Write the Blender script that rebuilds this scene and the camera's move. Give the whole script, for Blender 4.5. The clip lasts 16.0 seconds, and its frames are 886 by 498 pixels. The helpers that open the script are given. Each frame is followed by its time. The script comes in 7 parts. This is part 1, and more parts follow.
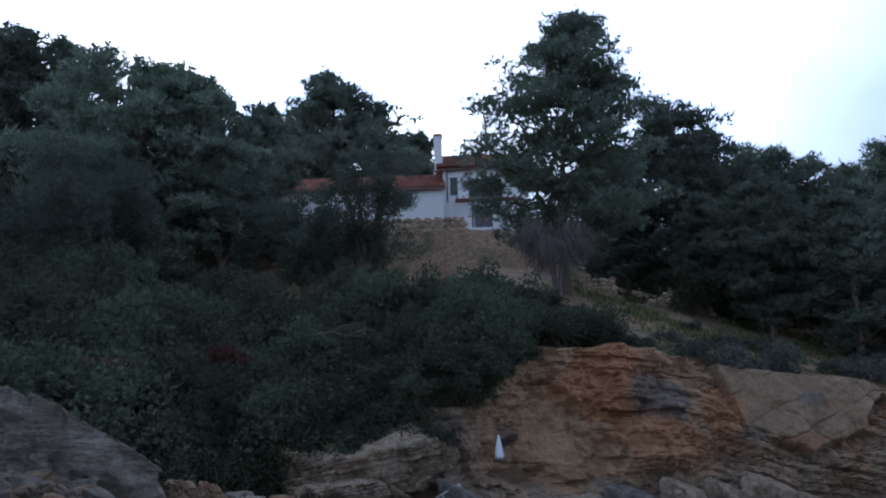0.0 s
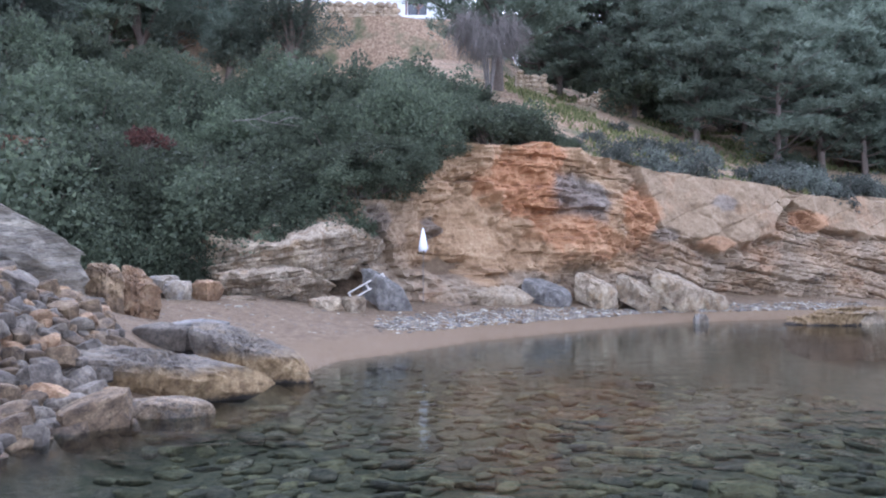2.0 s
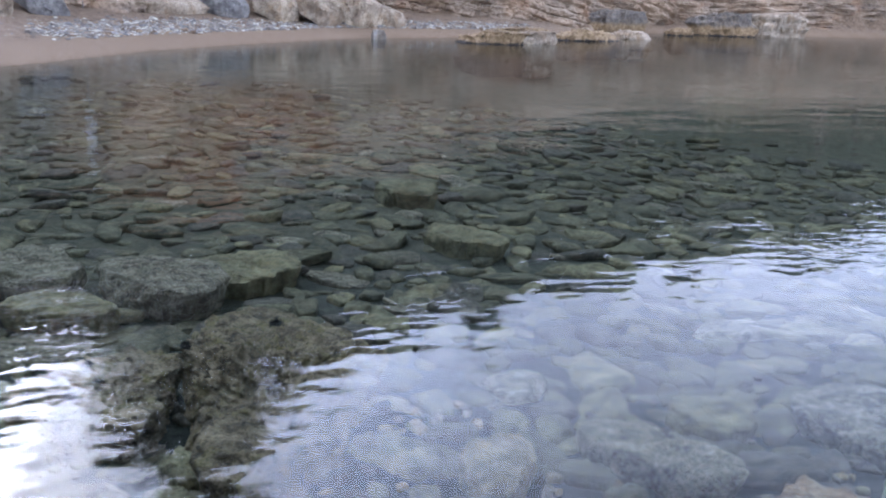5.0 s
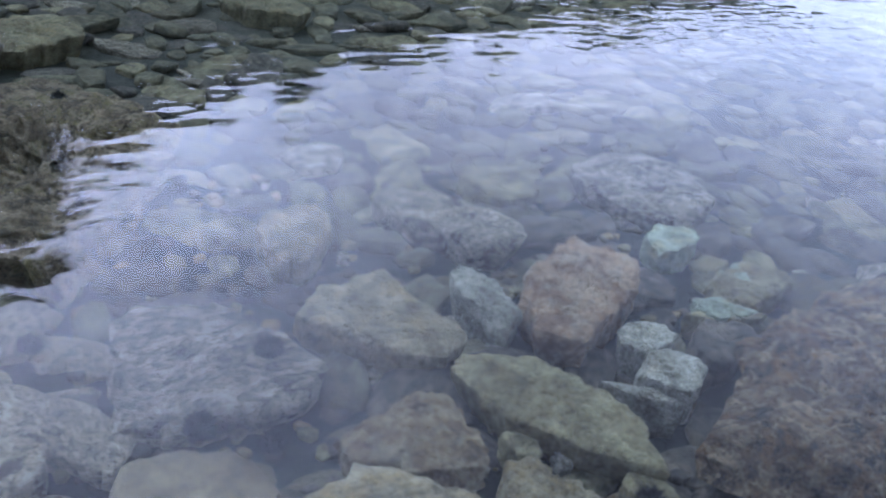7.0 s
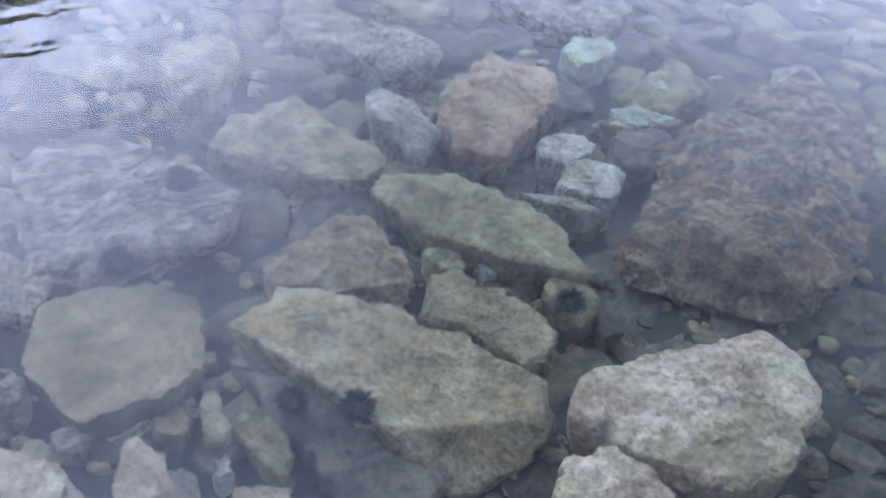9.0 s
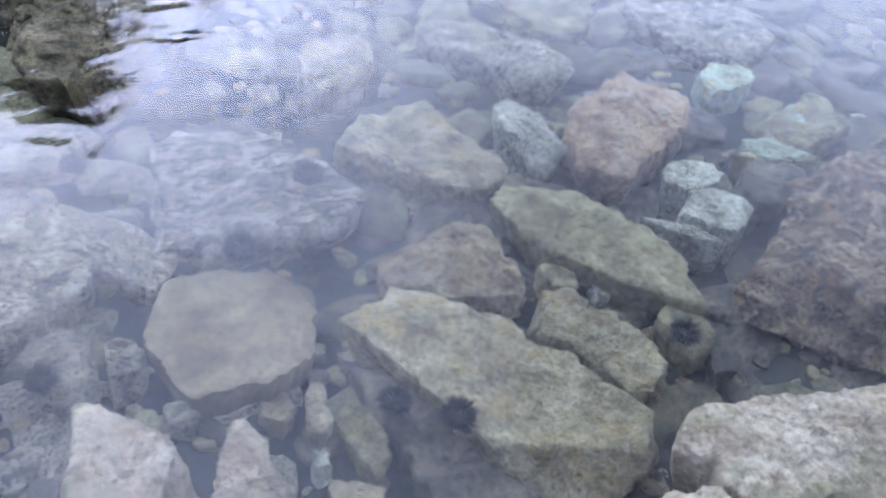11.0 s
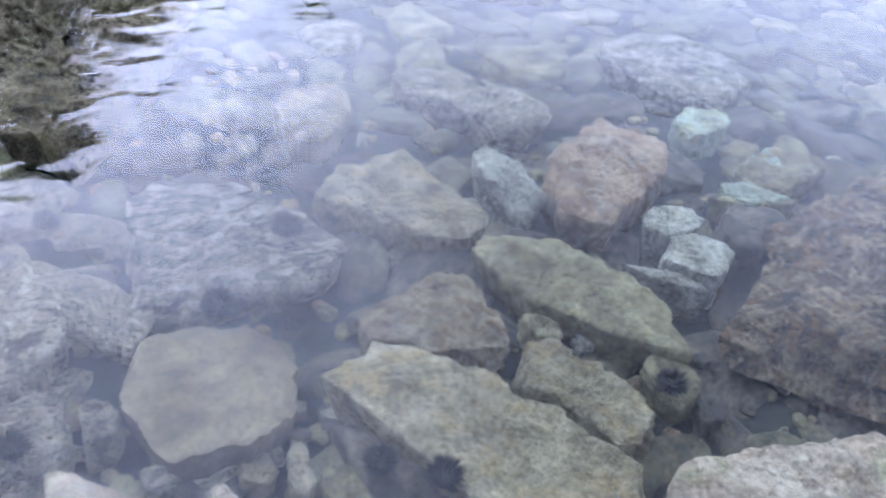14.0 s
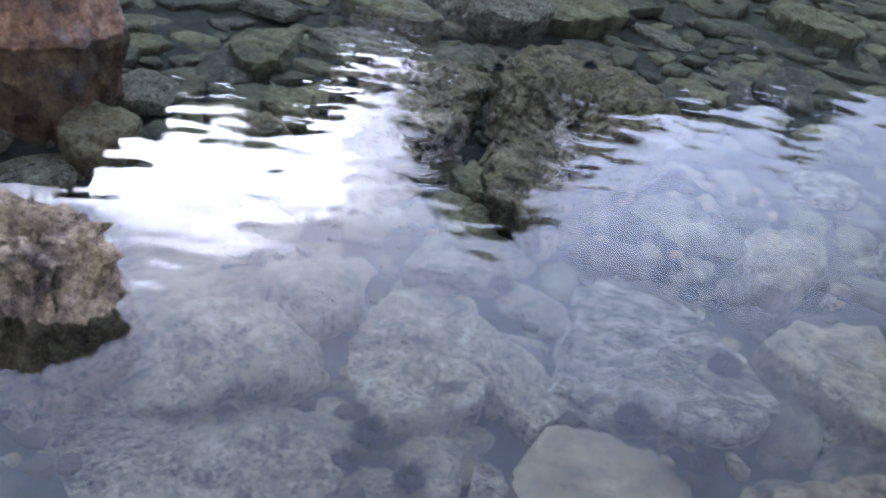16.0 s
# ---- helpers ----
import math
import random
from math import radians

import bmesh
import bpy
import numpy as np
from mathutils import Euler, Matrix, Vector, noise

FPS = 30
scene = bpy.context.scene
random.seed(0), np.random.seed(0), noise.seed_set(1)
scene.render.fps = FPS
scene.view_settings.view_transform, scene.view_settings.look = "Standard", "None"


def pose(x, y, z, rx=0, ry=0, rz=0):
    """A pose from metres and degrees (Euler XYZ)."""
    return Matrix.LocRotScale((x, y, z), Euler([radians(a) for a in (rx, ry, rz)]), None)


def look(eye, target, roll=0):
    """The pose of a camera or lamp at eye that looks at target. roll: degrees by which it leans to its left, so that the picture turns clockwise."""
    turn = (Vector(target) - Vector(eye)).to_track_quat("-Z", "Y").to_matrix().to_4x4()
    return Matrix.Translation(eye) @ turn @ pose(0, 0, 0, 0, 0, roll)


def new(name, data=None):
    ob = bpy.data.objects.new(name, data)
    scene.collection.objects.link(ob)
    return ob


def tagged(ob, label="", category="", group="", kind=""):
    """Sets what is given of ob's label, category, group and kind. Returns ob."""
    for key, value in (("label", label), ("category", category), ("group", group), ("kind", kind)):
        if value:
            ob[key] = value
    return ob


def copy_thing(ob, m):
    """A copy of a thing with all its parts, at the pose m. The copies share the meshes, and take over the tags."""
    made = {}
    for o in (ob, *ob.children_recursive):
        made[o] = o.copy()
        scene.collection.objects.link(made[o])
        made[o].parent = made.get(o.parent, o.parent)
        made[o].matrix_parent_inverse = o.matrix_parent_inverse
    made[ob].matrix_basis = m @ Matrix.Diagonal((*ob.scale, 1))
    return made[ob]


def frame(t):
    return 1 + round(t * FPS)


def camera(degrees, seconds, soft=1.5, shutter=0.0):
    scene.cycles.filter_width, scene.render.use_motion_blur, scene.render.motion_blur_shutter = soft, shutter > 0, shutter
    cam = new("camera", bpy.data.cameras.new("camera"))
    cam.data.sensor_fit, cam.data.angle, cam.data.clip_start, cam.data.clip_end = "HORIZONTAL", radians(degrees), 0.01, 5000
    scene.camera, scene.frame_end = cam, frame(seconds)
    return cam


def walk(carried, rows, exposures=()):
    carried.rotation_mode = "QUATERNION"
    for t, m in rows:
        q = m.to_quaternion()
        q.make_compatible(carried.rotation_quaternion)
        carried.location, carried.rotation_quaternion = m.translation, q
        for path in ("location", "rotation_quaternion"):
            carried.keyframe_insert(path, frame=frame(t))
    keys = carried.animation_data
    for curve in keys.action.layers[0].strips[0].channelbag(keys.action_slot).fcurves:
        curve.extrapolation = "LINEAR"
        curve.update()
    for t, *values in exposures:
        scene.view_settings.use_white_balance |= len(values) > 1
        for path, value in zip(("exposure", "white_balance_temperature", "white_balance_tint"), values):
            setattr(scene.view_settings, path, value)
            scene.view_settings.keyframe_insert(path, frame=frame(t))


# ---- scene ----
cam = camera(51.76, 16.0, soft=2.0)
walk(cam, [
    (0.0, pose(-0.001, 0.002, 1.705, 104.23, 1.90, 0.49)),
    (0.5, pose(-0.023, 0.053, 1.783, 102.35, 1.83, -1.11)),
    (1.0, pose(-0.010, 0.066, 1.810, 98.56, 1.11, -2.38)),
    (1.5, pose(-0.005, 0.079, 1.816, 94.40, 0.50, -3.55)),
    (2.0, pose(-0.010, 0.086, 1.822, 91.04, 0.19, -4.28)),
    (2.5, pose(-0.012, 0.077, 1.802, 87.94, 0.55, -5.70)),
    (3.0, pose(0.016, 0.064, 1.779, 84.35, 0.99, -8.29)),
    (3.5, pose(0.028, 0.068, 1.735, 81.99, 1.08, -13.00)),
    (4.0, pose(0.029, 0.076, 1.667, 78.42, 0.61, -16.76)),
    (4.2, pose(0.050, 0.070, 1.657, 77.80, 0.42, -18.41)),
    (6.3, pose(0.080, 0.007, 1.729, 65.58, -7.92, -30.96)),
    (6.5, pose(0.075, -0.017, 1.747, 64.43, -7.95, -32.39)),
    (7.0, pose(0.114, -0.051, 1.699, 60.67, -6.56, -34.48)),
    (7.5, pose(0.114, -0.059, 1.662, 57.29, -5.79, -37.36)),
    (8.0, pose(0.139, -0.097, 1.650, 54.48, -5.00, -39.89)),
    (8.2, pose(0.149, -0.100, 1.626, 53.57, -5.13, -40.24)),
    (10.3, pose(0.158, -0.079, 1.616, 49.73, -6.54, -36.56)),
    (10.5, pose(0.149, -0.076, 1.612, 49.71, -6.32, -34.96)),
    (11.0, pose(0.137, -0.075, 1.610, 51.09, -6.13, -31.27)),
    (11.5, pose(0.132, -0.060, 1.615, 53.22, -6.52, -29.90)),
    (12.0, pose(0.145, -0.043, 1.614, 54.01, -6.38, -30.97)),
    (12.5, pose(0.133, -0.038, 1.613, 53.99, -6.71, -31.72)),
    (13.0, pose(0.136, -0.033, 1.618, 53.90, -6.49, -31.71)),
    (13.5, pose(0.138, -0.034, 1.610, 54.31, -6.28, -33.01)),
    (14.0, pose(0.150, -0.020, 1.620, 53.72, -6.31, -32.98)),
    (14.5, pose(0.153, -0.036, 1.615, 51.52, -7.06, -30.13)),
    (15.0, pose(0.149, -0.034, 1.590, 54.51, -6.68, -22.88)),
    (15.5, pose(0.133, 0.035, 1.577, 54.00, -6.88, -12.04)),
    (16.0, pose(0.075, 0.077, 1.558, 57.24, -7.25, -1.26)),
], exposures=[(0.0,-1.05,4900,9),(0.6,-0.25,4950,12),(1.0,0.6,5100,15),(1.5,1.3,5300,16),(4.2,1.5,5300,12),(6.3,1.05,5150,18),(7.0,1.34,5150,18),(8.0,1.55,5200,18),(11.0,2.0,5300,20),(14.6,1.95,5300,20),(16.0,1.38,5200,17)])

# ---- world, sun ----
SUN_EL, SUN_AZ = radians(24), radians(-12)      # behind the wooded hill, to the left of the first view
world = bpy.data.worlds.new("sky")
scene.world = world
world.use_nodes = True
wn, wl = world.node_tree.nodes, world.node_tree.links
sky = wn.new("ShaderNodeTexSky")
sky.sky_type, sky.sun_disc = "NISHITA", False
sky.sun_elevation, sky.sun_rotation = SUN_EL, SUN_AZ
sky.dust_density, sky.air_density = 2.0, 1.0
w_co = wn.new("ShaderNodeTexCoord")
w_map = wn.new("ShaderNodeMapping")
w_map.inputs["Scale"].default_value = (1.0, 1.0, 2.2)
w_noise = wn.new("ShaderNodeTexNoise")
w_noise.inputs["Scale"].default_value, w_noise.inputs["Detail"].default_value = 3.2, 7.0
w_ramp = wn.new("ShaderNodeValToRGB")
w_ramp.color_ramp.elements[0].position, w_ramp.color_ramp.elements[1].position = 0.36, 0.62
w_ramp.color_ramp.elements[0].color, w_ramp.color_ramp.elements[1].color = (0.55, 0.55, 0.55, 1), (1, 1, 1, 1)
w_mix = wn.new("ShaderNodeMix")
w_mix.data_type = "RGBA"
w_mix.inputs["B"].default_value = (9.1, 9.2, 10.5, 1)
wl.new(w_co.outputs["Generated"], w_map.inputs["Vector"])
wl.new(w_map.outputs["Vector"], w_noise.inputs["Vector"])
wl.new(w_noise.outputs["Fac"], w_ramp.inputs["Fac"])
wl.new(w_ramp.outputs["Color"], w_mix.inputs["Factor"])
wl.new(sky.outputs["Color"], w_mix.inputs["A"])
# a sky glow added above the hidden sun, fitted to the reflections on the water
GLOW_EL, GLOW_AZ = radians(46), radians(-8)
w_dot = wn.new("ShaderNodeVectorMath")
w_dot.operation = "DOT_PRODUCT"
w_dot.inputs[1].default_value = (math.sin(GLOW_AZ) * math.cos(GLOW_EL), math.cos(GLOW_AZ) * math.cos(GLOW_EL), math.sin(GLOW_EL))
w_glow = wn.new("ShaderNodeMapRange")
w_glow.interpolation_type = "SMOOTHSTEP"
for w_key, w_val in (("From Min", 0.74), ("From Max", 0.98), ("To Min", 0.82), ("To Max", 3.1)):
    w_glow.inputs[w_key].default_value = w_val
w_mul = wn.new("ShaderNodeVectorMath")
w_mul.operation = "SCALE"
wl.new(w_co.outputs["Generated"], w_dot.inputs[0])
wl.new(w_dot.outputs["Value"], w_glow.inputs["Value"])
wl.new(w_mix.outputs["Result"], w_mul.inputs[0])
# added brightness low in the sky and overhead, to light the foliage and seabed
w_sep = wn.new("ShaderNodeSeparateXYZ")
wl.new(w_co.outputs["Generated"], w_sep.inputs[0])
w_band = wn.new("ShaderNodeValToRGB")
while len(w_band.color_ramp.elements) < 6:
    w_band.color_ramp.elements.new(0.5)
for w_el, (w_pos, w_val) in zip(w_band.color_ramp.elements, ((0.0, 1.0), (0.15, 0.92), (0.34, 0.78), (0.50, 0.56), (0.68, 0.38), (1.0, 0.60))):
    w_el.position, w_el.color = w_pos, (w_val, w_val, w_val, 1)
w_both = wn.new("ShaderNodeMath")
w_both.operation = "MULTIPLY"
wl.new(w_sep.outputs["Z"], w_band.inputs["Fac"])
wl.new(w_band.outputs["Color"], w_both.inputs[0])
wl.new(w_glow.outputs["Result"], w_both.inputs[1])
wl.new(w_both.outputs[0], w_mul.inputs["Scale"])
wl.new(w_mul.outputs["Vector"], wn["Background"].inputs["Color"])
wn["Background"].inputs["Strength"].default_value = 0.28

sun_data = bpy.data.lights.new("sun", "SUN")
sun_data.energy, sun_data.angle, sun_data.color = 0.6, radians(20), (1.0, 0.95, 0.88)
sun_lamp = new("sun", sun_data)
sun_dir = Vector((math.sin(SUN_AZ) * math.cos(SUN_EL), math.cos(SUN_AZ) * math.cos(SUN_EL), math.sin(SUN_EL)))
sun_lamp.matrix_world = look(sun_dir * 200, (0, 0, 0))

rng = np.random.default_rng(7)

# ---- materials ----
def material(name):
    m = bpy.data.materials.new(name)
    m.use_nodes = True
    return m, m.node_tree.nodes, m.node_tree.links, m.node_tree.nodes["Principled BSDF"]


def node_noise(n, l, vec, scale, detail=6.0, rough=0.6):
    t = n.new("ShaderNodeTexNoise")
    t.inputs["Scale"].default_value, t.inputs["Detail"].default_value, t.inputs["Roughness"].default_value = scale, detail, rough
    if vec:
        l.new(vec, t.inputs["Vector"])
    return t


def node_ramp(n, l, fac, stops):
    r = n.new("ShaderNodeValToRGB")
    e = r.color_ramp.elements
    while len(e) < len(stops):
        e.new(0.5)
    for k, (p, c) in enumerate(stops):
        e[k].position, e[k].color = p, (*c, 1) if len(c) == 3 else c
    l.new(fac, r.inputs["Fac"])
    return r


def node_mix(n, l, fac, a, b, kind="MIX"):
    m = n.new("ShaderNodeMix")
    m.data_type, m.blend_type = "RGBA", kind
    for key, v in (("Factor", fac), ("A", a), ("B", b)):
        if hasattr(v, "links"):
            l.new(v, m.inputs[key])
        elif isinstance(v, tuple):
            m.inputs[key].default_value = (*v, 1)
        else:
            m.inputs[key].default_value = v
    return m.outputs["Result"]


def node_math(n, l, op, a, b=0.0):
    m = n.new("ShaderNodeMath")
    m.operation = op
    for k, v in enumerate((a, b)):
        if hasattr(v, "links"):
            l.new(v, m.inputs[k])
        else:
            m.inputs[k].default_value = v
    return m.outputs[0]


def node_bump(n, l, bsdf, height, strength, distance):
    b = n.new("ShaderNodeBump")
    b.inputs["Strength"].default_value, b.inputs["Distance"].default_value = strength, distance
    l.new(height, b.inputs["Height"])
    l.new(b.outputs["Normal"], bsdf.inputs["Normal"])


def rock_material(name, dark, mid, light, scale=6.0, rough=0.85, bump=0.6, dist=0.02, pits=0.0, patch=None, vary=0.25, mottle=1.0, crust=0.0, stretch=None, blots=0.4):
    """Stone: a broad mottling, a fine grain, dark pits, and a second tone in patches."""
    m, n, l, b = material(name)
    co = n.new("ShaderNodeTexCoord").outputs["Object"]
    inf = n.new("ShaderNodeObjectInfo")
    off = n.new("ShaderNodeVectorMath")
    off.operation = "ADD"
    comb = n.new("ShaderNodeCombineXYZ")
    for k in range(3):
        l.new(node_math(n, l, "MULTIPLY", inf.outputs["Random"], 37.0 + 11 * k), comb.inputs[k])
    l.new(co, off.inputs[0]), l.new(comb.outputs[0], off.inputs[1])
    v = off.outputs[0]
    if stretch:
        mp = n.new("ShaderNodeMapping")
        mp.inputs["Scale"].default_value = stretch
        l.new(v, mp.inputs["Vector"])
        v = mp.outputs[0]
    broad = node_noise(n, l, v, scale * mottle, 6, 0.65)
    fine = node_noise(n, l, v, scale * 5.0, 8, 0.75)
    tone = node_math(n, l, "ADD", node_math(n, l, "MULTIPLY", broad.outputs["Fac"], 0.72), node_math(n, l, "MULTIPLY", fine.outputs["Fac"], 0.28))
    col = node_ramp(n, l, tone, [(0.405, dark), (0.5, mid), (0.60, light)]).outputs["Color"]
    if patch:
        pn = node_noise(n, l, v, scale * 0.8, 6, 0.7)
        pf = node_ramp(n, l, pn.outputs["Fac"], [(0.5, (0, 0, 0)), (0.62, (1, 1, 1))]).outputs["Color"]
        col = node_mix(n, l, pf, col, patch)
    tint = node_ramp(n, l, node_noise(n, l, v, scale * 0.55, 3, 0.5).outputs["Fac"], [(0.36, (0.78, 0.74, 0.68)), (0.5, (1.0, 1.0, 1.0)), (0.64, (1.16, 1.14, 1.08))]).outputs["Color"]
    col = node_mix(n, l, 1.0, col, tint, "MULTIPLY")
    grain = node_ramp(n, l, node_noise(n, l, v, scale * 7.0, 6, 0.7).outputs["Fac"], [(0.36, (0.70, 0.69, 0.67)), (0.5, (1.0, 1.0, 1.0)), (0.64, (1.22, 1.22, 1.20))]).outputs["Color"]
    col = node_mix(n, l, 1.0, col, grain, "MULTIPLY")
    grit = node_noise(n, l, v, scale * 14.0, 3, 0.6)
    gf = node_ramp(n, l, grit.outputs["Fac"], [(0.56, (0, 0, 0)), (0.66, (1, 1, 1))]).outputs["Color"]
    col = node_mix(n, l, node_math(n, l, "MULTIPLY", gf, 0.20), col, tuple(min(1.0, c * 1.2) for c in light))
    blot = node_noise(n, l, v, scale * 2.2, 4, 0.6)
    bf = node_ramp(n, l, blot.outputs["Fac"], [(0.36, (1, 1, 1)), (0.44, (0, 0, 0))]).outputs["Color"]
    col = node_mix(n, l, node_math(n, l, "MULTIPLY", bf, blots), col, tuple(c * 0.75 for c in dark))
    height = fine.outputs["Fac"]
    if crust:
        # pale growth with crisp borders, and small dark holes
        cn = node_noise(n, l, v, scale * 2.6, 9, 0.78)
        cf = node_ramp(n, l, cn.outputs["Fac"], [(0.52, (0, 0, 0)), (0.57, (1, 1, 1))]).outputs["Color"]
        col = node_mix(n, l, node_math(n, l, "MULTIPLY", cf, crust), col, tuple(min(0.62, c * 1.25) for c in light))
        hn = node_noise(n, l, v, scale * 4.6, 6, 0.7)
        hf = node_ramp(n, l, hn.outputs["Fac"], [(0.36, (1, 1, 1)), (0.42, (0, 0, 0))]).outputs["Color"]
        col = node_mix(n, l, node_math(n, l, "MULTIPLY", hf, 0.45), col, tuple(c * 0.6 for c in dark))
        height = node_math(n, l, "ADD", height, node_math(n, l, "SUBTRACT", node_math(n, l, "MULTIPLY", cf, 0.25), node_math(n, l, "MULTIPLY", hf, 0.5)))
    if pits:
        vo = n.new("ShaderNodeTexVoronoi")
        vo.inputs["Scale"].default_value = scale * 3.2
        l.new(v, vo.inputs["Vector"])
        pf = node_ramp(n, l, vo.outputs["Distance"], [(0.12, (0, 0, 0)), (0.38, (1, 1, 1))]).outputs["Color"]
        col = node_mix(n, l, node_math(n, l, "MULTIPLY", node_math(n, l, "SUBTRACT", 1.0, pf), pits), col, dark)
        height = node_math(n, l, "ADD", height, node_math(n, l, "MULTIPLY", pf, 0.5))
    hsv = n.new("ShaderNodeHueSaturation")
    l.new(col, hsv.inputs["Color"])
    l.new(node_math(n, l, "ADD", 1.0 - vary / 2, node_math(n, l, "MULTIPLY", inf.outputs["Random"], vary)), hsv.inputs["Value"])
    l.new(hsv.outputs["Color"], b.inputs["Base Color"])
    b.inputs["Roughness"].default_value = rough
    node_bump(n, l, b, height, bump, dist)
    return m


def leaf_material(name, dark, mid, light, rough=0.6):
    """Foliage: every leaf its own tone, and every plant a little lighter or darker."""
    m, n, l, b = material(name)
    g = n.new("ShaderNodeNewGeometry")
    inf = n.new("ShaderNodeObjectInfo")
    col = node_ramp(n, l, g.outputs["Random Per Island"], [(0.0, dark), (0.55, mid), (1.0, light)]).outputs["Color"]
    co = n.new("ShaderNodeTexCoord").outputs["Object"]
    broad = node_noise(n, l, co, 0.7, 3)
    hsv = n.new("ShaderNodeHueSaturation")
    l.new(col, hsv.inputs["Color"])
    val = node_math(n, l, "ADD", 0.40, node_math(n, l, "ADD", node_math(n, l, "MULTIPLY", inf.outputs["Random"], 0.75), node_math(n, l, "MULTIPLY", broad.outputs["Fac"], 0.5)))
    l.new(val, hsv.inputs["Value"])
    l.new(node_math(n, l, "ADD", 0.488, node_math(n, l, "MULTIPLY", inf.outputs["Random"], 0.024)), hsv.inputs["Hue"])
    l.new(hsv.outputs["Color"], b.inputs["Base Color"])
    b.inputs["Roughness"].default_value = rough
    b.inputs["Specular IOR Level"].default_value = 0.15
    tl = n.new("ShaderNodeBsdfTranslucent")
    l.new(hsv.outputs["Color"], tl.inputs["Color"])
    mx = n.new("ShaderNodeMixShader")
    mx.inputs["Fac"].default_value = 0.45
    l.new(b.outputs[0], mx.inputs[1]), l.new(tl.outputs[0], mx.inputs[2])
    l.new(mx.outputs[0], n["Material Output"].inputs["Surface"])
    return m


def plain_material(name, color, rough=0.7, metal=0.0, vary=0.12, scale=3.0):
    m, n, l, b = material(name)
    co = n.new("ShaderNodeTexCoord").outputs["Object"]
    t = node_noise(n, l, co, scale, 8, 0.7)
    lo, hi = tuple(c * (1 - vary) for c in color), tuple(min(1, c * (1 + vary)) for c in color)
    l.new(node_ramp(n, l, t.outputs["Fac"], [(0.3, lo), (0.7, hi)]).outputs["Color"], b.inputs["Base Color"])
    b.inputs["Roughness"].default_value, b.inputs["Metallic"].default_value = rough, metal
    node_bump(n, l, b, t.outputs["Fac"], 0.2, 0.01)
    return m


# submerged stones, by family
M_GREEN = rock_material("algae_stone", (0.072, 0.060, 0.030), (0.165, 0.138, 0.070), (0.26, 0.225, 0.125), 7, 0.8, 0.8, 0.045, patch=(0.20, 0.155, 0.075), crust=0.25)
M_TAN = rock_material("tan_stone", (0.066, 0.050, 0.026), (0.108, 0.083, 0.046), (0.148, 0.116, 0.068), 9, 0.85, 0.5, 0.015, pits=0.1, crust=0.10)
M_SLAB = rock_material("slab_stone", (0.135, 0.105, 0.057), (0.245, 0.196, 0.115), (0.37, 0.31, 0.20), 8, 0.85, 0.9, 0.04, pits=0.15, patch=(0.28, 0.205, 0.095), crust=0.32)
M_BROWN = rock_material("brown_stone", (0.070, 0.045, 0.022), (0.21, 0.145, 0.072), (0.36, 0.28, 0.17), 8, 0.85, 0.9, 0.045, patch=(0.28, 0.225, 0.14), crust=0.28)
M_WEED = rock_material("weedy_brown_stone", (0.020, 0.013, 0.008), (0.105, 0.064, 0.030), (0.36, 0.26, 0.15), 9, 0.85, 1.0, 0.08, pits=0.4, patch=(0.22, 0.12, 0.045), crust=0.45)
M_RUST = rock_material("rust_stone", (0.11, 0.062, 0.030), (0.235, 0.140, 0.070), (0.36, 0.26, 0.165), 6, 0.85, 0.9, 0.045, patch=(0.30, 0.235, 0.165), crust=0.30)
M_PALE = rock_material("pale_stone", (0.13, 0.115, 0.080), (0.28, 0.262, 0.205), (0.41, 0.385, 0.315), 8, 0.8, 0.9, 0.03, pits=0.25, crust=0.22)
M_PINK = rock_material("pink_stone", (0.19, 0.135, 0.085), (0.36, 0.275, 0.205), (0.47, 0.38, 0.295), 6, 0.9, 0.9, 0.025, pits=0.30, patch=(0.29, 0.255, 0.145), crust=0.12, blots=0.25)
M_PIT = rock_material("pitted_stone", (0.06, 0.045, 0.029), (0.22, 0.178, 0.122), (0.44, 0.38, 0.285), 11, 0.9, 1.0, 0.05, pits=0.55, patch=(0.26, 0.22, 0.14), crust=0.55)
M_RIPPLE = rock_material("rippled_stone", (0.050, 0.038, 0.027), (0.21, 0.172, 0.125), (0.48, 0.42, 0.335), 14, 0.9, 1.0, 0.09, pits=0.25, crust=0.5, stretch=(0.75, 1.25, 1.0))
M_BANK = rock_material("bank_rock", (0.050, 0.032, 0.016), (0.235, 0.165, 0.092), (0.40, 0.30, 0.19), 8, 0.9, 1.0, 0.06, pits=0.6, patch=(0.21, 0.16, 0.055), crust=0.30)
M_TURQ = rock_material("turquoise_stone", (0.12, 0.125, 0.08), (0.23, 0.25, 0.18), (0.33, 0.36, 0.26), 7, 0.8, 0.8, 0.03, patch=(0.26, 0.24, 0.13), crust=0.2)
M_BED = rock_material("bed_stone", (0.042, 0.037, 0.020), (0.105, 0.092, 0.050), (0.185, 0.162, 0.095), 5, 0.85, 0.9, 0.04, patch=(0.12, 0.095, 0.05), vary=0.6, crust=0.2)
M_DARK = rock_material("dark_stone", (0.028, 0.023, 0.017), (0.070, 0.056, 0.041), (0.14, 0.115, 0.082), 8, 0.85, 0.9, 0.03, crust=0.3)
M_HEAP = rock_material("tan_rubble_stone", (0.058, 0.038, 0.021), (0.118, 0.080, 0.045), (0.20, 0.145, 0.085), 3, 0.9, 0.8, 0.03, vary=0.8, crust=0.15)
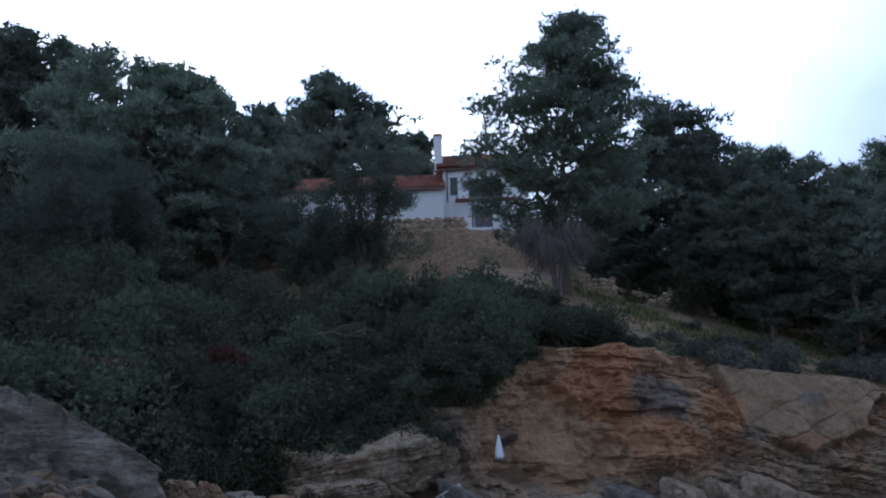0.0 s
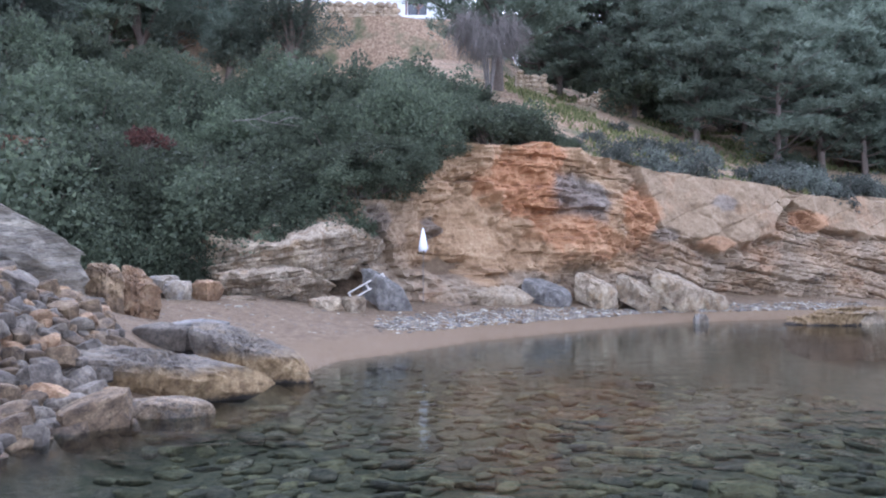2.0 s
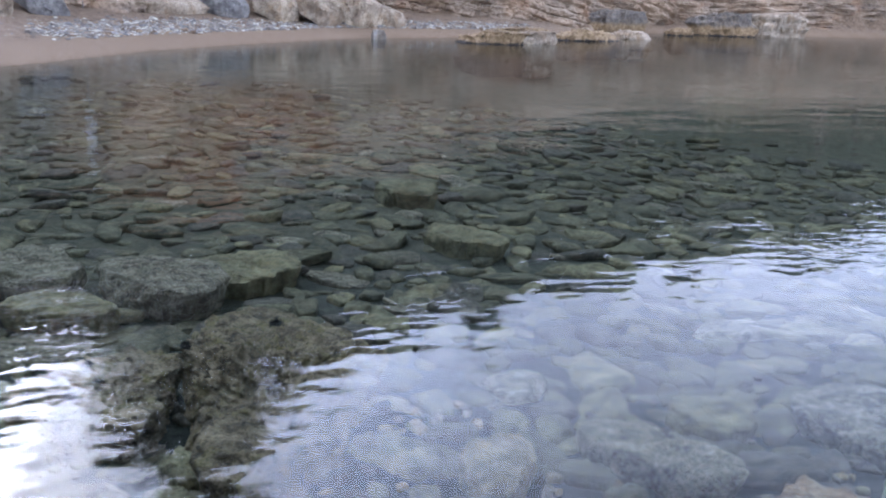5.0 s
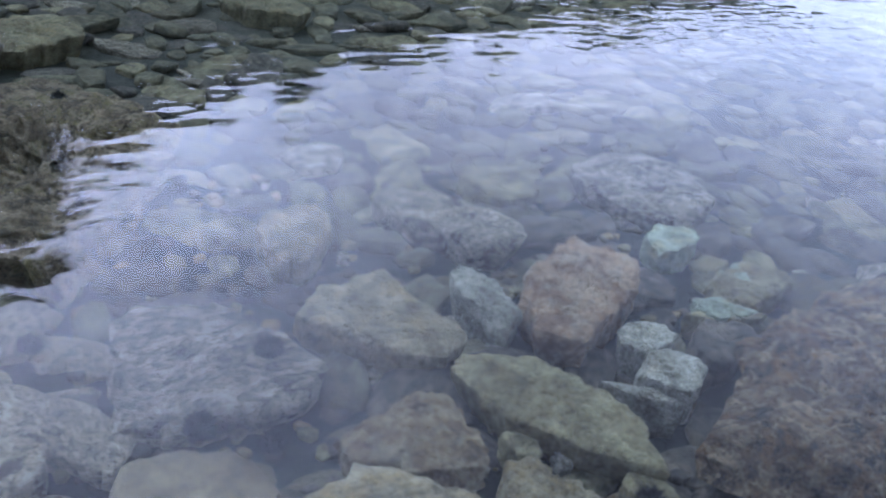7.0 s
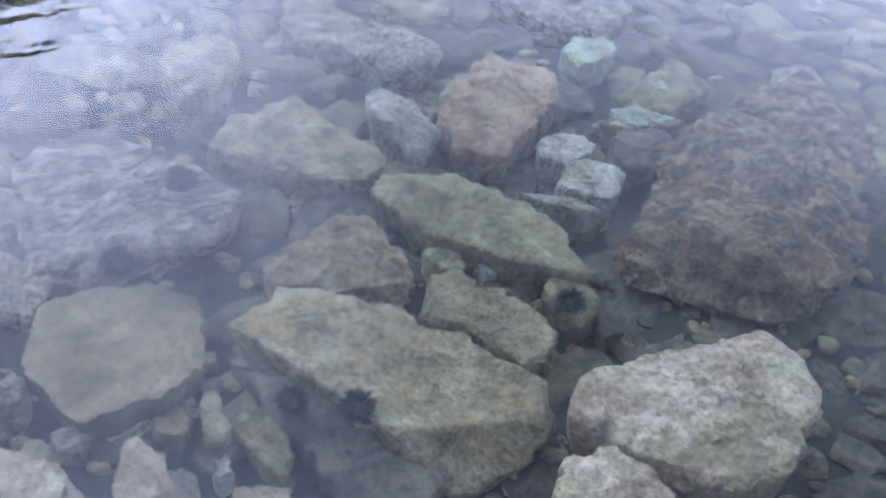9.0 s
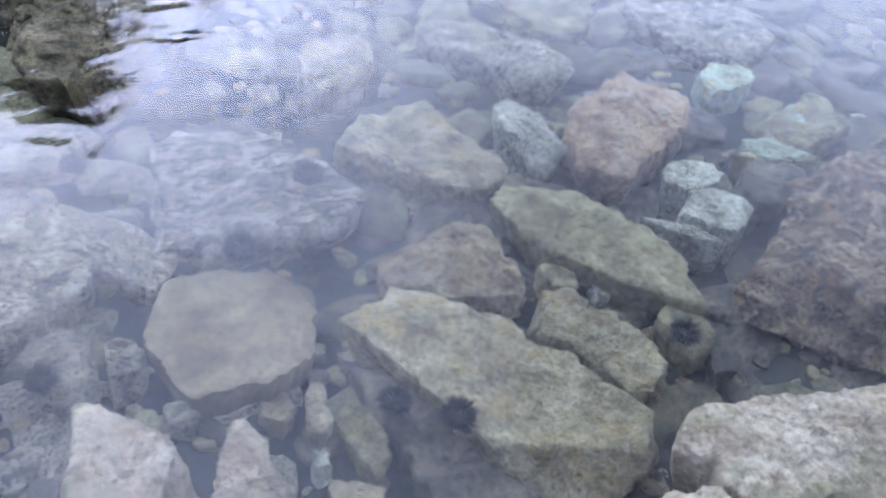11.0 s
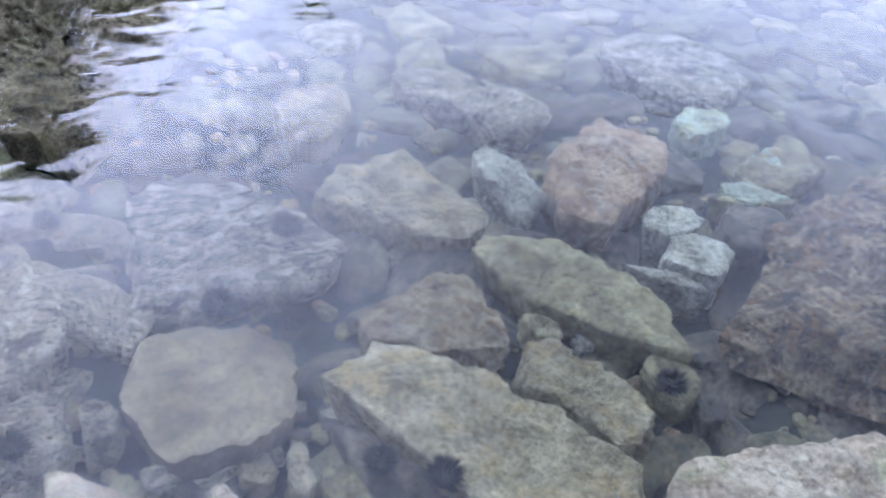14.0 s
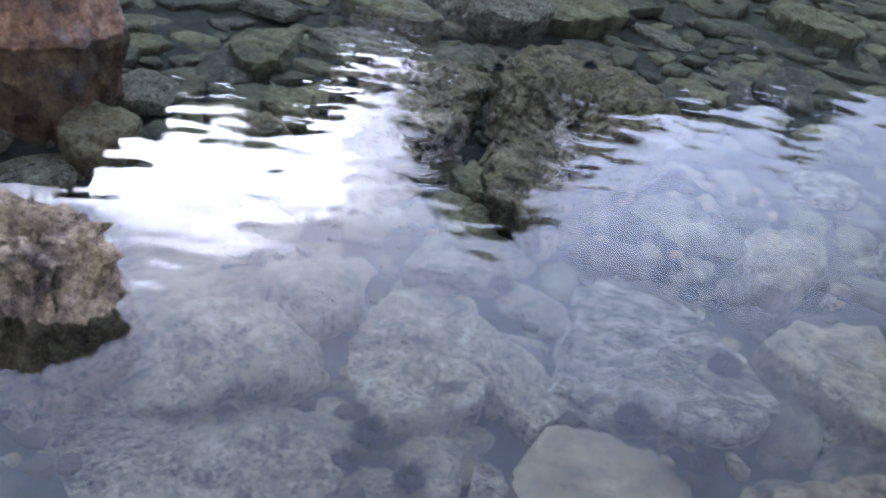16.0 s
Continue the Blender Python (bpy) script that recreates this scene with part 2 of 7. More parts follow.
# shore stones
M_GREY = rock_material("grey_shore_stone", (0.062, 0.050, 0.038), (0.120, 0.100, 0.078), (0.19, 0.162, 0.128), 3, 0.9, 0.8, 0.03, vary=0.55, crust=0.15)
M_PALEROCK = rock_material("pale_cliff_rock", (0.17, 0.125, 0.080), (0.30, 0.240, 0.165), (0.40, 0.335, 0.245), 2.5, 0.92, 1.0, 0.05, patch=(0.26, 0.185, 0.11), vary=0.2, crust=0.08, blots=0.2)
M_SLABROCK = rock_material("bedded_grey_rock", (0.13, 0.112, 0.088), (0.265, 0.235, 0.19), (0.38, 0.345, 0.285), 2, 0.9, 1.0, 0.06, patch=(0.20, 0.165, 0.12), vary=0.1, crust=0.2, stretch=(0.6, 0.6, 3.0))
M_OCHRE = rock_material("ochre_stone", (0.115, 0.066, 0.033), (0.20, 0.120, 0.062), (0.26, 0.18, 0.105), 4, 0.9, 0.7, 0.03, vary=0.4, crust=0.15)
M_BEIGE = rock_material("beige_stone", (0.136, 0.111, 0.081), (0.238, 0.200, 0.149), (0.340, 0.297, 0.238), 3, 0.9, 0.7, 0.04, patch=(0.238, 0.221, 0.196), vary=0.5)
M_BLUE = rock_material("blue_grey_stone", (0.072, 0.066, 0.059), (0.130, 0.120, 0.108), (0.205, 0.190, 0.170), 4, 0.85, 0.7, 0.03, crust=0.15)
M_SPLASH = rock_material("splash_rock", (0.060, 0.042, 0.026), (0.20, 0.145, 0.088), (0.34, 0.255, 0.165), 6, 0.85, 1.0, 0.05, pits=0.4, patch=(0.145, 0.125, 0.10), crust=0.25)
M_RUSTROCK = rock_material("rust_shore_rock", (0.065, 0.035, 0.021), (0.20, 0.102, 0.046), (0.34, 0.215, 0.115), 5, 0.85, 1.0, 0.04, patch=(0.13, 0.11, 0.10), crust=0.2)
M_URCHIN = plain_material("urchin_black", (0.008, 0.007, 0.010), 0.5)

M_PINE = leaf_material("pine_needles", (0.125, 0.150, 0.112), (0.158, 0.188, 0.138), (0.198, 0.230, 0.168))
M_SHRUB = leaf_material("maquis_leaves", (0.056, 0.066, 0.043), (0.074, 0.088, 0.056), (0.104, 0.122, 0.074))
M_OLIVE = leaf_material("olive_leaves", (0.085, 0.104, 0.078), (0.102, 0.122, 0.092), (0.125, 0.146, 0.110))
M_GREYLEAF = leaf_material("grey_scrub_leaves", (0.06, 0.065, 0.055), (0.10, 0.11, 0.09), (0.16, 0.165, 0.135))
M_GRASS = leaf_material("dry_grass", (0.07, 0.08, 0.03), (0.13, 0.14, 0.055), (0.22, 0.20, 0.10))
M_REDLEAF = leaf_material("red_scrub_leaves", (0.055, 0.030, 0.024), (0.085, 0.040, 0.030), (0.12, 0.055, 0.042))
M_BARK = plain_material("bark", (0.12, 0.095, 0.075), 0.9, vary=0.4, scale=8)
M_DEAD = plain_material("dead_wood", (0.15, 0.132, 0.115), 0.9, vary=0.3, scale=6)
M_WALL = plain_material("white_render", (0.78, 0.78, 0.76), 0.8, vary=0.05)
M_FRAME_AND_SHADE = plain_material("dark_frame_and_shade", (0.06, 0.055, 0.055), 0.5)
M_TIMBER = plain_material("brown_timber", (0.16, 0.085, 0.055), 0.6, vary=0.25)
M_PIPE = plain_material("copper_downpipe", (0.20, 0.11, 0.09), 0.5)
M_SHUTTER = plain_material("shutter_brown", (0.09, 0.075, 0.07), 0.6)
M_WHITE = plain_material("white_cloth", (0.82, 0.83, 0.86), 0.8, vary=0.06)
M_BLUECLOTH = plain_material("blue_cloth", (0.10, 0.17, 0.45), 0.8)
M_PLANK = plain_material("bleached_plank", (0.46, 0.43, 0.38), 0.8, vary=0.25)
M_EARTH = rock_material("red_earth", (0.060, 0.032, 0.019), (0.115, 0.060, 0.034), (0.18, 0.105, 0.06), 2.5, 0.95, 0.8, 0.05, vary=0.1)
M_DRYSTONE = rock_material("dry_stone", (0.22, 0.16, 0.10), (0.40, 0.31, 0.21), (0.52, 0.43, 0.32), 1.5, 0.9, 0.6, 0.05, vary=0.5)


def glass_material():
    m, n, l, b = material("window_glass")
    b.inputs["Base Color"].default_value = (0.04, 0.045, 0.05, 1)
    b.inputs["Roughness"].default_value = 0.05
    return m


M_GLASS = glass_material()


def tile_material():
    m, n, l, b = material("terracotta")
    g = n.new("ShaderNodeNewGeometry")
    co = n.new("ShaderNodeTexCoord").outputs["Object"]
    t = node_noise(n, l, co, 2.5, 6)
    f = node_math(n, l, "ADD", node_math(n, l, "MULTIPLY", g.outputs["Random Per Island"], 0.5), node_math(n, l, "MULTIPLY", t.outputs["Fac"], 0.5))
    l.new(node_ramp(n, l, f, [(0.2, (0.24, 0.075, 0.045)), (0.5, (0.36, 0.12, 0.07)), (0.8, (0.48, 0.20, 0.12))]).outputs["Color"], b.inputs["Base Color"])
    b.inputs["Roughness"].default_value = 0.85
    return m


M_TILE = tile_material()


def tide_material():
    """Shore rock: grey above, a yellow-brown belt that the sea keeps wet, dark at the waterline."""
    m = rock_material("tide_marked_rock", (0.062, 0.051, 0.039), (0.118, 0.098, 0.076), (0.18, 0.152, 0.118), 4, 0.85, 1.0, 0.04, patch=(0.15, 0.115, 0.076), vary=0.1, crust=0.25)
    n, l = m.node_tree.nodes, m.node_tree.links
    b = n["Principled BSDF"]
    old = b.inputs["Base Color"].links[0].from_socket
    pos = n.new("ShaderNodeNewGeometry").outputs["Position"]
    sep = n.new("ShaderNodeSeparateXYZ")
    l.new(pos, sep.inputs[0])
    z = node_math(n, l, "ADD", sep.outputs[2], node_math(n, l, "MULTIPLY", node_math(n, l, "SUBTRACT", node_noise(n, l, pos, 3.0, 6, 0.7).outputs["Fac"], 0.5), 0.35))
    belt = node_ramp(n, l, z, [(0.36, (1, 1, 1)), (0.52, (0, 0, 0))]).outputs["Color"]
    tan = node_ramp(n, l, node_noise(n, l, pos, 9.0, 7, 0.75).outputs["Fac"], [(0.38, (0.13, 0.080, 0.034)), (0.53, (0.26, 0.175, 0.082)), (0.66, (0.36, 0.27, 0.15))]).outputs["Color"]
    col = node_mix(n, l, belt, old, tan)
    wet = node_ramp(n, l, z, [(0.02, (1, 1, 1)), (0.08, (0, 0, 0))]).outputs["Color"]
    l.new(node_mix(n, l, wet, col, (0.035, 0.027, 0.018)), b.inputs["Base Color"])
    return m


M_TIDE = tide_material()


def cliff_material():
    """Cliff rock: thin tan beds, a massive pale bed, an ochre hollow, rust and grey stains (the rock's kinds lie in the mesh)."""
    m, n, l, b = material("cliff_rock")
    co = n.new("ShaderNodeTexCoord").outputs["Object"]
    kind = n.new("ShaderNodeAttribute")
    kind.attribute_name = "rock"
    sep = n.new("ShaderNodeSeparateColor")
    l.new(kind.outputs["Color"], sep.inputs[0])
    mp = n.new("ShaderNodeMapping")
    mp.inputs["Rotation"].default_value = (0, radians(10), 0)
    mp.inputs["Scale"].default_value = (0.30, 0.30, 1.9)
    l.new(co, mp.inputs["Vector"])
    beds = node_noise(n, l, mp.outputs[0], 1.7, 9, 0.66)
    mid = node_noise(n, l, co, 0.9, 7, 0.65)
    fine = node_noise(n, l, co, 6.0, 9, 0.75)
    tone = node_math(n, l, "ADD", node_math(n, l, "MULTIPLY", beds.outputs["Fac"], 0.5), node_math(n, l, "MULTIPLY", fine.outputs["Fac"], 0.5))
    soft = node_math(n, l, "ADD", node_math(n, l, "MULTIPLY", mid.outputs["Fac"], 0.5), node_math(n, l, "MULTIPLY", fine.outputs["Fac"], 0.5))
    tan = node_ramp(n, l, tone, [(0.37, (0.055, 0.040, 0.026)), (0.47, (0.175, 0.128, 0.082)), (0.62, (0.31, 0.245, 0.168))]).outputs["Color"]
    pale = node_ramp(n, l, soft, [(0.34, (0.115, 0.080, 0.048)), (0.48, (0.222, 0.156, 0.092)), (0.62, (0.31, 0.235, 0.152))]).outputs["Color"]
    ochre = node_ramp(n, l, tone, [(0.36, (0.10, 0.058, 0.028)), (0.48, (0.265, 0.162, 0.080)), (0.62, (0.38, 0.265, 0.150))]).outputs["Color"]
    rust = node_ramp(n, l, tone, [(0.36, (0.12, 0.050, 0.025)), (0.48, (0.30, 0.142, 0.062)), (0.62, (0.43, 0.245, 0.125))]).outputs["Color"]
    grey = node_ramp(n, l, tone, [(0.36, (0.055, 0.048, 0.042)), (0.5, (0.130, 0.112, 0.094)), (0.64, (0.23, 0.20, 0.165))]).outputs["Color"]
    spots = node_ramp(n, l, node_noise(n, l, co, 0.7, 7, 0.65).outputs["Fac"], [(0.54, (0, 0, 0)), (0.66, (1, 1, 1))]).outputs["Color"]
    col = node_mix(n, l, kind.outputs["Alpha"], tan, ochre)
    col = node_mix(n, l, sep.outputs[0], col, pale)
    rf = node_math(n, l, "MINIMUM", node_math(n, l, "ADD", sep.outputs[2], node_math(n, l, "MULTIPLY", spots, 0.28)), 1.0)
    col = node_mix(n, l, rf, col, rust)
    col = node_mix(n, l, sep.outputs[1], col, grey)
    l.new(col, b.inputs["Base Color"])
    b.inputs["Roughness"].default_value = 0.95
    node_bump(n, l, b, node_math(n, l, "ADD", node_math(n, l, "MULTIPLY", beds.outputs["Fac"], 0.6), node_math(n, l, "MULTIPLY", fine.outputs["Fac"], 0.4)), 0.9, 0.10)
    return m


M_CLIFF = cliff_material()


def ground_material():
    """Seabed silt and shingle below the water, near-black off the beach for the shade between stones; wet then dry sand
    on the beach, stony soil with dry grass on the hill.
    """
    m, n, l, b = material("ground")
    g = n.new("ShaderNodeNewGeometry")
    pos = g.outputs["Position"]
    sep = n.new("ShaderNodeSeparateXYZ")
    l.new(pos, sep.inputs[0])
    n1, n2, n3 = node_noise(n, l, pos, 0.5, 6), node_noise(n, l, pos, 5, 8, 0.7), node_noise(n, l, pos, 24, 8, 0.75)
    z = node_math(n, l, "ADD", sep.outputs[2], node_math(n, l, "MULTIPLY", node_math(n, l, "SUBTRACT", n1.outputs["Fac"], 0.5), 0.10))
    # this near-black tone paints the shaded gaps between the stones
    sea = node_ramp(n, l, node_math(n, l, "ADD", node_math(n, l, "MULTIPLY", n2.outputs["Fac"], 0.6), node_math(n, l, "MULTIPLY", n3.outputs["Fac"], 0.4)), [(0.38, (0.010, 0.010, 0.009)), (0.5, (0.025, 0.026, 0.021)), (0.64, (0.065, 0.063, 0.048))]).outputs["Color"]
    silt = node_ramp(n, l, n2.outputs["Fac"], [(0.36, (0.045, 0.040, 0.022)), (0.64, (0.13, 0.11, 0.065))]).outputs["Color"]
    near_beach = node_math(n, l, "MINIMUM", node_math(n, l, "MAXIMUM", node_math(n, l, "DIVIDE", node_math(n, l, "SUBTRACT", sep.outputs[1], 5.0), 4.0), 0.0), 1.0)
    sea = node_mix(n, l, near_beach, sea, silt)
    wet = node_ramp(n, l, n3.outputs["Fac"], [(0.3, (0.142, 0.093, 0.049)), (0.7, (0.20, 0.135, 0.074))]).outputs["Color"]
    dry = node_ramp(n, l, node_math(n, l, "ADD", node_math(n, l, "MULTIPLY", n2.outputs["Fac"], 0.5), node_math(n, l, "MULTIPLY", n3.outputs["Fac"], 0.5)), [(0.38, (0.074, 0.047, 0.025)), (0.5, (0.155, 0.104, 0.058)), (0.62, (0.24, 0.170, 0.100))]).outputs["Color"]
    soil = node_ramp(n, l, n2.outputs["Fac"], [(0.35, (0.14, 0.09, 0.05)), (0.5, (0.30, 0.20, 0.12)), (0.66, (0.42, 0.31, 0.20))]).outputs["Color"]
    grass = node_ramp(n, l, n3.outputs["Fac"], [(0.3, (0.05, 0.065, 0.025)), (0.7, (0.15, 0.15, 0.07))]).outputs["Color"]
    gz = node_ramp(n, l, n1.outputs["Fac"], [(0.50, (0, 0, 0)), (0.66, (1, 1, 1))]).outputs["Color"]
    hill = node_mix(n, l, gz, soil, grass)

    def step(a, w):
        return node_math(n, l, "MINIMUM", node_math(n, l, "MAXIMUM", node_math(n, l, "DIVIDE", node_math(n, l, "SUBTRACT", z, a), w), 0.0), 1.0)

    col = node_mix(n, l, step(-0.25, 0.2), sea, wet)
    col = node_mix(n, l, step(0.22, 0.12), col, dry)
    col = node_mix(n, l, step(2.4, 0.8), col, hill)
    l.new(col, b.inputs["Base Color"])
    b.inputs["Roughness"].default_value = 0.95
    node_bump(n, l, b, node_math(n, l, "ADD", n2.outputs["Fac"], n3.outputs["Fac"]), 1.0, 0.07)
    return m


M_GROUND = ground_material()


def water_material():
    """Clear shallow sea: a clear body with a faint green tint, and a glossy rippled skin by Fresnel."""
    m, n, l, b = material("sea_water")
    n.remove(b)
    out = n["Material Output"]
    pos = n.new("ShaderNodeNewGeometry").outputs["Position"]
    mp = n.new("ShaderNodeMapping")
    mp.inputs["Rotation"].default_value = (0, 0, radians(24))
    mp.inputs["Scale"].default_value = (0.55, 1.0, 1.0)
    l.new(pos, mp.inputs["Vector"])
    a, c = node_noise(n, l, mp.outputs[0], 1.5, 3, 0.5), node_noise(n, l, mp.outputs[0], 12.0, 2, 0.45)
    calm = node_ramp(n, l, node_noise(n, l, pos, 0.35, 2).outputs["Fac"], [(0.42, (0.15, 0.15, 0.15)), (0.62, (1, 1, 1))]).outputs["Color"]
    h = node_math(n, l, "ADD", node_math(n, l, "MULTIPLY", a.outputs["Fac"], 0.55), node_math(n, l, "MULTIPLY", node_math(n, l, "MULTIPLY", c.outputs["Fac"], 0.13), calm))
    bump = n.new("ShaderNodeBump")
    bump.inputs["Strength"].default_value, bump.inputs["Distance"].default_value = 0.42, 0.06
    l.new(h, bump.inputs["Height"])
    fr = n.new("ShaderNodeFresnel")
    fr.inputs["IOR"].default_value = 1.24
    gl = n.new("ShaderNodeBsdfGlossy")
    gl.inputs["Roughness"].default_value = 0.015
    tr = n.new("ShaderNodeBsdfTransparent")
    tr.inputs["Color"].default_value = (0.72, 0.785, 0.74, 1)
    mx = n.new("ShaderNodeMixShader")
    l.new(bump.outputs["Normal"], gl.inputs["Normal"]), l.new(bump.outputs["Normal"], fr.inputs["Normal"])
    l.new(fr.outputs["Fac"], mx.inputs["Fac"]), l.new(tr.outputs[0], mx.inputs[1]), l.new(gl.outputs[0], mx.inputs[2])
    l.new(mx.outputs[0], out.inputs["Surface"])
    return m


M_WATER = water_material()

# ---- mesh helpers ----
def mesh_of(name, verts, faces, mat, smooth=True):
    """A mesh from arrays of vertices and of triangles or quads."""
    verts, faces = np.asarray(verts, np.float32), np.asarray(faces, np.int32)
    me = bpy.data.meshes.new(name)
    me.vertices.add(len(verts))
    me.vertices.foreach_set("co", verts.ravel())
    k = faces.shape[1]
    me.loops.add(faces.size)
    me.loops.foreach_set("vertex_index", faces.ravel())
    me.polygons.add(len(faces))
    me.polygons.foreach_set("loop_start", np.arange(0, faces.size, k, dtype=np.int32))
    me.polygons.foreach_set("use_smooth", np.full(len(faces), smooth))
    me.update(calc_edges=True)
    me.validate()
    me.materials.append(mat)
    return me


def part(name, me, parent, label="", at=None):
    """One mesh object under a thing or under a part."""
    ob = new(name, me)
    ob.parent = parent
    if at is not None:
        ob.matrix_basis = at
    return tagged(ob, label)


def box_mesh(name, sx, sy, sz, mat, bevel=0.02, at=(0, 0, 0)):
    bm = bmesh.new()
    bmesh.ops.create_cube(bm, size=1.0, matrix=Matrix.Translation(at) @ Matrix.Diagonal((sx, sy, sz, 1)))
    if bevel:
        bmesh.ops.bevel(bm, geom=bm.edges[:], offset=min(bevel, 0.3 * min(sx, sy, sz)), segments=1, affect="EDGES")
    me = bpy.data.meshes.new(name)
    bm.to_mesh(me)
    bm.free()
    me.materials.append(mat)
    return me


def empty(name, at, label, category, group="", kind=""):
    ob = new(name)
    ob.empty_display_size = 0.3
    ob.matrix_basis = at if isinstance(at, Matrix) else Matrix.Translation(at)
    return tagged(ob, label, category, group, kind)


def value_noise(p, seed=0):
    """Smooth noise in -1..1 for an (n, 3) array of places."""
    p = np.asarray(p, float)
    i = np.floor(p).astype(np.int64)
    f = p - i
    f = f * f * (3 - 2 * f)

    def h(ix, iy, iz):
        n = (ix * 374761393 + iy * 668265263 + iz * 2147483647 + seed * 1274126177) & 0xFFFFFFFF
        n = ((n ^ (n >> 13)) * 1274126177) & 0xFFFFFFFF
        return ((n ^ (n >> 16)) & 0xFFFF) / 32767.5 - 1.0

    r = 0
    for dx in (0, 1):
        for dy in (0, 1):
            for dz in (0, 1):
                w = (f[:, 0] if dx else 1 - f[:, 0]) * (f[:, 1] if dy else 1 - f[:, 1]) * (f[:, 2] if dz else 1 - f[:, 2])
                r = r + w * h(i[:, 0] + dx, i[:, 1] + dy, i[:, 2] + dz)
    return r


def fbm(p, seed=0, octaves=4, rough=0.5):
    r, a, p = 0, 1.0, np.asarray(p, float)
    for k in range(octaves):
        r = r + a * value_noise(p * 2 ** k + 17.3 * k, seed + k)
        a *= rough
    return r


# ---- the lie of the land ----
SHORE = [(-300, -60), (-60, -20), (-14, 1.5), (-5.0, 3.2), (-1.7, 2.5), (-0.95, 1.6), (-0.5, 0.95), (0.0, 0.4), (0.7, -0.15), (1.6, -0.7), (4, -2.2), (14, -9), (60, -50), (300, -260)]
COVE = [(-1.7, 2.5), (-2.5, 4.2), (-3.3, 6.5), (-3.8, 8.8), (-3.5, 10.4), (-2.9, 11.2), (-2.1, 13.0), (-1.5, 14.4), (-0.7, 17.6), (0.4, 18.9), (2.5, 21.9), (5.1, 24.4), (9.4, 28.0),
        (13.5, 29.4), (18.5, 30.5), (24.5, 35.7), (30, 36.9), (45, 36.5), (80, 42), (300, 60)]
CLIFF = [(-40, 14), (-14, 19.5), (-9, 21.5), (-6.5, 23.4), (-4.4, 24.4), (-1.6, 25.0), (0.0, 25.6), (1.5, 26.6), (3.4, 28.2), (6, 29.8), (10, 31.6), (13.5, 32.6), (17.5, 33.2),
         (22, 35.2), (26, 37.6), (32, 38.6), (45, 38.2), (80, 44), (300, 62)]
SEA = COVE[::-1] + SHORE[5:] + [(3000, -260), (3000, 60)]      # the water's outline
UPLAND = CLIFF + [(300, 3000), (-3000, 3000), (-3000, 14)]


def to_line(p, line):
    d = np.full(len(p), 1e9)
    for (ax, ay), (bx, by) in zip(line[:-1], line[1:]):
        e = np.array((bx - ax, by - ay))
        t = np.clip(((p - (ax, ay)) @ e) / (e @ e), 0, 1)
        d = np.minimum(d, np.hypot(p[:, 0] - ax - t * e[0], p[:, 1] - ay - t * e[1]))
    return d


def within(p, poly):
    c = np.zeros(len(p), bool)
    for (ax, ay), (bx, by) in zip(poly, poly[1:] + poly[:1]):
        if ay != by:
            c ^= ((ay > p[:, 1]) != (by > p[:, 1])) & (p[:, 0] < (bx - ax) * (p[:, 1] - ay) / (by - ay) + ax)
    return c


TOPS_X = (-40, -9, -6.5, -4.4, -2.0, -0.9, 0.3, 1.3, 3.4, 6, 8, 11, 15.5, 18, 26, 34, 80)
TOPS_Z = (2.6, 2.1, 2.0, 2.5, 2.7, 3.2, 4.5, 5.0, 5.4, 5.7, 5.5, 4.9, 4.4, 4.3, 4.0, 3.7, 3.5)


def height(x, y):
    """The ground's height in metres; the water lies at 0."""
    x, y = np.atleast_1d(np.asarray(x, float)), np.atleast_1d(np.asarray(y, float))
    p = np.stack([x, y], 1)
    sea, up = within(p, SEA), within(p, UPLAND)
    s = np.minimum(to_line(p, COVE), to_line(p, SHORE[4:]))
    c = to_line(p, CLIFF)
    q = np.stack([x, y, 0 * x], 1)
    beach = np.minimum(0.20 * s, 0.75 + 0.055 * s)
    beach = beach + 0.9 * np.clip((-x - 2.6) / 3.5, 0, 1) * np.clip(s / 2.5, 0, 1) * np.clip((18.5 - y) / 4, 0, 1) * np.clip((y - 6) / 3, 0, 1)
    beach = np.minimum(beach, 2.6) + 0.05 * value_noise(q * 0.8, 3) * np.clip(s, 0, 1)
    bed = -0.50 * (1 - np.exp(-s / 0.40)) - 0.015 * np.clip(s - 3.5, 0, 12) - 0.20 * np.clip(s - 15.5, 0, 18)
    bed = bed - 0.07 * np.clip(x - 4.5, 0, 10) * np.clip(s / 3, 0, 1) + 0.03 * value_noise(q * 2.5, 5)
    top = np.interp(x, TOPS_X, TOPS_Z)
    far = np.interp(x, (-40, -5, 10, 30), (1.0, 1.0, 0.92, 0.80))
    rise = (0.40 * np.clip(c - 1.5, 0, 18) + 0.33 * np.clip(c - 19.5, 0, 26) + 0.10 * np.clip(c - 45.5, 0, 60)) * far
    hill = top + rise + 0.5 * value_noise(q * 0.12, 8) * np.clip(c / 8, 0, 1) + 0.15 * value_noise(q * 0.6, 9) * np.clip(c / 3, 0, 1)
    ramp = np.clip((c - 0.9) / 1.2, 0, 1)
    land = np.where(up, beach + (hill - beach) * ramp, beach)
    # the level terrace of the house
    t = np.clip(1 - np.maximum(np.abs(x + 4) - 11.5, 0) / 3, 0, 1) * np.clip((y - 61.8) / 1.0, 0, 1) * np.clip((82 - y) / 5, 0, 1)
    land = land * (1 - t) + 19.2 * t
    return np.where(sea, bed, land)


def ground_z(x, y):
    return float(height(x, y)[0])


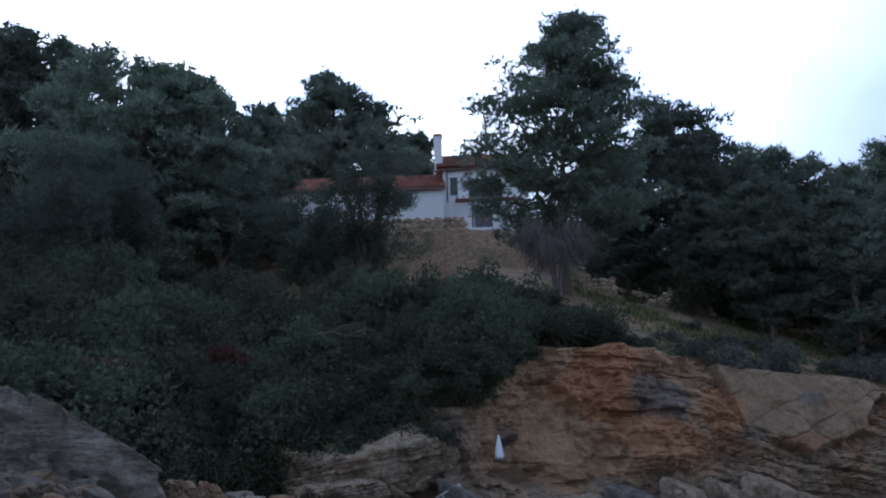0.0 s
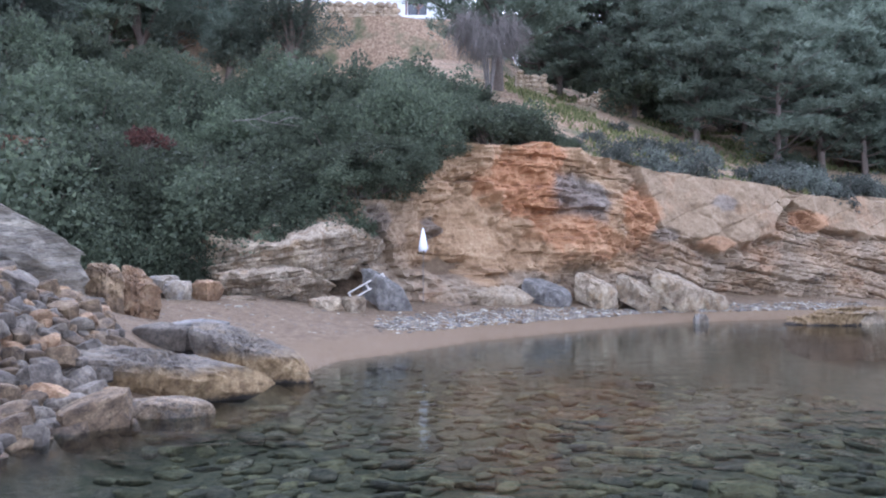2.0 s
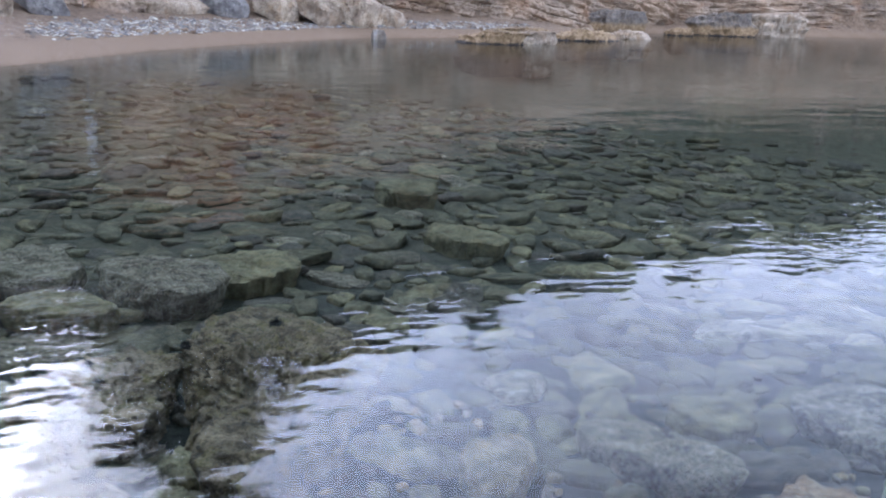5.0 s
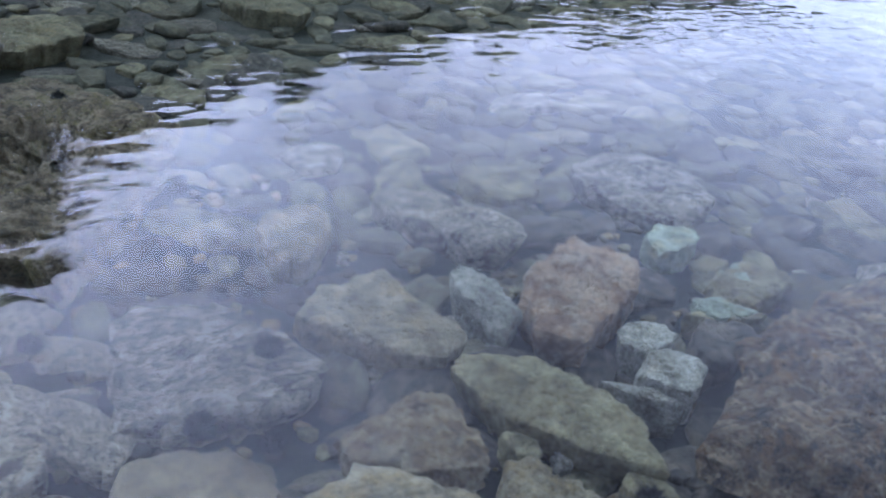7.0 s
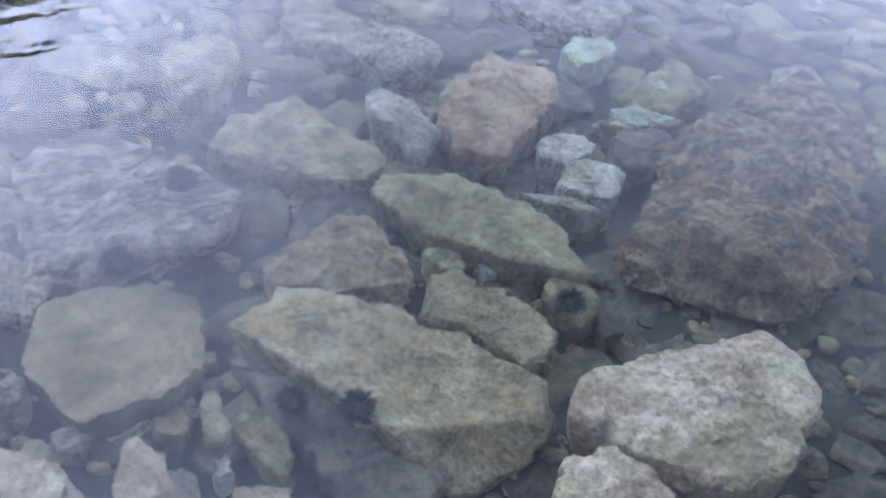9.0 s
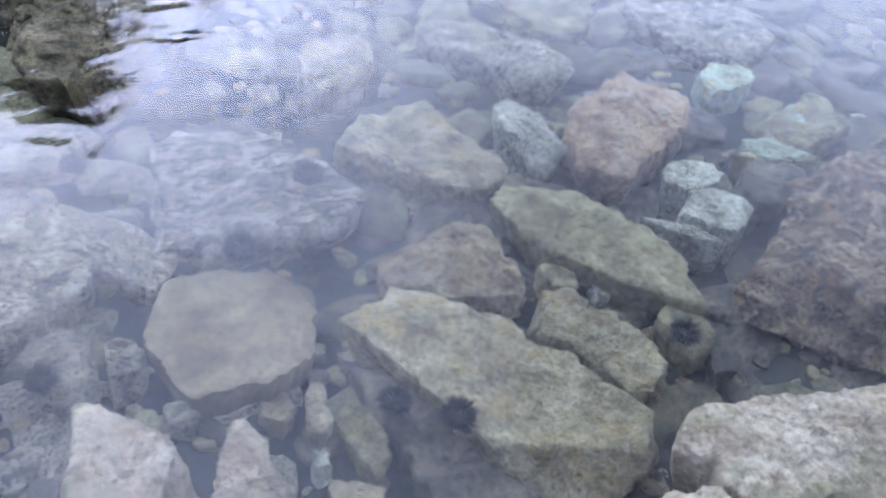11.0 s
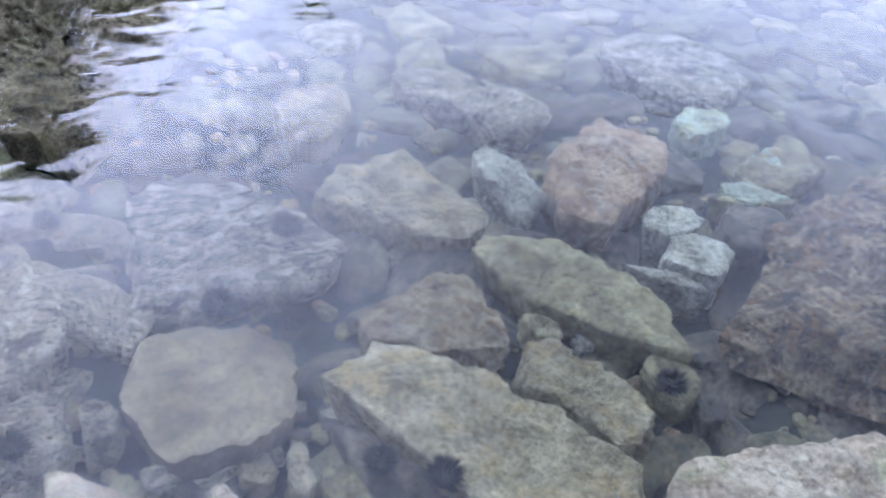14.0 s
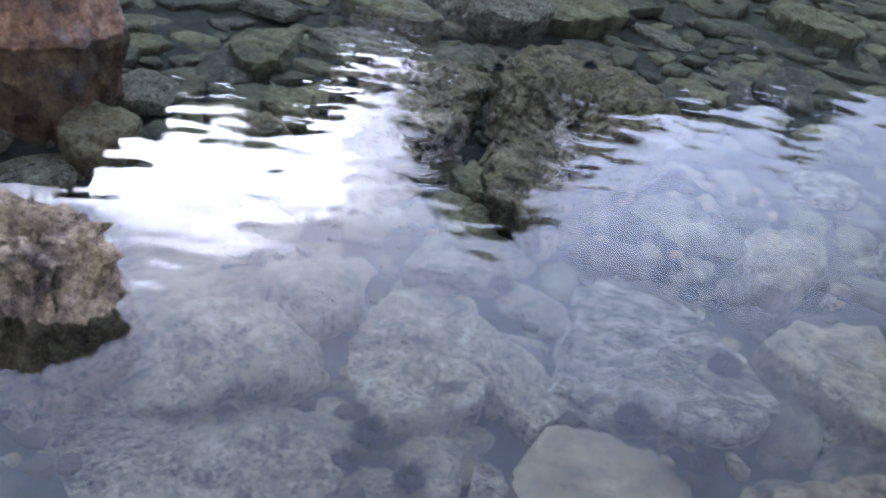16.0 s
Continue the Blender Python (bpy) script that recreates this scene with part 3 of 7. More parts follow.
def build_ground():
    ang = np.concatenate([np.radians(np.linspace(45, 140, 560)), np.radians(np.linspace(140, 405, 260))[1:-1]])
    rad = np.concatenate([[0.02], np.geomspace(0.25, 130, 250), np.geomspace(150, 3000, 14)])
    a, r = np.meshgrid(ang, rad)
    x, y = (r * np.cos(a)).ravel(), (r * np.sin(a)).ravel()
    v = np.stack([x, y, height(x, y)], 1)
    na, nr = len(ang), len(rad)
    i, j = np.meshgrid(np.arange(nr - 1), np.arange(na), indexing="ij")
    k = (j + 1) % na
    f = np.stack([i * na + j, (i + 1) * na + j, (i + 1) * na + k, i * na + k], -1).reshape(-1, 4)
    tagged(new("ground", mesh_of("ground", v, f, M_GROUND)), "sandy cove with stony seabed and a scrubby hillside", "ground", kind="structure")


def build_water():
    xs = np.concatenate([(-80, -30, -12), np.arange(-6, 16.1, 0.5), (20, 30, 50, 90, 200, 600, 3000)])
    ys = np.concatenate([(-300, -80, -20, -6), np.arange(-2, 20.1, 0.5), (25, 32, 45, 75)])
    i, j = np.meshgrid(np.arange(len(xs) - 1), np.arange(len(ys) - 1), indexing="ij")
    m = len(ys)
    f = np.stack([i * m + j, (i + 1) * m + j, (i + 1) * m + j + 1, i * m + j + 1], -1).reshape(-1, 4)
    water = new("water", mesh_of("water", [(x, y, 0.0) for x in xs for y in ys], f, M_WATER))
    water.visible_shadow = False
    tagged(water, "clear calm sea water with small ripples", "water", kind="structure")


def build_cliff():
    """The face behind the beach: blocky steps at one end, a hollow, thin beds that dip away, and a massive pale bed above them."""
    pts = np.array(CLIFF[1:-1], float)
    seg = np.concatenate([[0], np.cumsum(np.hypot(*np.diff(pts, axis=0).T))])
    s = np.concatenate([np.arange(3.0, 52, 0.075), np.arange(52, seg[-1], 0.5)])
    bx, by = np.interp(s, seg, pts[:, 0]), np.interp(s, seg, pts[:, 1])
    k = np.ones(33) / 33
    bx, by = np.convolve(np.pad(bx, 16, "edge"), k, "valid"), np.convolve(np.pad(by, 16, "edge"), k, "valid")
    tx, ty = np.gradient(bx), np.gradient(by)
    ln = np.hypot(tx, ty)
    nx, ny = ty / ln, -tx / ln                       # outwards, to the sea
    rows = 104
    h = np.linspace(0, 1, rows)
    top = np.interp(bx, TOPS_X, TOPS_Z) + 0.25
    B, Hh = np.meshgrid(np.arange(len(s)), h, indexing="ij")
    x0, y0, tz = bx[B], by[B], top[B]
    foot = -0.3
    z = foot + Hh * (tz - foot)
    q = np.stack([x0.ravel(), y0.ravel(), z.ravel()], 1)
    X, Z = q[:, 0], q[:, 2]
    wob = fbm(q * 0.9, 61, 4, 0.55)
    # the massive pale bed: all that lies above this line
    low = np.interp(X, (9.5, 10.0, 10.4, 12.8, 15.05, 16.2, 16.6, 17.8, 20, 26, 40), (6.0, 4.3, 3.1, 2.3, 2.95, 4.25, 3.95, 3.4, 3.0, 2.5, 2.2)) + 0.22 * wob
    over = np.where(X < 9.7, -1.0, Z - low)
    massive = np.clip(over / 0.30 + 0.5, 0, 1)
    beds = np.clip((X - 7.5) / 2.0, 0, 1) * (1 - massive)

    def blob(cx, cz, rx, rz, edge=0.35):
        r = np.hypot((X - cx) / rx, (Z - cz) / rz) + 0.45 * wob + 0.12 * value_noise(q * 5.0, 62)
        return np.clip((1 - r) / edge + 0.5, 0, 1)

    hollow = blob(3.9, 2.85, 1.7, 1.35)
    rust = np.maximum.reduce([blob(5.6, 4.6, 1.5, 1.3), 0.75 * blob(6.6, 3.2, 1.3, 0.9), 0.85 * blob(9.5, 3.75, 0.9, 0.9), 0.7 * blob(17.0, 3.55, 0.9, 0.35), 0.6 * blob(8.2, 2.6, 2.0, 0.5), 0.5 * blob(12.6, 2.6, 0.7, 0.25)])
    grey = np.maximum.reduce([0.85 * blob(7.75, 4.25, 1.35, 0.8, 0.5), 0.7 * blob(13.0, 4.1, 0.5, 0.3), 0.6 * blob(10.6, 2.9, 0.5, 0.3), 0.7 * blob(2.2, 3.0, 0.4, 0.4), 0.5 * blob(0.6, 3.2, 0.5, 0.5)])
    ochre = np.clip((X - 0.5) / 1.5, 0, 1) * np.clip((10.5 - X) / 2.0, 0, 1) * np.clip((Z - 1.35 + 0.4 * wob) / 0.4, 0, 1) * 0.85
    ochre = np.maximum(ochre, 0.35 * np.clip(0.5 + wob, 0, 1))
    # the beds dip away from the hollow
    warp = Z + np.interp(X, (-10, 5, 9, 30), (-0.6, 0, 0.4, 5.4)) + 0.16 * value_noise(q * (0.5, 0.5, 0.9), 22) + 0.35 * value_noise(q * (0.16, 0.16, 0.1), 21)
    out = -1.35 * Hh.ravel() ** 1.4
    out += 0.5 * value_noise(q * (0.22, 0.22, 0.3), 23) + 0.22 * value_noise(q * (0.7, 0.7, 0.8), 24)
    blocky = (1 - massive) * (1 - 0.75 * hollow)
    for size, amp, sd in ((1.1, 0.34, 31), (0.47, 0.18, 32), (0.19, 0.08, 33)):
        b = warp / size
        cell = np.floor(b)
        step = value_noise(np.stack([X * 0.55 / size ** 0.5, cell * 7.3, cell * 0], 1), sd)
        out += 0.7 * blocky * (1 - 0.5 * beds) * (amp * step + amp * 0.25 * np.minimum((b - cell) * 4, 1))
    # thin beds: each stands proud or back, with an open parting below it
    for size, amp, sd in ((0.34, 0.20, 41), (0.15, 0.09, 43)):
        b = (warp + 0.03 * value_noise(q * 1.7, sd + 1)) / size
        cell = np.floor(b)
        step = value_noise(np.stack([X * 0.38 / size ** 0.5, cell * 5.7, cell * 0], 1), sd)
        out += beds * (amp * step - 0.75 * amp * np.exp(-(((b - cell) / 0.16) ** 2)))
    # the massive bed overhangs the thin ones; oblique cracks cross it
    out += 0.16 * massive - 0.26 * np.clip((X - 9.5) / 1, 0, 1) * np.exp(-((over + 0.22) / 0.22) ** 2)
    for ca, cb, gap, deep in ((0.42, -1.0, 1.15, 0.09), (0.62, 0.8, 2.6, 0.07)):
        c = (ca * X + cb * Z + 0.10 * fbm(q * 1.6, 45, 3)) / gap
        c = np.abs(c - np.round(c)) * gap
        out -= massive * deep * np.exp(-((c / 0.045) ** 2)) * np.clip(0.35 + 1.3 * value_noise(q * 0.9, 46), 0, 1)
    slab = np.floor((0.42 * X - Z) / 1.15 + 0.5)
    out += massive * 0.12 * value_noise(np.stack([slab * 3.1, 0 * slab, 0 * slab], 1), 47)
    out += (0.26 - 0.17 * massive - 0.10 * hollow) * fbm(q * 1.3, 25, 5, 0.62)
    # blocks with upright joints
    cell = np.floor(np.stack([X / 1.3 + 0.2 * warp, warp / 0.75, 0 * warp], 1))
    out += 0.34 * blocky * (1 - 0.6 * beds) * value_noise(cell * 5.1, 26)
    cell = np.floor(np.stack([X / 2.9 - 0.5 * warp, warp / 1.7, 0 * warp], 1))
    out += 0.26 * blocky * (1 - 0.6 * beds) * value_noise(cell * 3.7, 29)
    cell = np.floor(np.stack([X / 0.55 + 0.6 * warp, warp / 0.38, 0 * warp], 1))
    out += 0.13 * blocky * (1 - beds) * value_noise(cell * 4.3, 30)
    # the hollow under its arch, the cave, and the undercut above the wave-cut foot
    out -= 0.55 * hollow
    out -= 2.2 * np.exp(-(((X + 0.75) / 0.62) ** 4 + ((Z - 1.15) / 0.45) ** 4))
    out -= 0.75 * np.exp(-(((X - 2.6) / 1.0) ** 2 + ((Z - 1.75) / 0.20) ** 2))
    out += 0.45 * np.clip((1.5 - Z) / 0.3, 0, 1) * np.exp(-(((X - 3.0) / 2.2) ** 4))
    edge = np.clip((1 - Hh.ravel()) * 14, 0, 1)
    PX, PY = x0.ravel() + nx[B].ravel() * out, y0.ravel() + ny[B].ravel() * out
    PZ = z.ravel() + 0.18 * value_noise(q * (1.1, 1.1, 0), 27) * (1 - edge)
    n0 = len(s)
    v = np.stack([PX, PY, PZ], 1)
    # a lip that runs back into the hill
    lip = []
    for d, dz in ((1.2, 0.05), (2.6, -0.5)):
        last = v.reshape(n0, rows, 3)[:, -1]
        lip.append(np.stack([last[:, 0] - nx * d, last[:, 1] - ny * d, last[:, 2] + dz + 0.1 * rng.standard_normal(n0)], 1))
    allv = np.concatenate([v.reshape(n0, rows, 3), np.stack(lip, 1)], 1)
    kinds = np.stack([massive, grey, rust, ochre], 1).reshape(n0, rows, 4)
    kinds = np.concatenate([kinds, kinds[:, -1:], kinds[:, -1:]], 1).reshape(-1, 4)
    rows2 = rows + 2
    i, j = np.meshgrid(np.arange(n0 - 1), np.arange(rows2 - 1), indexing="ij")
    f = np.stack([i * rows2 + j, (i + 1) * rows2 + j, (i + 1) * rows2 + j + 1, i * rows2 + j + 1], -1).reshape(-1, 4)
    me = mesh_of("cliff", allv.reshape(-1, 3), f, M_CLIFF, smooth=False)
    me.attributes.new("rock", "FLOAT_COLOR", "POINT").data.foreach_set("color", kinds.astype(np.float32).ravel())
    tagged(new("cliff", me), "bedded sea cliff of ochre, rust and grey rock", "cliff", kind="structure")


build_ground()
build_water()
build_cliff()

# ---- stones ----
def rock_mesh(name, radii, high, mat, seed, dome=0.25, rough=0.06, under=0.92, n_ang=50, tilt=(0.0, 0.0), beds=0.0, chips=7, rim=0.30, crust=0.0):
    """A broken stone about its own top: the radii give its plan from the x axis round; dome is how far its top is rounded; chips is how many flat faces are struck off."""
    g = np.random.default_rng(seed * 13 + 5)
    k = len(radii)
    n_ang = max(k, n_ang // k * k)
    th = np.linspace(0, 2 * np.pi, n_ang, endpoint=False)
    corner = np.array([(r * np.cos(2 * np.pi * i / k), r * np.sin(2 * np.pi * i / k)) for i, r in enumerate(radii)])
    fr = th / (2 * np.pi) * k
    i0 = np.floor(fr + 1e-9).astype(int) % k
    a, e = corner[i0], corner[(i0 + 1) % k] - corner[i0]
    d = np.stack([np.cos(th), np.sin(th)], 1)
    r = (a[:, 0] * e[:, 1] - a[:, 1] * e[:, 0]) / (d[:, 0] * e[:, 1] - d[:, 1] * e[:, 0])
    size = float(np.mean(radii))
    if crust:
        r = r * (1 + 0.07 * fbm(np.stack([3 * np.cos(th), 3 * np.sin(th), 0 * th], 1) + seed * 2.3, seed + 7, 4, 0.6))
    e = min(high, max(rim * size, 0.8 * dome * size))           # how deep the rounding of the rim reaches
    prof = [(0.16, 0.0), (0.33, -0.02 - 0.06 * dome), (0.50, -0.03 - 0.14 * dome), (0.66, -0.05 - 0.22 * dome), (0.80, -0.07 - 0.31 * dome), (0.91, -0.11 - 0.38 * dome), (0.97, -0.19 - 0.40 * dome), (1.0, -0.34 - 0.42 * dome)]
    if crust:
        fs = np.array([q[0] for q in prof])
        ff = np.concatenate([np.linspace(0.05, 0.92, 16), [0.955, 0.98, 1.0]])
        prof = [(float(q), float(np.interp(q, fs, [z[1] for z in prof]))) for q in ff]
    if n_ang <= 28 and not crust:
        prof = [prof[q] for q in (1, 3, 5, 7)]
    prof = [(f, z * e) for f, z in prof]
    z0 = prof[-1][1]
    sides = int(min(14, max(2, (high + z0) / size * 7))) if n_ang > 28 else 2
    prof += [(1.0 - (1.0 - under) * (q / sides) ** 1.5, z0 + (-high - z0) * q / sides) for q in range(1, sides + 1)]
    v = np.concatenate([[(0, 0, 0)]] + [np.stack([r * f * np.cos(th), r * f * np.sin(th), np.full(n_ang, z)], 1) for f, z in prof] + [[(0, 0, -high)]])
    # flat faces struck off the rim and the top
    for _ in range(chips):
        az, el = g.uniform(0, 2 * np.pi), g.uniform(0.15, 1.15)
        nv = np.array([math.cos(az) * math.cos(el), math.sin(az) * math.cos(el), math.sin(el)])
        reach = v @ nv
        cut = reach.max() - (reach.max() - np.median(reach)) * g.uniform(0.06, 0.30)
        over = np.maximum(reach - cut, 0)
        v = v - nv * over[:, None]
    w = v / size
    nrm = v * (1, 1, 0.6) + (0, 0, 0.35 * size)
    nrm = nrm / np.maximum(np.linalg.norm(nrm, axis=1, keepdims=True), 1e-6)
    low = fbm(w * 1.3 + seed * 3.7, seed, 2, 0.5)
    fine = 1 - np.abs(fbm(w * 4.0 + seed * 1.9, seed + 3, 4, 0.6))
    v = v + nrm * ((0.55 * low + 0.55 * (fine - 0.6)) * rough * size)[:, None]
    if crust:
        # a weathered skin: knobs and hollows a few centimetres wide
        k1 = fbm(v * 9.0 + seed * 1.3, seed + 11, 4, 0.65)
        k2 = np.abs(fbm(v * 22.0 + seed * 0.7, seed + 17, 3, 0.6))
        v = v + nrm * (crust * (0.017 * k1 - 0.015 * k2))[:, None]
    if beds:
        b = (v[:, 2] + 0.12 * v[:, 0]) / beds
        v[:, :2] *= (1 + 0.11 * value_noise(np.stack([np.floor(b) * 3.1, 0 * b, 0 * b], 1), seed + 5))[:, None]
    v[:, 2] += tilt[0] * v[:, 0] + tilt[1] * v[:, 1]
    m = len(prof)
    f = []
    for q in range(m - 1):
        for t in range(n_ang):
            u = (t + 1) % n_ang
            f.append((1 + q * n_ang + t, 1 + (q + 1) * n_ang + t, 1 + (q + 1) * n_ang + u, 1 + q * n_ang + u))
    base = 1 + (m - 1) * n_ang
    tris = [(0, 1 + t, 1 + (t + 1) % n_ang) for t in range(n_ang)] + [(len(v) - 1, base + (t + 1) % n_ang, base + t) for t in range(n_ang)]
    me = bpy.data.meshes.new(name)
    me.from_pydata(v.tolist(), [], f + tris)
    me.polygons.foreach_set("use_smooth", np.ones(len(me.polygons), bool))
    me.set_sharp_from_angle(angle=radians(28))
    me.materials.append(mat)
    return me


def stone(name, x, y, top, radii, mat, label, seed=1, group="", dome=0.25, rough=0.06, tilt=(0.0, 0.0), deep=None, turn=0, category="stone", beds=0.0, under=0.92, chips=7, rim=0.30, n_ang=50, crust=0.0):
    low = ground_z(x, y) - 0.06
    high = deep if deep else max(0.10, top - low)
    me = rock_mesh(name, radii, high, mat, seed, dome, rough, under, n_ang=n_ang, tilt=tilt, beds=beds, chips=chips, rim=rim, crust=crust)
    ob = new(name, me)
    ob.matrix_basis = pose(x, y, top, 0, 0, turn)
    return tagged(ob, label, category, group)


def oval(rx, ry):
    return [rx * ry / math.hypot(ry * math.cos(2 * math.pi * k / 10), rx * math.sin(2 * math.pi * k / 10)) for k in range(10)]


def boxy(rx, ry, turn=0.0):
    """Plan radii of a block."""
    out = []
    for k in range(10):
        a = 2 * math.pi * k / 10 + radians(turn)
        c, q = abs(math.cos(a)), abs(math.sin(a))
        out.append(1.0 / ((c / rx) ** 5 + (q / ry) ** 5) ** 0.2)
    return out


BED = "stones on the seabed"
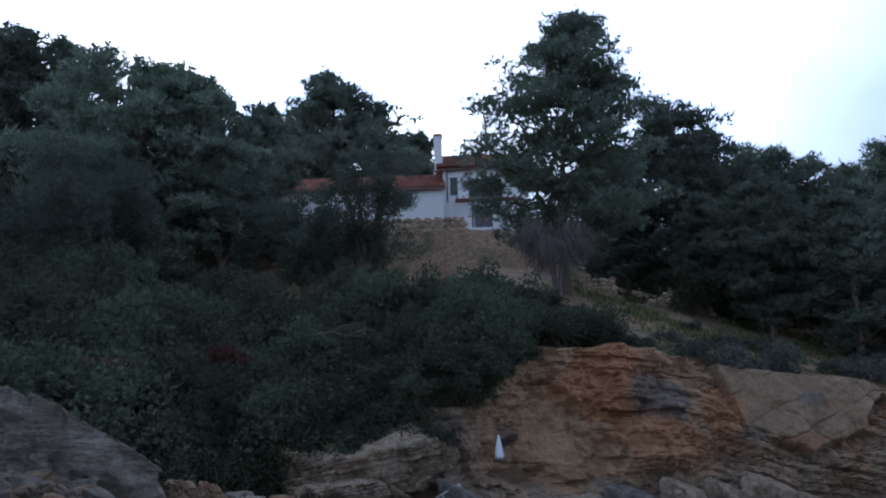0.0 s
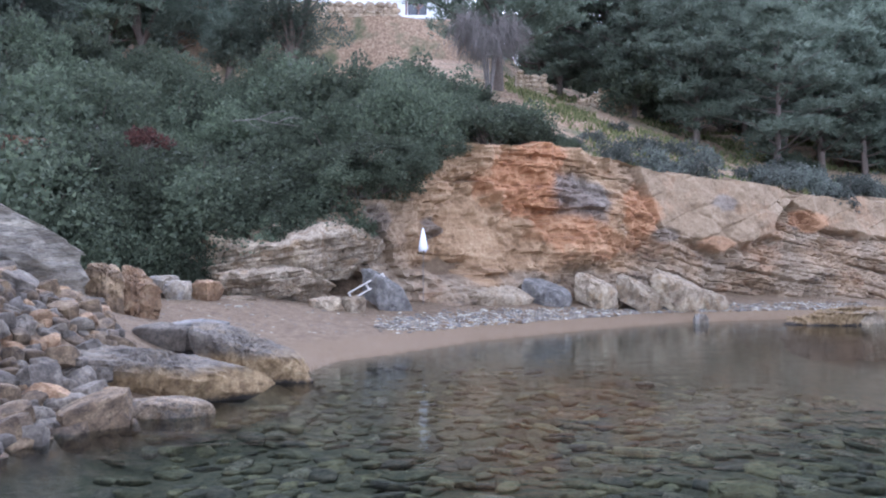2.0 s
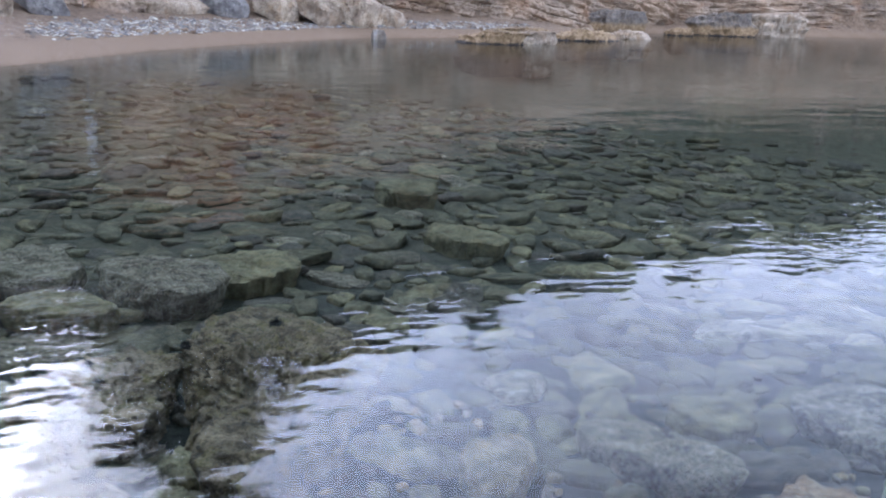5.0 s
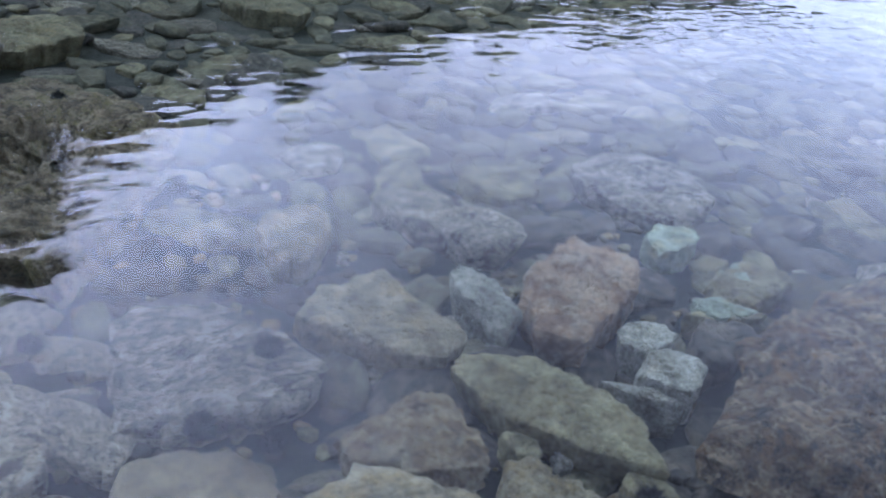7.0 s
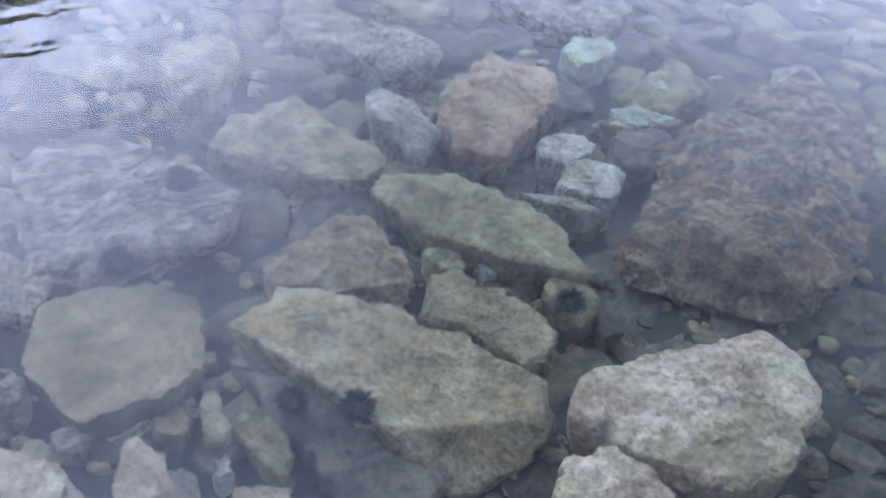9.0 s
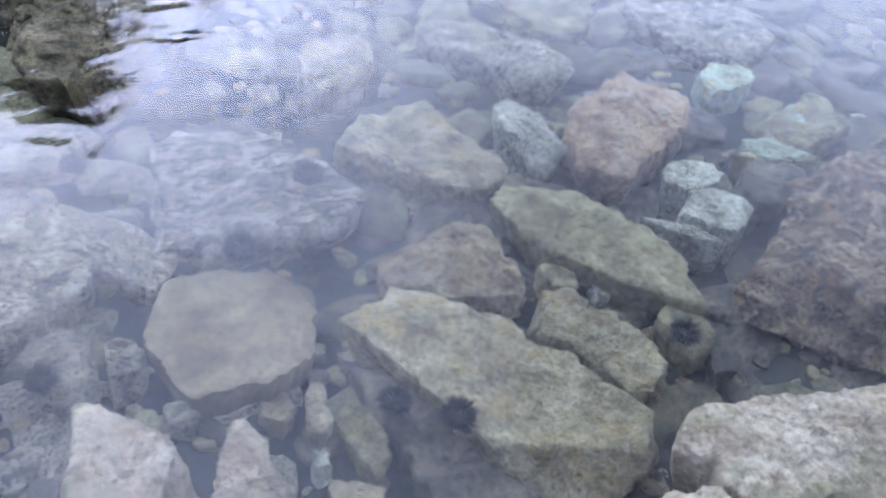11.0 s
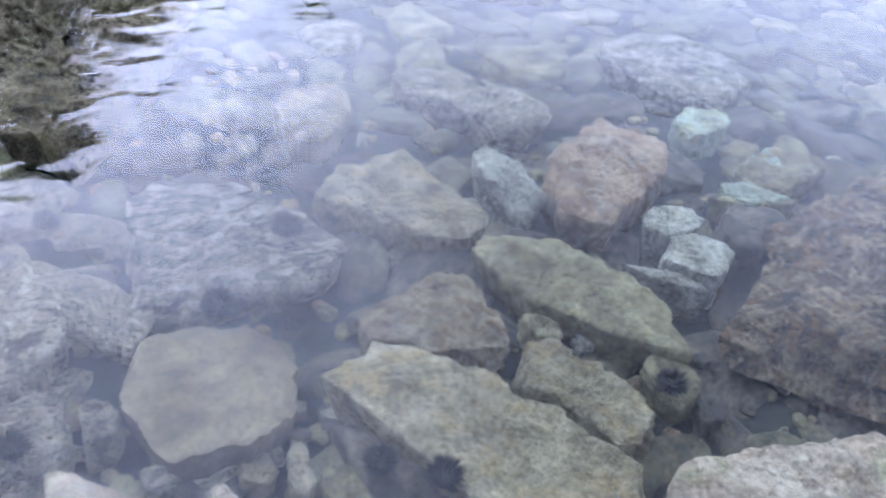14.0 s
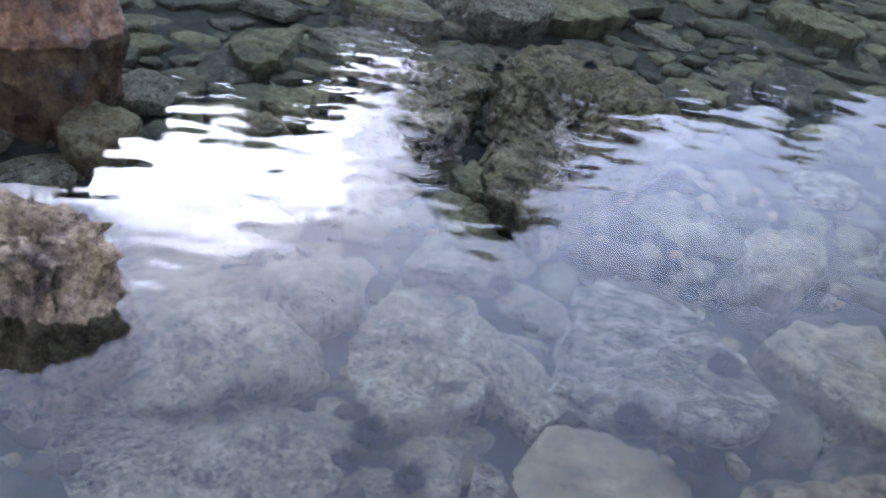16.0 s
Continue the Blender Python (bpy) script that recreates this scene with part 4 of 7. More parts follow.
# name, place, top, plan radii, material, label, dome, roughness
SEABED = [
    ("submerged_stone", 1.39, 1.28, -0.27, (0.24, 0.21, 0.23, 0.31, 0.48, 0.50, 0.27, 0.22, 0.21, 0.26, 0.41, 0.48, 0.55, 0.32), M_SLAB, "long flat tan slab lying under clear water", 0.05, 0.05, 0.12, 0.75, 0.9),
    ("submerged_stone", 1.17, 1.16, -0.36, (0.13, 0.13, 0.14, 0.20, 0.48, 0.19, 0.13, 0.12, 0.14, 0.23, 0.27, 0.33, 0.28, 0.18), M_DARK, "dark layered slab under a larger one", 0.1, 0.08, 0.22, 0.8, 1.0),
    ("submerged_stone", 0.80, 1.84, -0.32, (0.27, 0.29, 0.25, 0.25, 0.28, 0.31, 0.26, 0.24, 0.26, 0.29, 0.27, 0.27, 0.28, 0.26), M_TAN, "broad flat tan stone under clear water", 0.05, 0.04, 0.1, 0.8, 0.35),
    ("submerged_stone", 1.59, 1.82, -0.33, (0.21, 0.24, 0.27, 0.21, 0.19, 0.22, 0.28, 0.29, 0.17, 0.20, 0.23, 0.27, 0.26, 0.22), M_BROWN, "mottled brown stone under clear water", 0.3, 0.07, 0.22, 0.8, 1.0),
    ("submerged_stone", 2.10, 1.74, -0.30, (0.19, 0.19, 0.22, 0.32, 0.41, 0.39, 0.26, 0.20, 0.18, 0.20, 0.29, 0.47, 0.35, 0.25), M_GREEN, "long green-grey bar of stone under water", 0.15, 0.06, 0.2, 0.7, 0.8),
    ("submerged_stone", 1.81, 1.32, -0.33, (0.14, 0.14, 0.17, 0.25, 0.26, 0.25, 0.16, 0.12, 0.11, 0.13, 0.26, 0.28, 0.21, 0.17), M_SLAB, "pale mottled stone under clear water", 0.2, 0.09, 0.22, 0.8, 1.0),
    ("submerged_stone", 1.09, 2.53, -0.33, (0.37, 0.36, 0.37, 0.41, 0.44, 0.45, 0.40, 0.40, 0.44, 0.41, 0.33, 0.36, 0.46, 0.49), M_RIPPLE, "broad rough stone with a rippled grain", 0.15, 0.06, 0.2, 0.8, 1.3),
    ("submerged_stone", 1.83, 2.50, -0.30, (0.26, 0.27, 0.33, 0.29, 0.26, 0.40, 0.36, 0.26, 0.22, 0.24, 0.31, 0.38, 0.35, 0.29), M_SLAB, "rounded tan and grey stone under water", 0.3, 0.08, 0.22, 0.8, 1.0),
    ("submerged_stone", 2.30, 2.41, -0.30, (0.11, 0.12, 0.16, 0.22, 0.20, 0.13, 0.11, 0.12, 0.12, 0.16, 0.24, 0.20, 0.13, 0.11), M_PALE, "small pale stone under clear water", 0.3, 0.1, 0.22, 0.8, 1.0),
    ("submerged_stone", 2.72, 2.28, -0.25, (0.38, 0.43, 0.45, 0.35, 0.26, 0.24, 0.27, 0.32, 0.47, 0.45, 0.26, 0.22, 0.22, 0.31), M_RUST, "rust-red stone with pale edges under water", 0.3, 0.09, 0.25, 0.75, 1.2),
    ("submerged_stone", 3.19, 1.22, -0.18, (0.78, 1.07, 0.60, 0.45, 0.40, 0.42, 0.53, 1.00, 0.84, 0.70, 0.55, 0.42, 0.40, 0.48), M_WEED, "large brown weedy boulder under water", 0.4, 0.16, 0.35, 0.55, 1.6),
    ("submerged_stone", 1.95, 0.61, -0.12, (0.39, 0.33, 0.23, 0.23, 0.29, 0.38, 0.38, 0.32, 0.31, 0.32, 0.28, 0.28, 0.32, 0.37), M_PINK, "pitted pinkish boulder just below the surface", 0.4, 0.1, 0.3, 0.8, 0.8),
    ("submerged_stone", 1.49, 0.56, -0.16, (0.15, 0.16, 0.16, 0.15, 0.15, 0.14, 0.16, 0.21, 0.16, 0.15, 0.13, 0.14, 0.19, 0.17), M_PINK, "pitted pinkish boulder just below the surface", 0.5, 0.08, 0.3, 0.8, 0.8),
    ("submerged_stone", 0.36, 1.39, -0.18, (0.14, 0.15, 0.17, 0.20, 0.23, 0.17, 0.15, 0.16, 0.16, 0.18, 0.18, 0.20, 0.20, 0.17), M_PINK, "pinkish rounded boulder just below the surface", 0.5, 0.07, 0.22, 0.8, 1.0),
    ("submerged_stone", 0.61, 1.22, -0.22, (0.09, 0.10, 0.14, 0.25, 0.14, 0.10, 0.10, 0.11, 0.14, 0.16, 0.18, 0.18, 0.13, 0.10), M_PINK, "pointed pinkish stone under clear water", 0.5, 0.08, 0.22, 0.8, 1.0),
    ("submerged_stone", 0.31, 1.91, -0.33, (0.09, 0.10, 0.11, 0.14, 0.13, 0.11, 0.11, 0.10, 0.10, 0.10, 0.13, 0.13, 0.14, 0.10), M_PIT, "small grey-green stone under clear water", 0.3, 0.08, 0.22, 0.8, 1.0),
    ("submerged_stone", 0.49, 1.86, -0.35, (0.06, 0.06, 0.09, 0.11, 0.07, 0.06, 0.06, 0.05, 0.07, 0.11, 0.10, 0.08, 0.06, 0.05), M_PIT, "small grey-green stone under clear water", 0.3, 0.08, 0.22, 0.8, 1.0),
    ("submerged_stone", 0.29, 2.42, -0.32, (0.23, 0.25, 0.32, 0.40, 0.36, 0.29, 0.24, 0.23, 0.26, 0.34, 0.38, 0.35, 0.30, 0.25), M_PIT, "pale pitted flat stone under water", 0.15, 0.07, 0.22, 0.8, 1.0),
    ("submerged_stone", -0.24, 1.73, -0.22, (0.30, 0.31, 0.33, 0.27, 0.22, 0.20, 0.22, 0.31, 0.38, 0.28, 0.23, 0.22, 0.24, 0.28), M_PIT, "large pale pitted stone under water", 0.25, 0.08, 0.25, 0.8, 1.4),
    ("submerged_stone", -0.35, 2.31, -0.28, (0.35, 0.36, 0.32, 0.30, 0.27, 0.25, 0.25, 0.29, 0.37, 0.40, 0.29, 0.21, 0.20, 0.26), M_PIT, "pale pitted stone under water", 0.25, 0.07, 0.22, 0.8, 1.0),
    ("submerged_stone", -0.06, 2.73, -0.32, (0.17, 0.17, 0.19, 0.22, 0.18, 0.17, 0.16, 0.18, 0.19, 0.20, 0.20, 0.18, 0.17, 0.18), M_PIT, "small grey-green stone under clear water", 0.3, 0.08, 0.22, 0.8, 1.0),
    ("submerged_stone", 0.33, 1.90, -0.36, (0.09, 0.10, 0.13, 0.17, 0.16, 0.11, 0.09, 0.09, 0.11, 0.13, 0.18, 0.15, 0.11, 0.09), M_PIT, "small grey-green stone under clear water", 0.3, 0.08, 0.22, 0.8, 1.0),
    ("submerged_stone", 1.84, 3.26, -0.33, (0.20, 0.23, 0.32, 0.26, 0.20, 0.17, 0.18, 0.18, 0.22, 0.32, 0.28, 0.19, 0.16, 0.16), M_SLAB, "pale rounded stone under water", 0.15, 0.1, 0.22, 0.8, 1.0),
    ("submerged_stone", 2.60, 3.10, -0.32, (0.22, 0.20, 0.23, 0.32, 0.40, 0.42, 0.33, 0.24, 0.19, 0.19, 0.29, 0.43, 0.40, 0.30), M_PIT, "long pale stone under water", 0.15, 0.1, 0.22, 0.8, 1.0),
    ("submerged_stone", 3.18, 3.42, -0.38, (0.28, 0.27, 0.20, 0.19, 0.23, 0.23, 0.26, 0.26, 0.23, 0.24, 0.23, 0.22, 0.22, 0.22), M_GREEN, "flat grey-green stone under water", 0.1, 0.05, 0.22, 0.8, 1.0),
    ("submerged_stone", 3.92, 3.05, -0.34, (0.39, 0.44, 0.40, 0.45, 0.43, 0.46, 0.38, 0.34, 0.37, 0.44, 0.47, 0.42, 0.41, 0.36), M_PIT, "broad rough grey stone under water", 0.2, 0.08, 0.22, 0.8, 1.0),
    ("submerged_stone", 3.12, 1.76, -0.36, (0.23, 0.18, 0.14, 0.14, 0.13, 0.14, 0.16, 0.19, 0.21, 0.17, 0.12, 0.10, 0.11, 0.16), M_DARK, "small dark stone under clear water", 0.3, 0.08, 0.22, 0.8, 1.0),
    ("submerged_stone", 1.90, 1.63, -0.36, (0.06, 0.06, 0.06, 0.08, 0.08, 0.08, 0.06, 0.05, 0.06, 0.06, 0.07, 0.10, 0.07, 0.06), M_GREEN, "small grey-green stone under clear water", 0.3, 0.08, 0.22, 0.8, 1.0),
    ("submerged_stone", 3.28, 1.89, -0.37, (0.10, 0.08, 0.07, 0.07, 0.07, 0.09, 0.21, 0.11, 0.06, 0.05, 0.05, 0.06, 0.11, 0.21), M_GREEN, "small grey-green stone under clear water", 0.3, 0.08, 0.22, 0.8, 1.0),
    ("submerged_stone", 3.62, 2.03, -0.36, (0.29, 0.23, 0.19, 0.14, 0.13, 0.16, 0.22, 0.28, 0.24, 0.19, 0.14, 0.13, 0.15, 0.22), M_GREEN, "small grey-green stone under clear water", 0.3, 0.08, 0.22, 0.8, 1.0),
    ("submerged_stone", 2.13, 1.23, -0.36, (0.10, 0.09, 0.10, 0.11, 0.12, 0.09, 0.08, 0.08, 0.09, 0.12, 0.11, 0.09, 0.08, 0.09), M_GREEN, "small green stone with an urchin on it", 0.3, 0.1, 0.22, 0.8, 1.0),
    ("submerged_stone", -0.61, 4.97, -0.34, (0.17, 0.15, 0.18, 0.22, 0.25, 0.25, 0.18, 0.15, 0.15, 0.18, 0.24, 0.25, 0.22, 0.23), M_GREEN, "flat five-sided green stone under water", 0.05, 0.04, 0.22, 0.8, 1.0),
    ("submerged_stone", -0.51, 3.66, -0.28, (0.22, 0.22, 0.16, 0.14, 0.16, 0.19, 0.24, 0.24, 0.19, 0.15, 0.14, 0.17, 0.20, 0.25), M_GREEN, "yellow-green flat slab in the shallows", 0.1, 0.05, 0.22, 0.8, 1.0),
    ("submerged_stone", -0.50, 3.85, -0.26, (0.20, 0.13, 0.11, 0.11, 0.15, 0.19, 0.24, 0.17, 0.14, 0.14, 0.13, 0.13, 0.18, 0.23), M_BROWN, "brown flat slab in the shallows", 0.15, 0.06, 0.22, 0.8, 1.0),
    ("submerged_stone", -0.35, 4.22, -0.30, (0.14, 0.15, 0.14, 0.15, 0.21, 0.19, 0.16, 0.13, 0.13, 0.13, 0.17, 0.19, 0.19, 0.16), M_GREEN, "yellow-green stone in the shallows", 0.3, 0.08, 0.22, 0.8, 1.0),
    ("submerged_stone", 0.55, 3.81, -0.40, (0.09, 0.09, 0.11, 0.18, 0.16, 0.13, 0.10, 0.09, 0.09, 0.11, 0.18, 0.20, 0.12, 0.09), M_GREEN, "small grey-green stone under clear water", 0.3, 0.08, 0.22, 0.8, 1.0),
    ("submerged_stone", 0.49, 3.50, -0.42, (0.16, 0.15, 0.14, 0.15, 0.21, 0.20, 0.18, 0.14, 0.13, 0.16, 0.18, 0.18, 0.21, 0.18), M_GREEN, "small grey-green stone under clear water", 0.3, 0.08, 0.22, 0.8, 1.0),
    ("submerged_stone", -1.09, 3.67, -0.25, (0.17, 0.17, 0.21, 0.19, 0.22, 0.21, 0.17, 0.17, 0.18, 0.19, 0.24, 0.19, 0.20, 0.20), M_BROWN, "brown flat slab in the shallows", 0.15, 0.06, 0.22, 0.8, 1.0),
    ("submerged_stone", 0.25, 4.42, -0.22, (0.37, 0.44, 0.48, 0.49, 0.40, 0.34, 0.35, 0.45, 0.46, 0.45, 0.44, 0.47, 0.39, 0.39), M_BANK, "rough pitted ledge under shallow water", 0.3, 0.28, 0.25, 0.8, 2.2),
    ("submerged_stone", 1.02, 4.35, -0.20, (0.44, 0.57, 0.65, 0.72, 0.65, 0.51, 0.42, 0.43, 0.51, 0.62, 0.83, 0.58, 0.46, 0.44), M_BANK, "rough pitted ledge with urchin hollows", 0.3, 0.32, 0.25, 0.8, 2.4),
    ("submerged_stone", 1.07, 4.23, -0.20, (0.57, 0.74, 0.82, 1.02, 0.98, 0.56, 0.44, 0.43, 0.53, 0.90, 1.14, 0.69, 0.48, 0.54), M_BANK, "rough brown pitted ledge under shallow water", 0.25, 0.3, 0.25, 0.8, 2.4),
    ("submerged_stone", 3.57, 8.78, -0.34, (0.37, 0.32, 0.34, 0.39, 0.35, 0.39, 0.36, 0.34, 0.37, 0.32, 0.33, 0.44, 0.37, 0.33), M_GREEN, "pale green slab on the seabed", 0.1, 0.05, 0.22, 0.8, 1.0),
    ("submerged_stone", 3.40, 6.95, -0.36, (0.27, 0.22, 0.23, 0.29, 0.39, 0.45, 0.32, 0.26, 0.27, 0.25, 0.28, 0.42, 0.39, 0.38), M_GREEN, "small grey-green stone under clear water", 0.3, 0.08, 0.22, 0.8, 1.0),
    ("submerged_stone", -0.03, 6.68, -0.25, (0.32, 0.33, 0.39, 0.40, 0.46, 0.42, 0.41, 0.34, 0.35, 0.33, 0.39, 0.49, 0.43, 0.37), M_PIT, "dark rough rock under the water", 0.3, 0.12, 0.22, 0.8, 1.0),
    ("submerged_stone", 0.77, 6.24, -0.25, (0.39, 0.41, 0.38, 0.40, 0.51, 0.56, 0.47, 0.37, 0.36, 0.39, 0.41, 0.56, 0.52, 0.47), M_PIT, "dark rough rock under the water", 0.3, 0.12, 0.22, 0.8, 1.0),
    ("submerged_stone", 0.12, 5.84, -0.28, (0.31, 0.22, 0.21, 0.24, 0.31, 0.34, 0.41, 0.30, 0.27, 0.24, 0.22, 0.25, 0.37, 0.38), M_GREEN, "small grey-green stone under clear water", 0.3, 0.08, 0.22, 0.8, 1.0),
    ("submerged_stone", 1.41, 6.47, -0.32, (0.38, 0.43, 0.46, 0.35, 0.33, 0.35, 0.36, 0.40, 0.43, 0.43, 0.38, 0.36, 0.33, 0.36), M_GREEN, "small grey-green stone under clear water", 0.3, 0.08, 0.22, 0.8, 1.0),
    ("submerged_stone", 2.47, 1.63, -0.34, (0.04, 0.03, 0.04, 0.05, 0.10, 0.16, 0.07, 0.04, 0.03, 0.03, 0.04, 0.07, 0.17, 0.06), M_PALE, "thin pale sliver of stone under water", 0.25, 0.08, 0.2, 0.8, 0.8),
    ("submerged_stone", 2.76, 1.90, -0.33, (0.13, 0.13, 0.12, 0.10, 0.11, 0.12, 0.13, 0.14, 0.14, 0.11, 0.10, 0.11, 0.12, 0.15), M_PALE, "small whitish block under clear water", 0.25, 0.08, 0.2, 0.8, 0.8),
    ("submerged_stone", 2.70, 1.69, -0.34, (0.13, 0.13, 0.14, 0.12, 0.13, 0.14, 0.14, 0.13, 0.12, 0.13, 0.15, 0.14, 0.12, 0.14), M_PALE, "small whitish block under clear water", 0.25, 0.08, 0.2, 0.8, 0.8),
    ("submerged_stone", 3.55, 2.48, -0.34, (0.18, 0.16, 0.13, 0.13, 0.11, 0.12, 0.16, 0.15, 0.18, 0.14, 0.11, 0.11, 0.12, 0.13), M_TURQ, "small turquoise-white stone under water", 0.25, 0.08, 0.2, 0.8, 0.8),
    ("submerged_stone", 3.29, 1.92, -0.36, (0.10, 0.08, 0.08, 0.09, 0.10, 0.15, 0.14, 0.12, 0.10, 0.08, 0.07, 0.09, 0.14, 0.18), M_TURQ, "flat turquoise-white stone under water", 0.25, 0.08, 0.2, 0.8, 0.8),
    ("submerged_stone", 3.60, 2.08, -0.38, (0.13, 0.20, 0.14, 0.11, 0.12, 0.11, 0.12, 0.15, 0.15, 0.16, 0.12, 0.11, 0.12, 0.11), M_TURQ, "small turquoise-white stone under water", 0.25, 0.08, 0.2, 0.8, 0.8),
    ("submerged_stone", 0.82, 1.54, -0.40, (0.04, 0.05, 0.07, 0.05, 0.04, 0.05, 0.05, 0.05, 0.05, 0.05, 0.06, 0.05, 0.05, 0.05), M_TAN, "small tan stone wedged between larger ones", 0.25, 0.08, 0.2, 0.8, 0.8),
    ("submerged_stone", 0.92, 1.49, -0.38, (0.03, 0.04, 0.09, 0.10, 0.06, 0.04, 0.04, 0.04, 0.06, 0.08, 0.11, 0.07, 0.04, 0.03), M_SLAB, "upright pale stone wedged between larger ones", 0.25, 0.08, 0.2, 0.8, 0.8),
    ("submerged_stone", 1.00, 1.36, -0.40, (0.07, 0.07, 0.09, 0.15, 0.13, 0.08, 0.06, 0.05, 0.06, 0.08, 0.16, 0.11, 0.07, 0.06), M_GREEN, "long grey-green stone wedged under the slab", 0.25, 0.08, 0.2, 0.8, 0.8),
    ("submerged_stone", 0.86, 1.34, -0.42, (0.03, 0.04, 0.05, 0.04, 0.05, 0.04, 0.03, 0.03, 0.04, 0.06, 0.05, 0.05, 0.04, 0.03), M_PALE, "small pale stone between larger ones", 0.25, 0.08, 0.2, 0.8, 0.8),
    ("submerged_stone", 0.90, 1.20, -0.42, (0.07, 0.07, 0.05, 0.05, 0.06, 0.09, 0.09, 0.08, 0.05, 0.05, 0.05, 0.07, 0.09, 0.09), M_TAN, "flat tan stone between larger ones", 0.25, 0.08, 0.2, 0.8, 0.8),
    ("submerged_stone", 0.49, 1.91, -0.36, (0.05, 0.05, 0.07, 0.07, 0.06, 0.05, 0.04, 0.04, 0.05, 0.09, 0.07, 0.06, 0.04, 0.04), M_PIT, "small pale stone under clear water", 0.25, 0.08, 0.2, 0.8, 0.8),
    ("submerged_stone", 0.57, 1.63, -0.38, (0.05, 0.04, 0.05, 0.05, 0.06, 0.06, 0.05, 0.05, 0.05, 0.05, 0.05, 0.06, 0.06, 0.06), M_PIT, "small pale stone under clear water", 0.25, 0.08, 0.2, 0.8, 0.8),
    ("submerged_stone", 1.95, 1.68, -0.40, (0.07, 0.09, 0.08, 0.07, 0.09, 0.07, 0.06, 0.06, 0.08, 0.08, 0.08, 0.08, 0.07, 0.06), M_DARK, "small dark stone between larger ones", 0.25, 0.08, 0.2, 0.8, 0.8),
    ("submerged_stone", 2.03, 1.56, -0.40, (0.04, 0.07, 0.05, 0.05, 0.05, 0.04, 0.03, 0.04, 0.06, 0.05, 0.05, 0.04, 0.03, 0.03), M_PALE, "small pale stone between larger ones", 0.25, 0.08, 0.2, 0.8, 0.8),
    ("submerged_stone", 2.18, 1.11, -0.40, (0.06, 0.08, 0.06, 0.05, 0.06, 0.05, 0.05, 0.06, 0.08, 0.06, 0.06, 0.05, 0.05, 0.05), M_DARK, "small dark stone beside an urchin", 0.25, 0.08, 0.2, 0.8, 0.8),
]
for number, (kind_, sx, sy, st, sr, sm, slabel, sdome, srough, srim, sunder, scrust) in enumerate(SEABED):
    stone(kind_, sx, sy, st, sr, sm, slabel, 11 + number, BED, sdome, srough, chips=3, rim=srim, under=sunder, crust=scrust, n_ang=98 if max(sr) > 0.16 else 56)

# a field of flat stones fills the bed between and beyond them
def scatter_bed():
    mats = [(M_BED, "flat dull green stone under clear water"), (M_PIT, "flat pale crusted stone under clear water"), (M_BED, "flat dull green stone under clear water"), (M_GREEN, "flat greenish stone under clear water"), (M_DARK, "flat dark stone under clear water")]
    kinds = []
    for k in range(15):
        rr = [0.5 * (0.62 + 0.7 * rng.random()) for q in range(5 + k % 3)]
        kinds.append((rock_mesh("bed_stone", rr, 0.42, mats[k % 5][0], 80 + k, 0.10, 0.12, n_ang=28, chips=8), mats[k % 5][1]))
    taken = np.array([(h[1], h[2], float(np.mean(h[4]))) for h in SEABED])
    things, rest = 0, []
    n = 13000
    near = np.arange(n) < 3000
    ang_ = np.radians(np.where(near, rng.uniform(-4, 116, n), rng.uniform(18, 106, n)))
    dist = np.where(near, rng.uniform(0.8, 7.5, n), rng.uniform(3.5, 21.0, n))
    X, Y = dist * np.cos(ang_), dist * np.sin(ang_)
    Z = height(X, Y)
    for x, y, z, far in zip(X, Y, Z, dist):
        if z > -0.2 or far > 13 and rng.random() < (far - 13) / 8:
            continue
        size = (rng.uniform(0.13, 0.42) if far > 4.6 else rng.uniform(0.14, 0.44)) * (1.6 if rng.random() < 0.10 and far > 3 else 1.0)
        if np.any((x - taken[:, 0]) ** 2 + (y - taken[:, 1]) ** 2 < (0.74 * taken[:, 2] + 0.24 * size) ** 2):
            continue
        taken = np.vstack([taken, (x, y, size * 0.5)])
        k = int(rng.integers(15))
        # past x 0.8 the near fill is darker, partly painting the gaps' shade
        if far < 3.8:
            k = k // 5 * 5 + (1 if x < 0.8 else 4 if rng.random() < 0.45 else 2)
        elif k % 5 == 1 and rng.random() < 0.7:
            k += 1
        m = pose(x, y, z + size * rng.uniform(0.05, 0.22), rng.uniform(-11, 11), rng.uniform(-11, 11), rng.uniform(0, 360)) @ Matrix.Diagonal((size * rng.uniform(1.1, 1.6), size * 0.85, size * 0.5, 1))
        if things < 330:
            ob = new("bed_stone", kinds[k][0])
            ob.matrix_basis = m
            tagged(ob, kinds[k][1], "stone", BED)
            things += 1
        else:
            rest.append((kinds[k][0], m))
    join_stuff("seabed_stones", rest, "flat green and brown stones covering the seabed", "stone")


